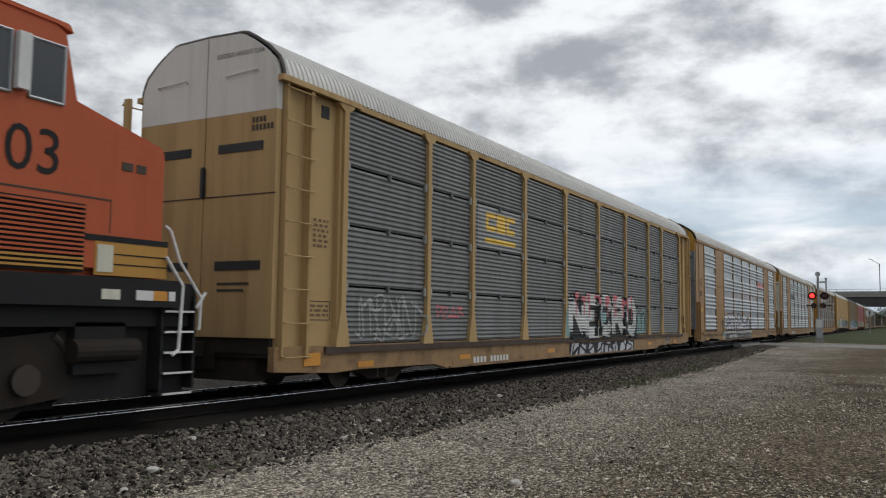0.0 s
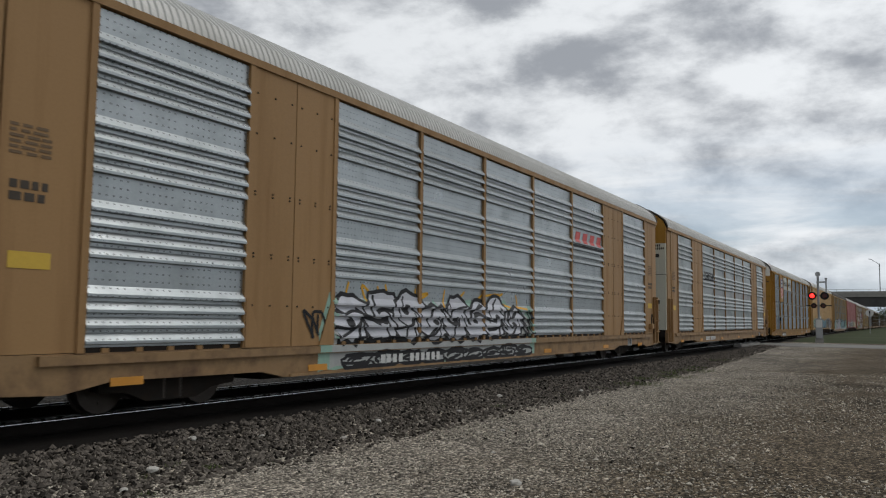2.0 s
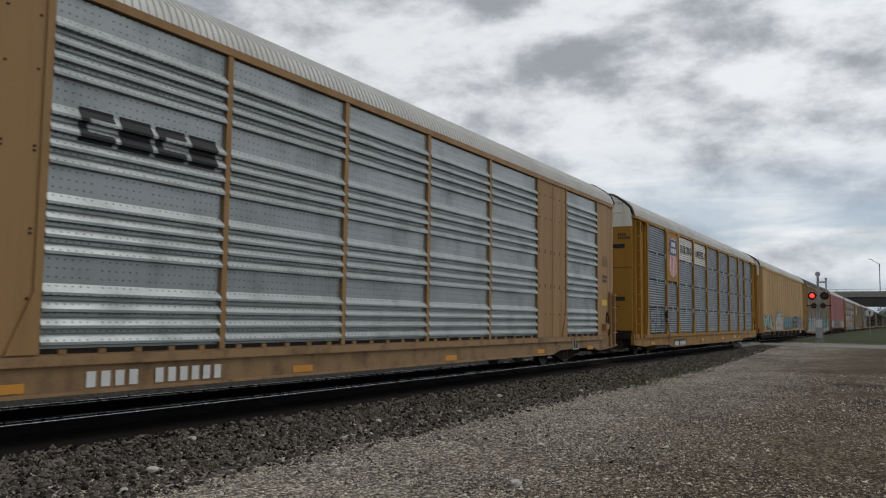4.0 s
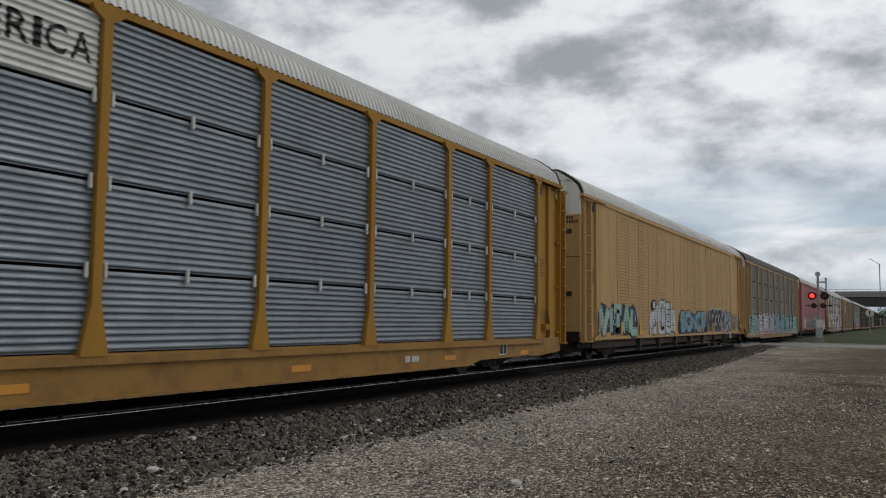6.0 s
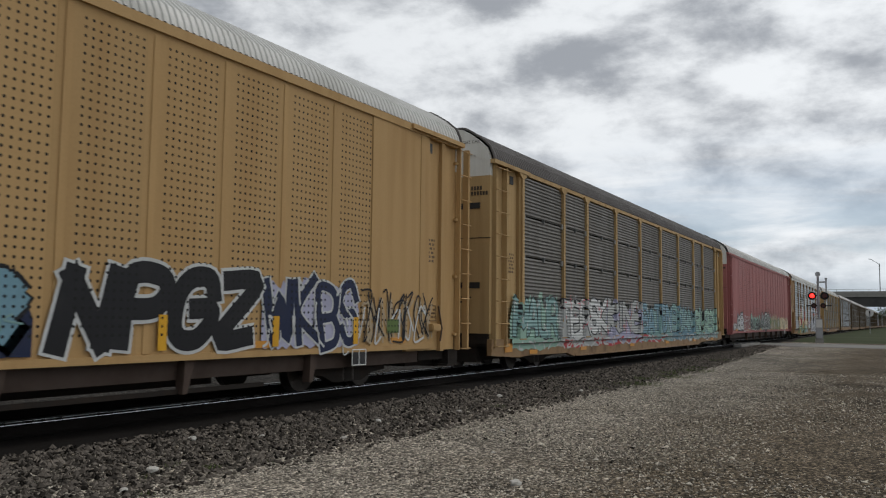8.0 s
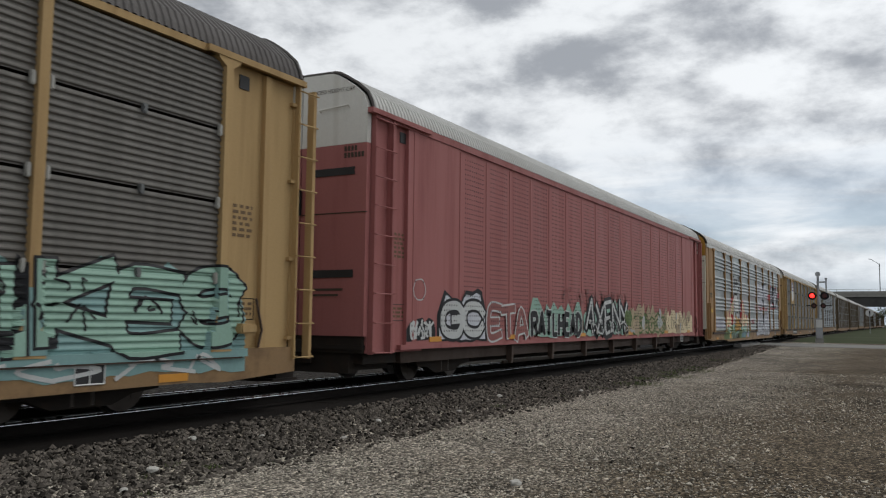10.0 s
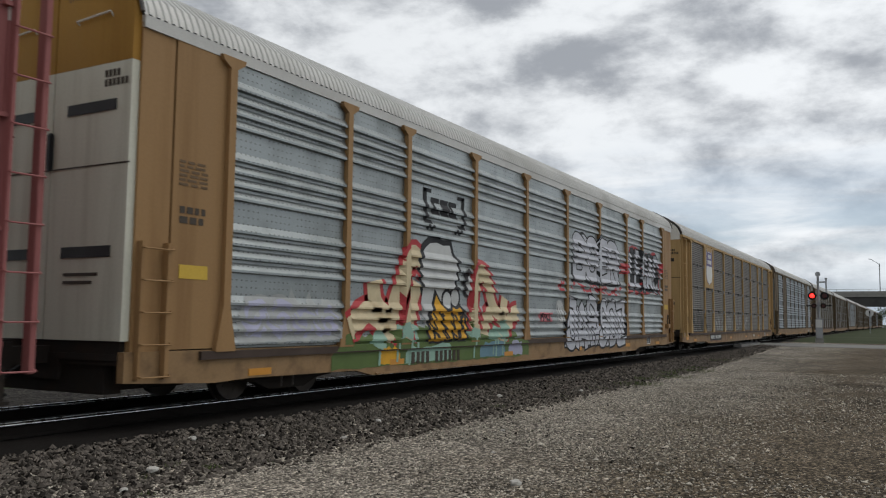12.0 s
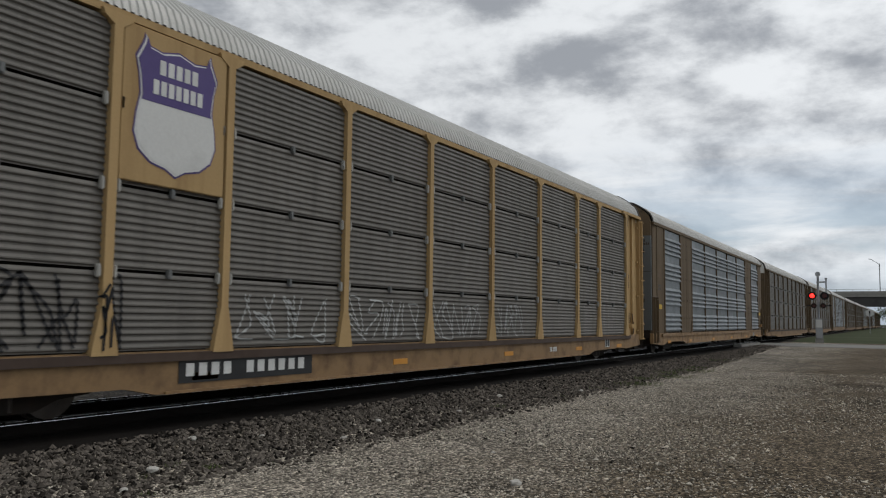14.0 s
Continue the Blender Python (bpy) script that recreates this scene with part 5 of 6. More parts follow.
def paint_cars():
    c = CARS
    # first car
    k = "stack"
    lay("emblem_plate", slab_flat(-6.74, -4.30, 2.86, 3.80), k, c[1], M["plate_grey"], 1, "light grey plate with a yellow block emblem")
    for i, (a, b) in enumerate(((-6.32, -5.82), (-5.76, -5.28), (-5.22, -4.74))):
        lay("emblem_block", ring_block(a, b, 3.24, 3.66, i), k, c[1], M["sign_yellow"], 2)
    lay("emblem_bar", slab_flat(-6.36, -4.70, 2.97, 3.08), k, c[1], M["sign_yellow"], 2)
    lay("graffiti_halo", blob(-1.15, 5.6, 0.62, 2.12, 30, 3, 0.14), k, c[1], P["black"], 1)
    lay("graffiti_halo", blob(-1.5, -0.9, 0.70, 1.65, 6, 4, 0.3), k, c[1], P["teal"], 1)
    lay("graffiti_halo", blob(5.2, 6.7, 0.80, 1.72, 10, 5, 0.3), k, c[1], P["teal"], 0.8)
    piece(c[1], k, "NECRO", -1.05, 5.45, 0.72, 2.08, P["white"], P["black"], None, 0.055, 3, "white graffiti letters outlined in black, blotted with pink", wild=0.05, fat=0.42, soft=False)
    drips(c[1], k, -0.9, 5.4, 1.92, 11, P["pink"], 6)
    lay("graffiti_accent", slant_block(1.55, 2.25, 1.2, 1.5), k, c[1], P["teal"], 7)
    scrawl(c[1], k, 5.5, 6.6, 0.9, 1.6, 3, 0.05, P["black"], 8, 2, 3)
    lay("graffiti_shade", slab_flat(-1.05, 5.2, 0.215, 0.62), k, c[1], P["black"], 1)
    rng = random.Random(15)
    for i in range(8):
        q = -1.0 + 0.76 * i
        bm = blob(q, q + rng.uniform(0.5, 0.72), 0.24, 0.60, 5, 20 + i, 0.25) if i % 3 else slant_block(q, q + 0.7, 0.25, 0.60)
        lay("graffiti", bm, k, c[1], P["silver"], 2 + 0.1 * i)
    scrawl(c[1], k, -1.0, 5.1, 0.22, 0.6, 9, 0.07, P["black"], 16, 1, 4)
    scrawl(c[1], k, -11.3, -9.1, 0.85, 1.65, 5, 0.035, P["ghost"], 4, 3)
    scrawl(c[1], k, -8.6, -7.3, 1.25, 1.52, 4, 0.03, P["pink"], 5, 2)
    marks(c[1], -6.0, 0.37, 1.85, 0.13, plate=False)
    # second and third
    k = "tray"
    lay("graffiti_halo", blob(-7.3, 1.5, 0.36, 1.72, 40, 8, 0.4), k, c[2], P["mint"], 0.8, "grey and black bubble-letter graffiti over fading mint")
    lay("graffiti_halo", blob(-7.0, 1.2, 0.38, 1.45, 40, 9, 0.3), k, c[2], P["ghost"], 1.2)
    bubbles(c[2], k, -6.9, 0.6, 0.80, 1.80, 8, P["silver"], P["black"], 12)
    bubbles(c[2], k, -6.6, 1.2, 0.38, 0.66, 9, P["ghost"], P["black"], 13)
    scrawl(c[2], k, -7.7, -7.0, 0.9, 1.35, 3, 0.05, P["black"], 11, 2)
    scrawl(c[2], k, 0.7, 1.5, 0.85, 1.5, 3, 0.06, P["black"], 10, 2, 6)
    scrawl(c[2], k, -7.0, 1.0, 1.45, 1.85, 10, 0.05, P["yellow"], 14, 1, 1.6)
    for i in range(4):
        a = 4.46 + i * 0.62
        lay("emblem_block", slant_block(a, a + 0.52, 3.48, 3.80), k, c[2], M["sign_red"], 2)
    lay("emblem_bar", slant_block(4.30, 6.9, 3.34, 3.42), k, c[2], P["black"], 2)
    for i in range(4):
        a = -6.55 + i * 0.56
        lay("emblem_block", ring_block(a, a + 0.48, 3.22, 3.62, i), k, c[3], P["black"], 2)
    marks(c[2], -4.4, 0.52, 2.2, 0.15, plate=False)
    marks(c[3], -5.2, 0.50, 2.2, 0.18, plate=False)
    # ochre car with the striped shield
    k = "stack"
    shield(c[4], -8.0, 3.86, 1.30, 1.62, M["sign_blue"], True)
    for a, b, text in ((POSTS[2], POSTS[3], "BUILDING"), (POSTS[3], POSTS[4], "AMERICA")):
        lay("slogan_panel", slab_flat(a + 0.09, b - 0.09, 3.84, 4.77), k, c[4], M["white"], 1, "white painted panel with a black slogan")
        for i in range(len(text)):
            lay("slogan_letter", word("w", text, a + 0.55, b - 0.15, 4.14, 4.48, 0.0, 2, 0.0, 0.0, 0.01, only=i), k, c[4], P["black"], 3)
    for cx, cz, rx, rz in ((-10.95, 1.50, 0.34, 0.24), (-10.9, 1.02, 0.40, 0.25), (-10.1, 1.28, 0.36, 0.50), (-9.45, 1.5, 0.26, 0.26), (-8.55, 1.42, 0.2, 0.25), (-8.15, 1.15, 0.14, 0.22)):
        lay("tag", oval(cx, cz, rx, rz, 22, 0.05, int(cx * 10) % 7, 0.88), k, c[4], P["black"], 3)
    strokes = bmesh.new()
    for pts in ([(-11.35, 1.75), (-11.3, 1.2), (-11.35, 0.45)], [(-9.6, 1.3), (-9.35, 0.9), (-9.2, 0.78)], [(-9.7, 1.76), (-9.72, 1.2), (-9.7, 0.8)], [(-9.05, 1.7), (-8.95, 1.1), (-8.6, 0.5)], [(-9.15, 1.6), (-9.0, 0.9), (-9.1, 0.4)], [(-8.9, 1.1), (-8.7, 0.6), (-8.5, 0.4)]):
        ribbon(strokes, pts, 0.04)
    lay("tag", strokes, k, c[4], P["black"], 3, "black outline tag")
    marks(c[4], -6.72, 0.38, 1.9, 0.16)
    # punched tan car
    k = "punched"
    lay("graffiti_halo", blob(-12.05, -7.7, 0.76, 1.84, 18, 30, 0.18), k, c[5], P["navy"], 1)
    piece(c[5], k, "VITAL", -11.9, -7.75, 0.78, 1.80, P["mint"], P["teal"], None, 0.03, 31, "mint block graffiti letters with dark sides", wild=0.05, fat=0.46, soft=False, accent=P["white"], shade=P["black"])
    lay("graffiti_halo", blob(-6.2, -2.25, 0.76, 1.75, 16, 29, 0.1), k, c[5], P["silver"], 1)
    piece(c[5], k, "JITEL", -6.1, -2.3, 0.80, 2.05, P["white"], P["black"], None, 0.05, 32, "tall white block graffiti with black shading", wild=0.06, fat=0.44, soft=False, shade=P["silver"], accent=P["black"])
    for q in (-9.7, -7.5, -5.15, -2.75):
        lay("graffiti_accent", slab_flat(q, q + 0.16, 0.80, 1.22), k, c[5], P["yellow"], 6)
    lay("graffiti_halo", blob(-1.7, 3.65, 0.72, 1.66, 20, 28, 0.15), k, c[5], P["navy"], 1)
    piece(c[5], k, "SONER", -1.5, 3.6, 0.78, 1.72, P["blue"], P["black"], None, 0.05, 33, "dull blue block graffiti with navy shading", wild=0.03, fat=0.46, soft=False, accent=P["teal"])
    for q in (1.1, 2.9):
        lay("graffiti_accent", slab_flat(q, q + 0.14, 0.78, 1.1), k, c[5], P["yellow"], 6)
    piece(c[5], k, "NPGZ", 3.9, 7.2, 0.76, 1.84, P["black"], P["white"], None, 0.045, 34, "black bubble graffiti letters edged in white", wild=0.08, fat=0.5, lean=0.25)
    piece(c[5], k, "WKBS", 7.3, 9.7, 0.76, 1.84, P["navy"], P["white"], P["lilac"], 0.035, 35, "navy wildstyle graffiti edged in white", 0.03, 0.2, fat=0.4, accent=P["white"])
    for q in (5.35, 7.5, 9.55):
        lay("graffiti_accent", slab_flat(q, q + 0.14, 0.80, 1.25), k, c[5], P["yellow"], 6)
    scrawl(c[5], k, 9.8, 12.2, 0.80, 1.6, 8, 0.05, P["beige"], 37, 2, 2)
    scrawl(c[5], k, 9.8, 12.2, 0.80, 1.75, 7, 0.035, P["black"], 36, 2)
    scrawl(c[5], k, 9.8, 12.0, 0.80, 1.5, 5, 0.04, P["white"], 39, 1, 3.5)
    lay("graffiti_accent", slab_flat(10.6, 11.0, 0.98, 1.22), k, c[5], P["green"], 4)
    scrawl(c[5], k, -5.35, -4.6, 2.0, 2.2, 4, 0.02, P["beige"], 38, 2)
    # grimy car with the long mural
    k = "stack"
    for i, (a, b, m) in enumerate(((-12.4, -9.2, "mint"), (-9.3, -5.0, "ghost"), (-5.2, -1.2, "lilac"), (-1.4, 3.2, "teal"), (3.0, 7.4, "blue"), (7.2, 12.3, "teal"))):
        lay("graffiti_halo", blob(a, b, 0.46, 1.98, 18, 41 + i, 0.35), k, c[6], P[m], 1)
        piece(c[6], k, ("MAUR", "TERSK", "KINE", "SATEN", "BOAM", "RIKES")[i], a + 0.2, b - 0.1, 0.80, 1.85, P[("teal", "white", "ghost", "blue", "teal", "mint")[i]], P["black"], None, 0.04, 50 + i, "long faded teal and white graffiti mural" if i == 1 else "", wild=0.15, fat=0.4, accent=P[("white", "pink", "red", "white", "navy", "black")[i]])
    scrawl(c[6], k, -12.0, 12.0, 0.48, 0.74, 36, 0.05, P["white"], 57, 1)
    scrawl(c[6], k, -9.0, 2.0, 0.48, 0.74, 14, 0.07, P["red"], 58, 1, 2)
    # red car
    k = "punched"
    lay("graffiti_outline", blob(-10.95, -8.68, 0.74, 1.92, 9, 60, 0.3), k, c[7], P["black"], 1)
    lay("graffiti", blob(-10.85, -8.78, 0.79, 1.82, 9, 60, 0.3), k, c[7], P["silver"], 1.5)
    piece(c[7], k, "GC", -10.75, -8.85, 0.84, 1.62, P["white"], P["black"], None, 0.06, 61, "white graffiti letters outlined in black", wild=0.08, fat=0.36)
    lay("graffiti_halo", blob(-12.1, -11.0, 0.8, 1.28, 8, 62), k, c[7], P["black"], 1)
    scrawl(c[7], k, -12.0, -11.1, 0.85, 1.2, 5, 0.05, P["white"], 63, 2)
    lay("tag", oval(-11.65, 1.80, 0.24, 0.22, 20, 0.05, 3, 0.9), k, c[7], P["white"], 3)
    piece(c[7], k, "ETA", -8.6, -6.4, 0.80, 1.60, P["rose"], P["white"], None, 0.045, 64, "dull red graffiti letters edged in white", wild=0.12, fat=0.34)
    lay("graffiti_halo", blob(-6.3, -2.4, 0.78, 1.95, 16, 66, 0.5), k, c[7], P["mint"], 1)
    piece(c[7], k, "RATLHEAD", -6.2, -2.5, 0.78, 1.50, P["black"], P["white"], None, 0.03, 67, "tall black graffiti lettering on mint", wild=0.04, fat=0.5, soft=False)
    lay("graffiti_halo", blob(-2.3, 2.6, 0.76, 2.05, 18, 68, 0.5), k, c[7], P["mint"], 1)
    piece(c[7], k, "AXENY", -2.1, 2.1, 0.82, 1.95, P["white"], P["black"], None, 0.10, 69, "white wildstyle graffiti with heavy black shading", wild=0.2, fat=0.22, soft=False, shade=P["black"])
    scrawl(c[7], k, -2.0, 2.0, 0.82, 1.25, 9, 0.09, P["black"], 75, 1, 6)
    scrawl(c[7], k, -2.0, 2.0, 0.82, 1.3, 9, 0.045, P["white"], 76, 1, 7)
    drips(c[7], k, -2.6, 2.4, 2.02, 9, P["rose"], 79, 0.13, 0.4)
    lay("graffiti_halo", blob(2.2, 7.6, 0.76, 1.92, 26, 70, 0.4), k, c[7], P["beige"], 1)
    lay("graffiti_halo", blob(7.2, 11.9, 0.76, 1.72, 18, 71, 0.55), k, c[7], P["cream"], 1)
    rng = random.Random(77)
    for i in range(34):
        x = rng.uniform(1.9, 11.3)
        m = rng.choice(("beige", "green", "cream", "ghost", "beige") if x < 7 else ("cream", "cream", "ghost", "beige"))
        lay("graffiti", oval(x, rng.uniform(0.95, 1.5), rng.uniform(0.15, 0.42), rng.uniform(0.14, 0.30), 16, 0.35, i), k, c[7], P[m], 2 + i % 3 + 0.02 * i)
    bubbles(c[7], k, 2.6, 7.0, 0.82, 1.55, 6, P["beige"], P["green"], 171)
    scrawl(c[7], k, 2.0, 7.2, 0.9, 1.6, 12, 0.025, P["green"], 72, 1, 6)
    scrawl(c[7], k, 7.5, 11.0, 0.9, 1.4, 9, 0.022, P["black"], 73, 1, 6)
    scrawl(c[7], k, -4.0, 1.6, 1.75, 2.15, 12, 0.04, P["rose"], 74, 1, 2)
    # silver car with the tall mural
    k = "sheets"
    lay("graffiti_base", blob(-9.3, -1.2, 0.36, 0.84, 40, 81, 0.2), k, c[8], P["green"], 1)
    lay("graffiti_base", blob(-9.0, -2.0, 0.60, 1.30, 24, 82, 0.7), k, c[8], P["green"], 0.8)
    for a, b, m in ((-7.9, -7.2, "yellow"), (-7.0, -5.2, "mint"), (-3.9, -2.6, "blue"), (-2.4, -1.6, "lilac")):
        lay("graffiti_base", blob(a, b, 0.40, 0.78, 8, int(-a * 10), 0.3), k, c[8], P[m], 1.6)
    lay("graffiti_halo", blob(-11.5, -9.1, 0.85, 1.72, 12, 80, 0.5), k, c[8], P["ghost"], 1)
    bubbles(c[8], k, -11.4, -9.2, 0.88, 1.6, 4, P["lilac"], P["ghost"], 180)
    # two cream letters edged in red with a white cloud between them
    for pts in ([(-8.9, 1.05), (-8.2, 1.35), (-7.7, 0.95)], [(-8.1, 1.9), (-8.0, 1.5), (-7.6, 1.2)], [(-7.7, 0.85), (-7.3, 1.7), (-6.8, 2.45), (-6.35, 2.2)], [(-7.0, 0.85), (-6.8, 1.5), (-6.6, 1.9)]):
        for mat, w, layer in ((P["red"], 0.62, 2), (P["cream"], 0.40, 3)):
            lay("graffiti_outline" if layer == 2 else "graffiti", ribbon(bmesh.new(), pts, w), k, c[8], mat, layer)
    lay("graffiti_outline", oval(-5.72, 2.18, 0.86, 0.72, 18, 0.12, 85), k, c[8], P["black"], 4)
    lay("graffiti", oval(-5.72, 2.16, 0.75, 0.62, 18, 0.12, 85), k, c[8], P["white"], 4.6, "round white cloud shape outlined in black")
    lay("graffiti", oval(-5.95, 1.55, 0.48, 0.55, 14, 0.12, 86), k, c[8], P["white"], 4.7)
    lay("graffiti_outline", blob(-6.25, -4.55, 0.74, 1.85, 9, 86, 0.45), k, c[8], P["black"], 5)
    lay("graffiti", blob(-6.15, -4.65, 0.78, 1.72, 9, 86, 0.45), k, c[8], P["yellow"], 5.5, "yellow block letter with black outlines")
    for cx, cz in ((-5.42, 1.62), (-5.08, 1.68)):
        lay("graffiti_outline", oval(cx, cz, 0.24, 0.24, 18), k, c[8], P["black"], 6)
        lay("graffiti", oval(cx, cz, 0.17, 0.17, 18), k, c[8], P["white"], 6.5)
    scrawl(c[8], k, -6.2, -4.7, 0.78, 1.4, 4, 0.07, P["black"], 91, 2, 7)
    lay("graffiti_outline", oval(-4.55, 2.0, 0.2, 0.3, 10, 0.2, 87), k, c[8], P["black"], 6)
    lay("graffiti", oval(-4.5, 1.95, 0.12, 0.2, 10, 0.2, 87), k, c[8], P["white"], 6.5)
    for pts in ([(-4.25, 0.9), (-4.2, 1.6), (-4.0, 2.25), (-3.6, 2.1), (-3.2, 1.5), (-2.7, 1.2)], [(-3.7, 0.9), (-3.6, 1.3), (-3.3, 1.35)], [(-2.8, 0.75), (-2.75, 1.2), (-2.6, 1.75)], [(-2.6, 1.0), (-2.2, 1.35), (-1.9, 1.42)]):
        for mat, w, layer in ((P["red"], 0.58, 2), (P["cream"], 0.36, 3)):
            lay("graffiti_outline" if layer == 2 else "graffiti", ribbon(bmesh.new(), pts, w), k, c[8], mat, layer, "cream graffiti letter edged in red" if layer == 3 else "")
    drips(c[8], k, -4.3, -2.2, 0.95, 4, P["mint"], 89, 0.2, 3.5)
    drips(c[8], k, -8.0, -6.4, 0.95, 4, P["mint"], 90, 0.2, 3.5)
    # silver letters in three groups
    lay("graffiti_halo", blob(1.85, 6.35, 2.28, 4.02, 9, 192, 0.3), k, c[8], P["black"], 1)
    lay("graffiti", blob(1.95, 6.25, 2.36, 3.92, 9, 192, 0.3), k, c[8], P["silver"], 1.6)
    piece(c[8], k, "BSER", 2.0, 6.2, 2.40, 3.72, P["silver"], P["black"], None, 0.045, 92, "silver graffiti letters outlined in black", wild=0.05, fat=0.42)
    scrawl(c[8], k, 0.9, 6.6, 2.05, 2.35, 9, 0.07, P["red"], 193, 1, 0.6)
    for z, w in ((3.15, 0.20), (2.95, 0.12)):
        lay("graffiti_halo", ribbon(bmesh.new(), [(6.35, z - 0.1), (8.8, z), (11.75, z + 0.22)], w), k, c[8], P["red"], 0.6)
    lay("graffiti_halo", blob(7.25, 11.35, 2.16, 3.88, 14, 93, 0.12), k, c[8], P["red"], 1)
    lay("graffiti_halo", blob(7.33, 11.25, 2.22, 3.80, 14, 94, 0.10), k, c[8], P["black"], 1.6)
    piece(c[8], k, "LEGAC", 7.4, 11.2, 2.30, 3.72, P["silver"], P["black"], None, 0.05, 95, "silver block graffiti letters over a red halo", wild=0.03, fat=0.46, soft=False)
    lay("tag", oval(10.95, 2.72, 0.28, 0.40, 18, 0.05, 96, 0.85), k, c[8], P["black"], 6)
    scrawl(c[8], k, 10.72, 11.15, 2.45, 3.0, 2, 0.03, P["black"], 97, 2, 6.5)
    lay("graffiti_halo", blob(1.25, 6.9, 0.40, 1.98, 12, 98, 0.35), k, c[8], P["black"], 0.8)
    lay("graffiti", blob(1.33, 6.82, 0.46, 1.88, 12, 98, 0.35), k, c[8], P["silver"], 1.4)
    piece(c[8], k, "JARSOZ", 1.3, 6.85, 0.46, 1.90, P["silver"], P["black"], None, 0.06, 99, "silver wildstyle graffiti outlined in black", wild=0.08, fat=0.40)
    lay("graffiti", oval(0.95, 1.42, 0.32, 0.34, 14, 0.2, 112), k, c[8], P["white"], 2)
    scrawl(c[8], k, 0.7, 1.2, 1.2, 1.65, 3, 0.03, P["black"], 113, 1, 3)
    lay("graffiti", slab_flat(-0.58, 0.26, 1.20, 1.44), k, c[8], P["pink"], 3)
    scrawl(c[8], k, -0.55, 0.2, 1.22, 1.42, 5, 0.04, P["black"], 114, 1, 4)
    for a, b, s in ((-6.40, -6.26, 1), (-4.80, -4.66, -1)):
        lay("emblem_bracket", slab_flat(a, b, 3.12, 3.82), k, c[8], P["black"], 2)
        e = (a, a + 0.32) if s > 0 else (b - 0.32, b)
        lay("emblem_bracket", slab_flat(*e, 3.74, 3.82), k, c[8], P["black"], 2)
        lay("emblem_bracket", slab_flat(*e, 3.12, 3.20), k, c[8], P["black"], 2)
    for i in range(3):
        a = -6.10 + i * 0.37
        lay("emblem_block", ring_block(a, a + 0.33, 3.32, 3.66, i), k, c[8], P["black"], 2)
    for q in (-6.22, -6.05, -5.05, -4.88):
        lay("emblem_dot", oval(q, 3.05, 0.06, 0.06, 14), k, c[8], P["black"], 2)
    marks(c[8], -5.8, 0.50, 2.0, 0.22, dark=False, plate=False)
    # grimy car with the plain shield
    k = "stack"
    shield(c[9], -8.0, 3.86, 1.30, 1.66, M["sign_purple"], False)
    scrawl(c[9], k, -11.6, -9.2, 0.82, 1.7, 6, 0.035, P["black"], 101, 2)
    for i, (a, b) in enumerate(((-6.8, -4.6), (-4.0, -1.7), (-1.2, 0.9), (1.7, 3.2))):
        scrawl(c[9], k, a, b, 0.85, 1.6, 5, 0.03, P["ghost"], 102 + i, 2)
    scrawl(c[9], k, -9.1, -8.7, 0.8, 1.7, 2, 0.035, P["black"], 110, 2)
    marks(c[9], -6.4, 0.54, 2.5, 0.17)
    for i in (1, 4, 6, 9):
        marks(c[i], 4.5 + 0.3 * i % 2, 0.48, 0.5, 0.12, plate=False, seed=i)
    # small boxed notices and reflectors along the sills
    for i, car in c.items():
        if i > 10:
            continue
        for q in (-11.0, -7.3, -2.4, 2.4, 7.2, 11.0):
            low = 0.79 if i in (5, 7) else 0.40
            part("reflector", boxes((q - 0.24, q + 0.24, SIDE - (0.034 if i in (5, 7) else 0.030), SIDE - 0.02, low, low + 0.10)), M["amber"], car, "dusty yellow reflector strip")
        part("consolidated_plate", boxes((9.55, 9.95, SIDE - 0.028, SIDE - 0.022, 0.44, 0.70)), M["black"], car, "black data plate with a white rim")
        part("plate_rim", rods(0.010, *[((a, SIDE - 0.03, b), (d, SIDE - 0.03, e)) for a, b, d, e in ((9.55, 0.44, 9.95, 0.44), (9.55, 0.70, 9.95, 0.70), (9.55, 0.44, 9.55, 0.70), (9.95, 0.44, 9.95, 0.70), (9.75, 0.44, 9.75, 0.70))], sides=4), M["inkwhite"], car)
        for at in (None, HALF_TURN):
            t = stencil("door_lettering", "EXCESS HEIGHT CAR", 0, 0, 0.105, M["ink"], car, 0, at=(at or Matrix.Identity(4)) @ pose(13.428, 0.70, 5.36, 0, 0, 90))


def slab_flat(x0, x1, z0, z1):
    bm = bmesh.new()
    vs = [bm.verts.new(p) for p in ((x0, 0, z0), (x1, 0, z0), (x1, 0, z1), (x0, 0, z1))]
    bm.faces.new(vs)
    return bm


def slant_block(x0, x1, z0, z1):
    bm = bmesh.new()
    s = (z1 - z0) * 0.45
    vs = [bm.verts.new(p) for p in ((x0, 0, z0), (x1 - s, 0, z0), (x1, 0, z1), (x0 + s, 0, z1))]
    bm.faces.new(vs)
    return bm


def ring_block(x0, x1, z0, z1, i):
    """A block with a notch or a hollow, one of an emblem's plain shapes."""
    bm = bmesh.new()
    t = (z1 - z0) * 0.30
    if i % 2 == 0:
        for r in ((x0, x0 + t, z0, z1), (x0 + t, x1, z1 - t, z1), (x0 + t, x1, z0, z0 + t)):
            vs = [bm.verts.new(p) for p in ((r[0], 0, r[2]), (r[1], 0, r[2]), (r[1], 0, r[3]), (r[0], 0, r[3]))]
            bm.faces.new(vs)
    else:
        vs = [bm.verts.new(p) for p in ((x0, 0, z0), (x1, 0, z0), (x1, 0, z1), (x0, 0, z1))]
        bm.faces.new(vs)
    return bm


paint_cars()


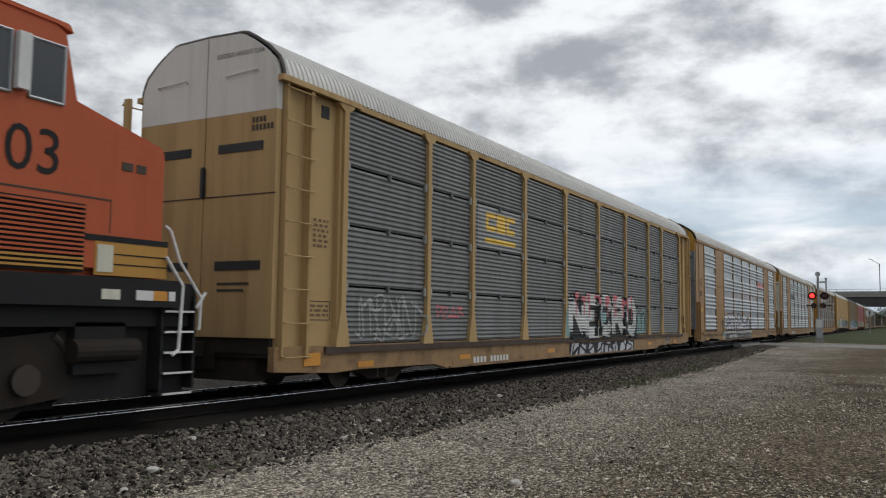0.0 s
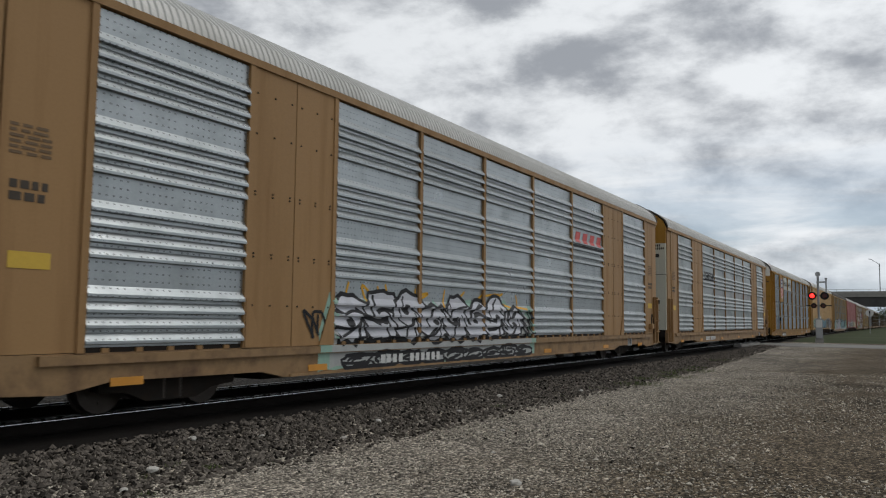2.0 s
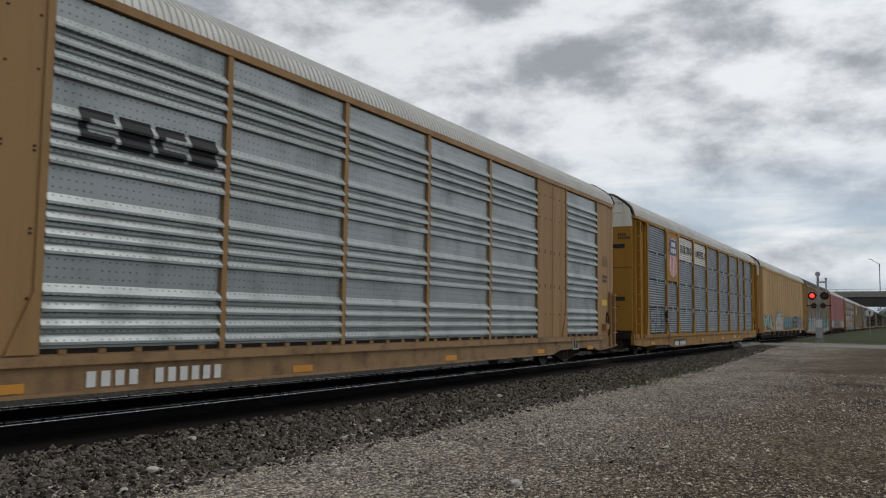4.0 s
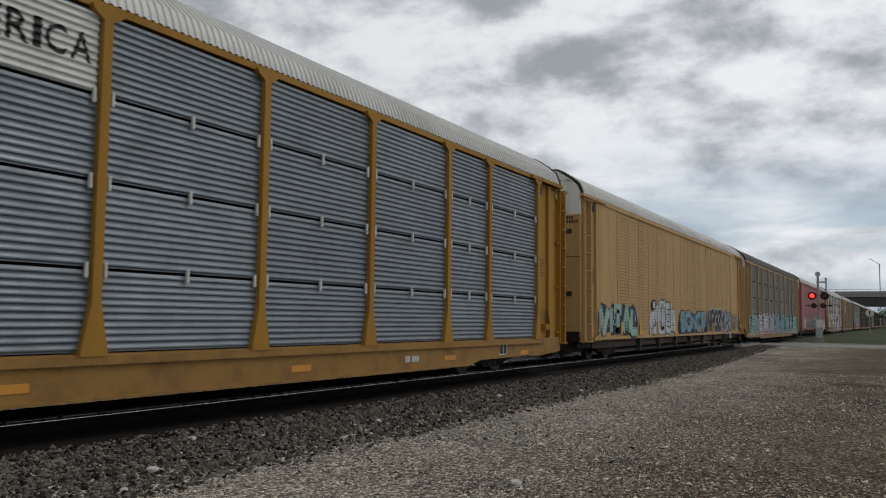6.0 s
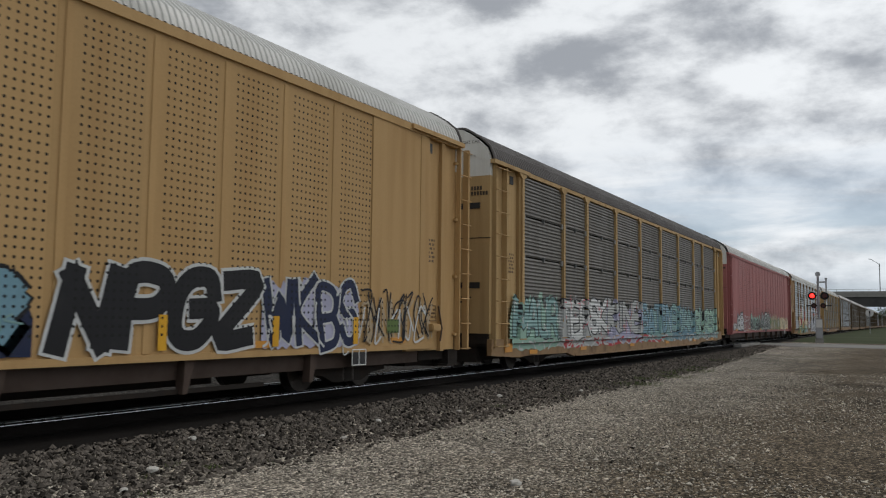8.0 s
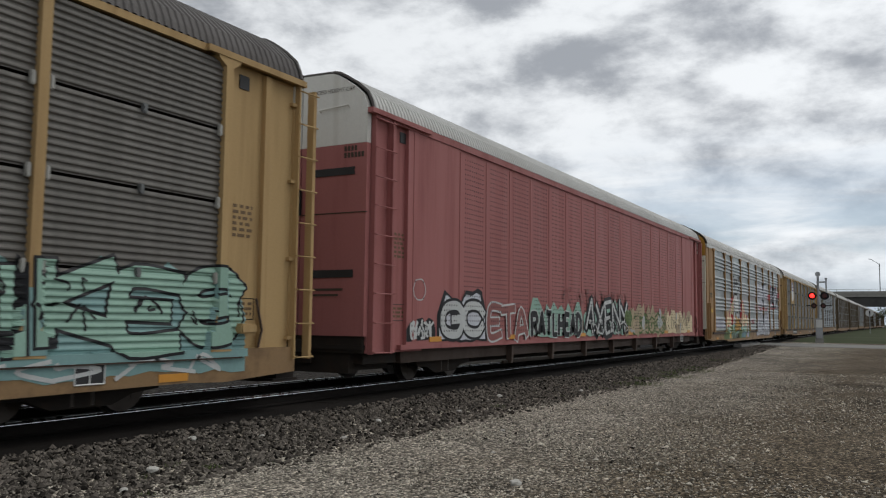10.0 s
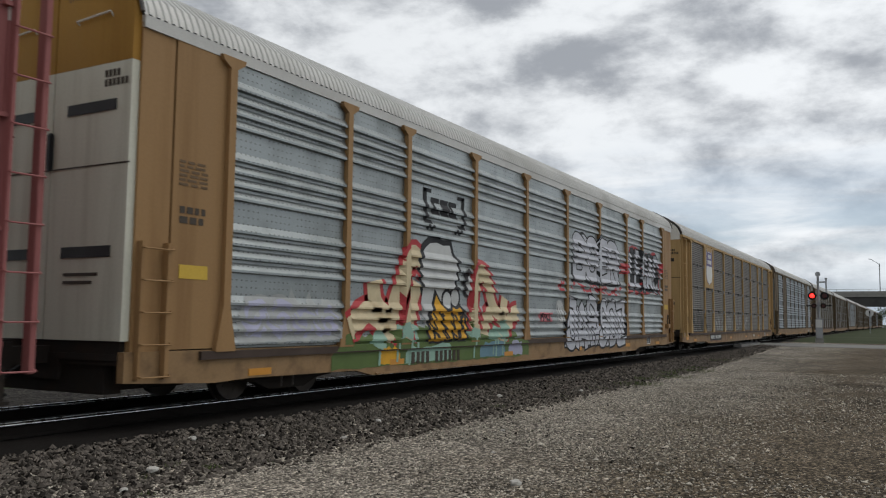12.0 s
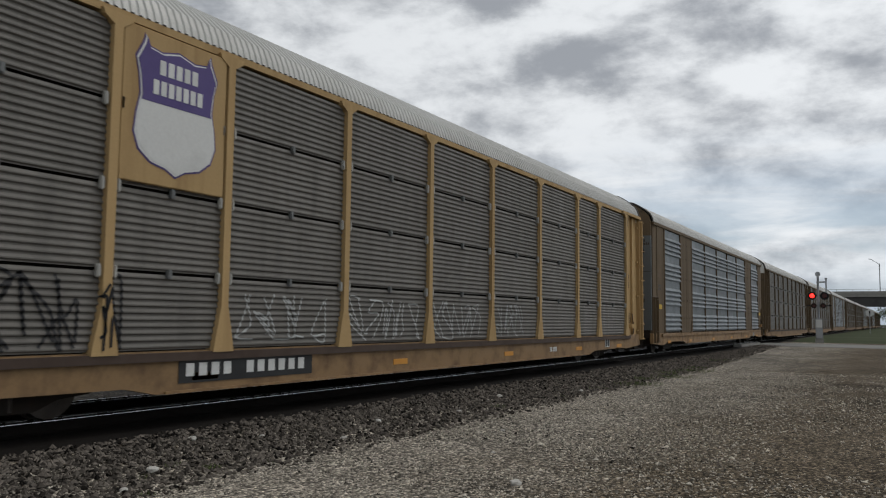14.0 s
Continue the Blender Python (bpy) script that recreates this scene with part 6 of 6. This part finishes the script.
# ---- locomotive: its short nose follows the cab towards the first rack car ----
M["orange"] = material("faded_orange_paint", (0.42, 0.098, 0.042), 0.5, streak=True, stain=0.8, stain_col=(0.26, 0.05, 0.02), stain_amt=0.35)
M["loco_yellow"] = material("yellow_band_paint", (0.44, 0.235, 0.06), 0.55, streak=True, stain=1.5, stain_amt=0.3)
M["loco_black"] = material("black_frame_paint", (0.014, 0.014, 0.015), 0.75, spec=0.2, stain=3, stain_col=(0.05, 0.04, 0.035))
M["glass"] = material("dark_cab_glass", (0.03, 0.035, 0.04), 0.08, vary=0.02, stain_amt=0.05, bump=0)
M["rail_white"] = material("white_handrail", (0.62, 0.62, 0.6), 0.5)


def build_loco():
    lo = tagged(new("locomotive"), label="orange diesel locomotive with black frame and white handrails", category="locomotive")
    nose = [(0.02, 1.68), (0.02, 3.30), (-0.03, 3.38), (-1.30, 3.70), (-1.48, 4.44), (-1.60, 4.52), (-3.7, 4.60), (-3.7, 1.68)]
    bm = slab(nose, -1.5, 1.5)
    bmesh.ops.bevel(bm, geom=[e for e in bm.edges if abs(e.verts[0].co.y - e.verts[1].co.y) < 1e-4], offset=0.10, segments=3, affect="EDGES")
    smooth(part("cab", bm, M["orange"], lo, "orange wide-nosed cab"), 30)
    part("cab_roof_lip", slab([(-1.40, 4.47), (-1.46, 4.56), (-3.7, 4.66), (-3.7, 4.60), (-1.6, 4.52)], -1.42, 1.42), M["orange"], lo)
    part("horn", rods(0.12, ((-2.1, -0.6, 4.6), (-2.1, -0.6, 4.85)), ((-2.0, -0.2, 4.6), (-2.0, -0.2, 4.8))), M["dark_steel"], lo)
    for s in (1, -1):
        at = None if s > 0 else Matrix.Scale(-1, 4, (0, 1, 0))
        for a, b in ((-1.98, -1.56), (-2.75, -2.2)):
            win = part("side_window", slab([(a, 3.58), (b, 3.58), (b, 4.24), (a, 4.24)], -1.512, -1.49), M["glass"], lo, "dark cab window in a grey frame", at=at)
            part("window_frame", rods(0.018, *[((p, -1.512, q), (r, -1.512, t)) for p, q, r, t in ((a, 3.58, b, 3.58), (a, 4.24, b, 4.24), (a, 3.58, a, 4.24), (b, 3.58, b, 4.24))], sides=6), M["steel_grey"], win)
        part("mirror_panel", boxes((-2.17, -2.03, -1.60, -1.52, 3.62, 4.24)), M["inkwhite"], lo, at=at)
        part("nose_band", boxes((-1.05, 0.03, -1.506, -1.49, 1.70, 2.10)), M["loco_yellow"], lo, "yellow band low on the nose", at=at)
        part("band_line", boxes((-1.4, 0.032, -1.511, -1.50, 2.10, 2.17), (-0.78, 0.03, -1.511, -1.50, 1.95, 1.965), (-0.78, 0.03, -1.511, -1.50, 1.83, 1.845)), M["loco_black"], lo, at=at)
        part("service_plate", boxes((-1.02, -0.80, -1.515, -1.505, 1.74, 2.06)), M["pale"], lo, at=at)
        part("grille_back", boxes((-3.6, -1.20, -1.508, -1.49, 1.72, 2.50)), M["loco_black"], lo, at=at)
        for i in range(14):
            z = 1.75 + i * 0.054
            part("grille_slat", boxes((-3.6, -1.22, -1.535, -1.50, z, z + 0.026)), M["loco_yellow"] if i < 3 else M["orange"], lo, at=at)
        part("door_line", boxes((-3.6, -0.85, -1.506, -1.50, 2.58, 2.60), (-0.86, -0.85, -1.506, -1.50, 2.2, 2.6)), M["ink"], lo, at=at)
        part("builder_plate", boxes((-0.72, -0.56, -1.51, -1.50, 2.98, 3.08), (-0.50, -0.36, -1.51, -1.50, 2.98, 3.08)), M["ink"], lo, at=at)
        part("number_board", boxes((0.0, 0.008, -1.2, -0.9, 2.8, 2.9)), M["inkwhite"], lo, at=at)
        part("deck_edge", boxes((-20.8, 0.25, -1.56, -1.40, 1.34, 1.68)), M["loco_black"], lo, at=at)
        for a, b, m in ((-0.98, -0.72, "pale"), (-0.48, -0.22, "inkwhite"), (-0.22, 0.0, "amber"), (0.03, 0.13, "inkwhite")):
            part("reflector", boxes((a, b, -1.568, -1.56, 1.42, 1.54)), M[m], lo, at=at)
        part("step_well", boxes((-0.02, 0.02, -1.5, -1.0, 0.3, 1.5), (0.52, 0.56, -1.5, -1.0, 0.3, 1.5), (0.0, 0.55, -1.1, -1.05, 0.3, 1.5)), M["loco_black"], lo, at=at)
        for z in (0.26, 0.52, 0.78, 1.04, 1.30):
            part("step", boxes((-0.02, 0.56, -1.52, -1.1, z - 0.03, z)), M["under"], lo, at=at)
            part("step_edge", boxes((0.02, 0.50, -1.535, -1.52, z - 0.022, z + 0.004)), M["rail_white"], lo, "white-painted step edge", at=at)
        part("grab_rail", rods(0.022, ((-0.02, -1.54, 1.98), (0.26, -1.56, 1.62)), ((0.26, -1.56, 1.62), (0.22, -1.56, 0.80)), ((0.22, -1.56, 0.80), (0.12, -1.56, 0.74))), M["rail_white"], lo, at=at)
        part("grab_rail", rods(0.022, ((0.16, -1.30, 2.40), (0.22, -1.34, 2.35)), ((0.22, -1.34, 2.35), (0.34, -1.40, 1.95)), ((0.34, -1.40, 1.95), (0.64, -1.50, 1.48)), ((0.64, -1.50, 1.48), (0.62, -1.50, 1.05)), ((0.56, -1.5, 1.34), (0.70, -1.52, 1.55))), M["rail_white"], lo, at=at)
        out = [(-4.9, 0.55), (-4.9, 0.25), (-3.9, 0.2), (-2.2, 0.2), (-1.2, 0.3), (-1.0, 0.75), (-1.3, 1.05), (-2.4, 0.95), (-3.6, 1.05), (-4.6, 0.95)]
        bogie = part("bogie_frame", slab(out, -1.32, -1.12), M["under"], lo, at=at)
        for ax in (-1.75, -3.55):
            part("axle_box", rods(0.17, ((ax, -1.4, 0.52), (ax, -1.1, 0.52)), sides=14), M["wheel"], bogie)
        part("damper", rods(0.05, ((-2.4, -1.36, 0.4), (-2.1, -1.36, 0.95)), ((-0.95, -1.3, 0.6), (-1.4, -1.3, 1.0))), M["wheel"], bogie)
        part("bogie_frame", slab([(x - 13.6, z) for x, z in out], -1.32, -1.12), M["under"], lo, at=at)
        posts = []
        for i in range(9):
            x = -4.4 - 1.9 * i
            posts += [((x, -1.48, 1.68), (x, -1.48, 2.68)), ((x, -1.48, 2.68), (x - 1.9, -1.48, 2.68))]
        part("walkway_rail", rods(0.02, *posts, sides=6), M["rail_white"], lo, at=at)
    stencil("road_number", "03", -1.88, 2.99, 0.72, M["loco_black"], lo, -1.506, "black painted numerals", bold=0.0)
    part("nose_grab", rods(0.014, ((-0.95, -0.9, 3.62), (-0.9, -0.9, 3.72)), ((-0.9, -0.9, 3.72), (-0.35, -0.9, 3.56)), ((-0.35, -0.9, 3.56), (-0.35, -0.9, 3.46)), sides=6), M["loco_black"], lo)
    part("anticlimber", boxes((0.0, 0.6, -1.45, 1.45, 1.30, 1.66), (0.56, 0.75, -1.0, 1.0, 1.36, 1.60)), M["loco_black"], lo)
    part("under_tray", boxes((-1.3, -0.05, -1.30, 1.30, 0.24, 1.12), (-5.2, -1.2, -1.10, 1.10, 0.16, 1.15), (-1.2, -0.5, -1.42, -1.28, 0.55, 1.15)), M["loco_black"], lo)
    part("air_tank", rods(0.14, ((-1.25, -1.42, 0.82), (-0.35, -1.42, 0.82)), sides=14), M["under"], lo)
    part("pilot", boxes((0.1, 0.5, -1.35, 1.35, 0.25, 1.3)), M["loco_black"], lo)
    part("coupler", boxes((0.5, 1.2, -0.13, 0.13, 0.68, 0.94), (1.1, 1.45, -0.22, 0.22, 0.60, 1.0)), M["under"], lo)
    part("signal_box", soft_box(0.05, 0.38, -0.9, -0.5, 1.66, 2.4, 0.03), M["ochre"], lo)
    part("hood", soft_box(-20.2, -3.7, -0.95, 0.95, 1.68, 4.45, 0.08), M["orange"], lo)
    part("radiator", soft_box(-20.4, -16.6, -1.45, 1.45, 3.5, 4.65, 0.06), M["loco_black"], lo)
    part("frame", boxes((-20.8, 0.5, -1.42, 1.42, 1.10, 1.66), (-12.6, -6.2, -1.4, 1.4, 0.35, 1.1)), M["loco_black"], lo)
    for x in (-1.75, -3.55, -15.35, -17.15, -18.6, -5.0):
        w = part("wheelset", rods(0.52, ((x - x, -0.82, 0), (0, -0.69, 0)), ((0, 0.69, 0), (0, 0.82, 0)), sides=24), M["wheel"], lo, at=pose(x, 0, 0.52))
    return lo


LOCO = build_loco()
LOCO_X = FIRST - 15.68


# ---- road crossing, signal, bridge and what lies beyond ----
def build_beyond():
    road = bmesh.new()
    ys = list(np.arange(-80, 8.2, 1.0))
    rows = []
    for y in ys:
        rows.append([road.verts.new((x + (y - 4) * 0.10, y, lift(54, min(y, 7.0)) + dz)) for x, dz in ((50.4, -0.12), (50.6, 0.02), (57.6, 0.03), (57.8, -0.12))])
    for a, b in zip(rows, rows[1:]):
        for k in range(3):
            road.faces.new((a[k], a[k + 1], b[k + 1], b[k]))
    bmesh.ops.recalc_face_normals(road, faces=road.faces[:])
    tagged(part("road", road, M["road"]), label="pale worn asphalt road crossing the track", category="road", kind="structure")
    for y0, y1 in ((8.35, 8.80), (9.15, 10.25), (10.6, 11.4)):
        part("crossing_panel", soft_box(50.5, 57.7, y0 - TRACK_Y, y1 - TRACK_Y, -0.2, -0.01, 0.02), M["concrete"], bpy.data.objects["track"], "concrete crossing panel beside the rail")

    # flashing signal beside the crossing
    sx, sy = 61.4, 5.12
    s = tagged(new("crossing_signal"), label="silver crossing signal mast with red flashing lamps", category="crossing signal")
    g = RAIL + 0.13
    # the crossarm lies square to the line of sight
    s.matrix_basis = pose(sx, sy, g, 0, 0, math.degrees(math.atan2(sy, sx)) - 90)
    part("base", soft_box(-0.26, 0.26, -0.26, 0.26, -0.3, 0.12, 0.03), M["concrete"], s)
    part("mast", rods(0.075, ((0, 0, 0.05), (0, 0, 4.3)), sides=12), M["steel_grey"], s)
    cabinet = part("control_box", soft_box(-0.22, 0.22, -0.40, -0.08, 0.12, 1.45, 0.04), M["steel_grey"], s, "grey control box strapped to the mast")
    part("box_panel", soft_box(-0.19, 0.19, -0.43, -0.39, 0.85, 1.38, 0.02), M["inkwhite"], cabinet)
    part("crossarm", rods(0.035, ((-0.62, 0, 3.0), (0.62, 0, 3.0)), ((-0.75, 0.0, 2.32), (0.8, 0.0, 2.32))), M["loco_black"], s)
    for x in (-0.385, 0.385):
        lamp = part("lamp_disc", rods(0.27, ((x, -0.02, 2.98), (x, 0.02, 2.98)), sides=24), M["loco_black"], s, "black lamp backing disc")
        part("lens", rods(0.15, ((x, -0.10, 2.98), (x, -0.05, 2.98)), sides=18), M["dark_red"], lamp)
        hood = bmesh.new()
        for i in range(10):
            a0, a1 = math.pi * i / 10, math.pi * (i + 1) / 10
            rod(hood, (x + 0.17 * math.cos(a0), -0.15, 2.98 + 0.17 * math.sin(a0)), (x + 0.17 * math.cos(a1), -0.15, 2.98 + 0.17 * math.sin(a1)), 0.015, 4)
        part("hood", hood, M["loco_black"], lamp)
        part("side_lamp", rods(0.17, ((x * 0.75, -0.22, 2.30), (x * 0.75, 0.1, 2.34)), sides=16), M["under"], s)
        part("side_lens", rods(0.10, ((x * 0.75, -0.25, 2.30), (x * 0.75, -0.22, 2.30)), sides=12), M["dark_red"], s)
    part("bell", rods(0.17, ((0, -0.1, 4.45), (0, 0.1, 4.45)), sides=16), M["steel_grey"], s)
    part("bell_stem", rods(0.05, ((0, 0, 4.2), (0, 0, 4.4)), ((-0.1, 0, 3.92), (0.5, 0, 3.92)), ((0.5, 0, 3.2), (0.5, 0, 4.15))), M["steel_grey"], s)
    part("finial", rods(0.09, ((0.5, -0.05, 4.12), (0.5, 0.05, 4.12)), sides=12), M["steel_grey"], s)
    lit = part("lit_lens", oval_ball(0.15), M["lit_red"], s, "lit red lamp")
    lit.matrix_basis = pose(-0.385, -0.13, 2.98)

    # round plate sign farther along
    sg = tagged(new("round_sign"), label="round white sign with a dark bar on a thin post", category="sign")
    sg.matrix_basis = pose(119, 4.0, lift(119, 4.0), 0, 0, 90 - 180 + 2)
    part("post", rods(0.05, ((0, 0, 0), (0, 0, 2.5))), M["steel_grey"], sg)
    part("plate", rods(0.46, ((0, -0.02, 2.55), (0, 0.02, 2.55)), sides=32), M["inkwhite"], sg)
    part("bar", boxes((-0.08, 0.08, -0.035, -0.02, 2.25, 2.85), (-0.08, 0.08, 0.02, 0.035, 2.25, 2.85)), M["loco_black"], sg)

    # overpass
    b = tagged(new("overpass"), label="dark concrete road bridge over the track", category="bridge")
    b.matrix_basis = pose(255, 0, RAIL, 0, 0, -4)
    part("deck", boxes((-5.5, 5.5, -220, 190, 8.6, 9.4)), M["concrete"], b)
    for x in (-4.6, -1.6, 1.6, 4.6):
        part("girder", boxes((x - 0.4, x + 0.4, -220, 190, 6.1, 8.6)), M["bridge_dark"], b)
    part("parapet", boxes((-5.6, -5.3, -220, 190, 9.4, 10.1)), M["concrete"], b)
    part("parapet", boxes((5.3, 5.6, -220, 190, 9.4, 10.1)), M["concrete"], b)
    post = mesh_of(boxes((-5.5, -5.4, -0.06, 0.06, 10.1, 10.7)), M["steel_grey"], "rail_post")
    for i in range(40):
        part("rail_post", post, None, b, at=pose(0, -60 + i * 4, 0))
    part("guard_rail", rods(0.05, ((-5.45, -220, 10.65), (-5.45, 190, 10.65)), sides=6), M["steel_grey"], b)
    for y in (-2.0, -34, 34):
        part("pier", boxes((-4.5, 4.5, y - 2.2, y + 2.2, -1.0, 6.1)), M["concrete"], b)
    lampost = tagged(new("street_lamp"), label="tall grey street lamp on the bridge", category="street lamp")
    lampost.matrix_basis = pose(255, 5.8, RAIL + 9.4)
    part("pole", rods(0.13, ((0, 0, 0), (0, 0, 8.4))), M["steel_grey"], lampost)
    part("arm", rods(0.07, ((0, 0, 8.2), (0, 1.8, 9.5)), ((0, 1.8, 9.5), (0, 2.2, 9.7))), M["steel_grey"], lampost)
    part("lamp_head", soft_box(-0.15, 0.15, 1.9, 2.7, 9.6, 9.75, 0.04), M["steel_grey"], lampost)


def oval_ball(r):
    bm = bmesh.new()
    bmesh.ops.create_uvsphere(bm, u_segments=16, v_segments=8, radius=r)
    for v in bm.verts:
        v.co.y *= 0.35
    return bm


M["road"] = material("pale_worn_asphalt", (0.23, 0.225, 0.21), 0.9, spec=0.05, vary=0.2, stain=0.4, stain_col=(0.15, 0.145, 0.14), stain_amt=0.6)
M["dark_red"] = material("unlit_red_lens", (0.06, 0.008, 0.006), 0.3)
M["lit_red"] = material("lit_red_lens", (1.0, 0.02, 0.015), 0.3, emit=4.0, vary=0.0, stain_amt=0.0, bump=0)
# the shade under the bridge deck is put into this dark girder colour
M["bridge_dark"] = material("shaded_girder", (0.05, 0.048, 0.046), 0.8, stain=0.4)
build_beyond()


def tree(x, y, h, seed):
    rng = random.Random(seed)
    t = tagged(new("tree"), label="distant dark green leafy tree beyond the bridge", category="tree", group="trees beyond the bridge")
    t.matrix_basis = pose(x, y, 0)
    bm = bmesh.new()
    rod(bm, (0, 0, -0.2), (0.1, 0, h * 0.5), 0.22, 8)
    tips = []
    for i in range(7):
        a = rng.random() * 6.28
        tip = (math.cos(a) * h * 0.25, math.sin(a) * h * 0.25, h * rng.uniform(0.55, 0.85))
        rod(bm, (0.05, 0, h * rng.uniform(0.25, 0.48)), tip, 0.07, 6)
        tips.append(tip)
    part("trunk", bm, M["sleeper"], t)
    verts, faces = [], []
    for _ in range(1400):
        tx, ty, tz = rng.choice(tips)
        r = h * 0.17
        c = Vector((tx + rng.gauss(0, r), ty + rng.gauss(0, r), max(tz + rng.gauss(0, r * 0.8), h * 0.15)))
        n = len(verts)
        for _ in range(3):
            verts.append(c + Vector((rng.uniform(-1, 1), rng.uniform(-1, 1), rng.uniform(-1, 1))) * 0.3)
        faces.append((n, n + 1, n + 2))
    me = bpy.data.meshes.new("crown")
    me.from_pydata([tuple(v) for v in verts], [], faces)
    me.materials.append(M["leaf"])
    part("crown", me, None, t)


M["leaf"] = material("dark_leaves", (0.045, 0.065, 0.025), 0.8, vary=0.2, island=True, bump=0)
for i, (x, y, h) in enumerate([(300, -1, 6), (306, 5, 7), (315, -7, 8), (330, 2, 7), (325, 22, 8), (345, 26, 9), (298, -8, 5)]):
    tree(x, y, h, i)


def motions():
    """The train runs past at a steady speed; its wheels turn with it."""
    # how far the train is ahead of an even run, time by time
    lead = ((0.0, 0.002), (0.5, 0.003), (1.0, -0.066), (1.5, -0.095), (2.0, -0.207), (2.5, -0.236), (3.0, -0.325), (4.3, -0.22), (5.5, -0.117), (6.0, -0.186), (6.5, 0.348),
            (7.0, 0.39), (7.5, 0.43), (8.0, 0.471), (9.3, 0.47), (10.5, 0.45), (11.0, 0.385), (11.5, 0.311), (12.0, 0.207), (12.5, 0.284), (13.0, 0.27), (13.5, 0.291), (14.0, -0.311))
    for i, car in CARS.items():
        x0 = FIRST + (i - 1) * PITCH + OFFSETS.get(i, -0.3)
        walk(car, [(t, pose(x0 - SPEED * t - d, TRACK_Y, RAIL)) for t, d in lead])
    walk(LOCO, [(t, pose(LOCO_X - SPEED * t - d, TRACK_Y, RAIL)) for t, d in lead])
    # the two lamps of the crossing signal light in turn
    lit = next(o for o in bpy.data.objects if o.name == "lit_lens")
    left, right = pose(-0.385, -0.13, 2.98), pose(0.385, -0.13, 2.98)
    rows, k = [(0.0, left)], 0
    for i in range(15):
        mid = -0.075 + 0.995 * i
        for t, a, b in ((mid - 0.22, right, left), (mid + 0.22, left, right)):
            if 0.0 < t < 13.9:
                rows += [(t, a), (t + 1 / FPS, b)]
    rows.append((14.0, rows[-1][1]))
    walk(lit, rows)
    # wheels of the cars that pass close by
    step = 2 / 3 / FPS
    for car, wheel, dx in WHEELSETS:
        if car not in [CARS[i] for i in range(1, 10)]:
            continue
        walk(wheel, [(f / FPS, pose(dx, 0, 0.36, 0, -math.degrees(SPEED * f / FPS / 0.36), 0)) for f in range(0, 14 * FPS + 1)])


motions()
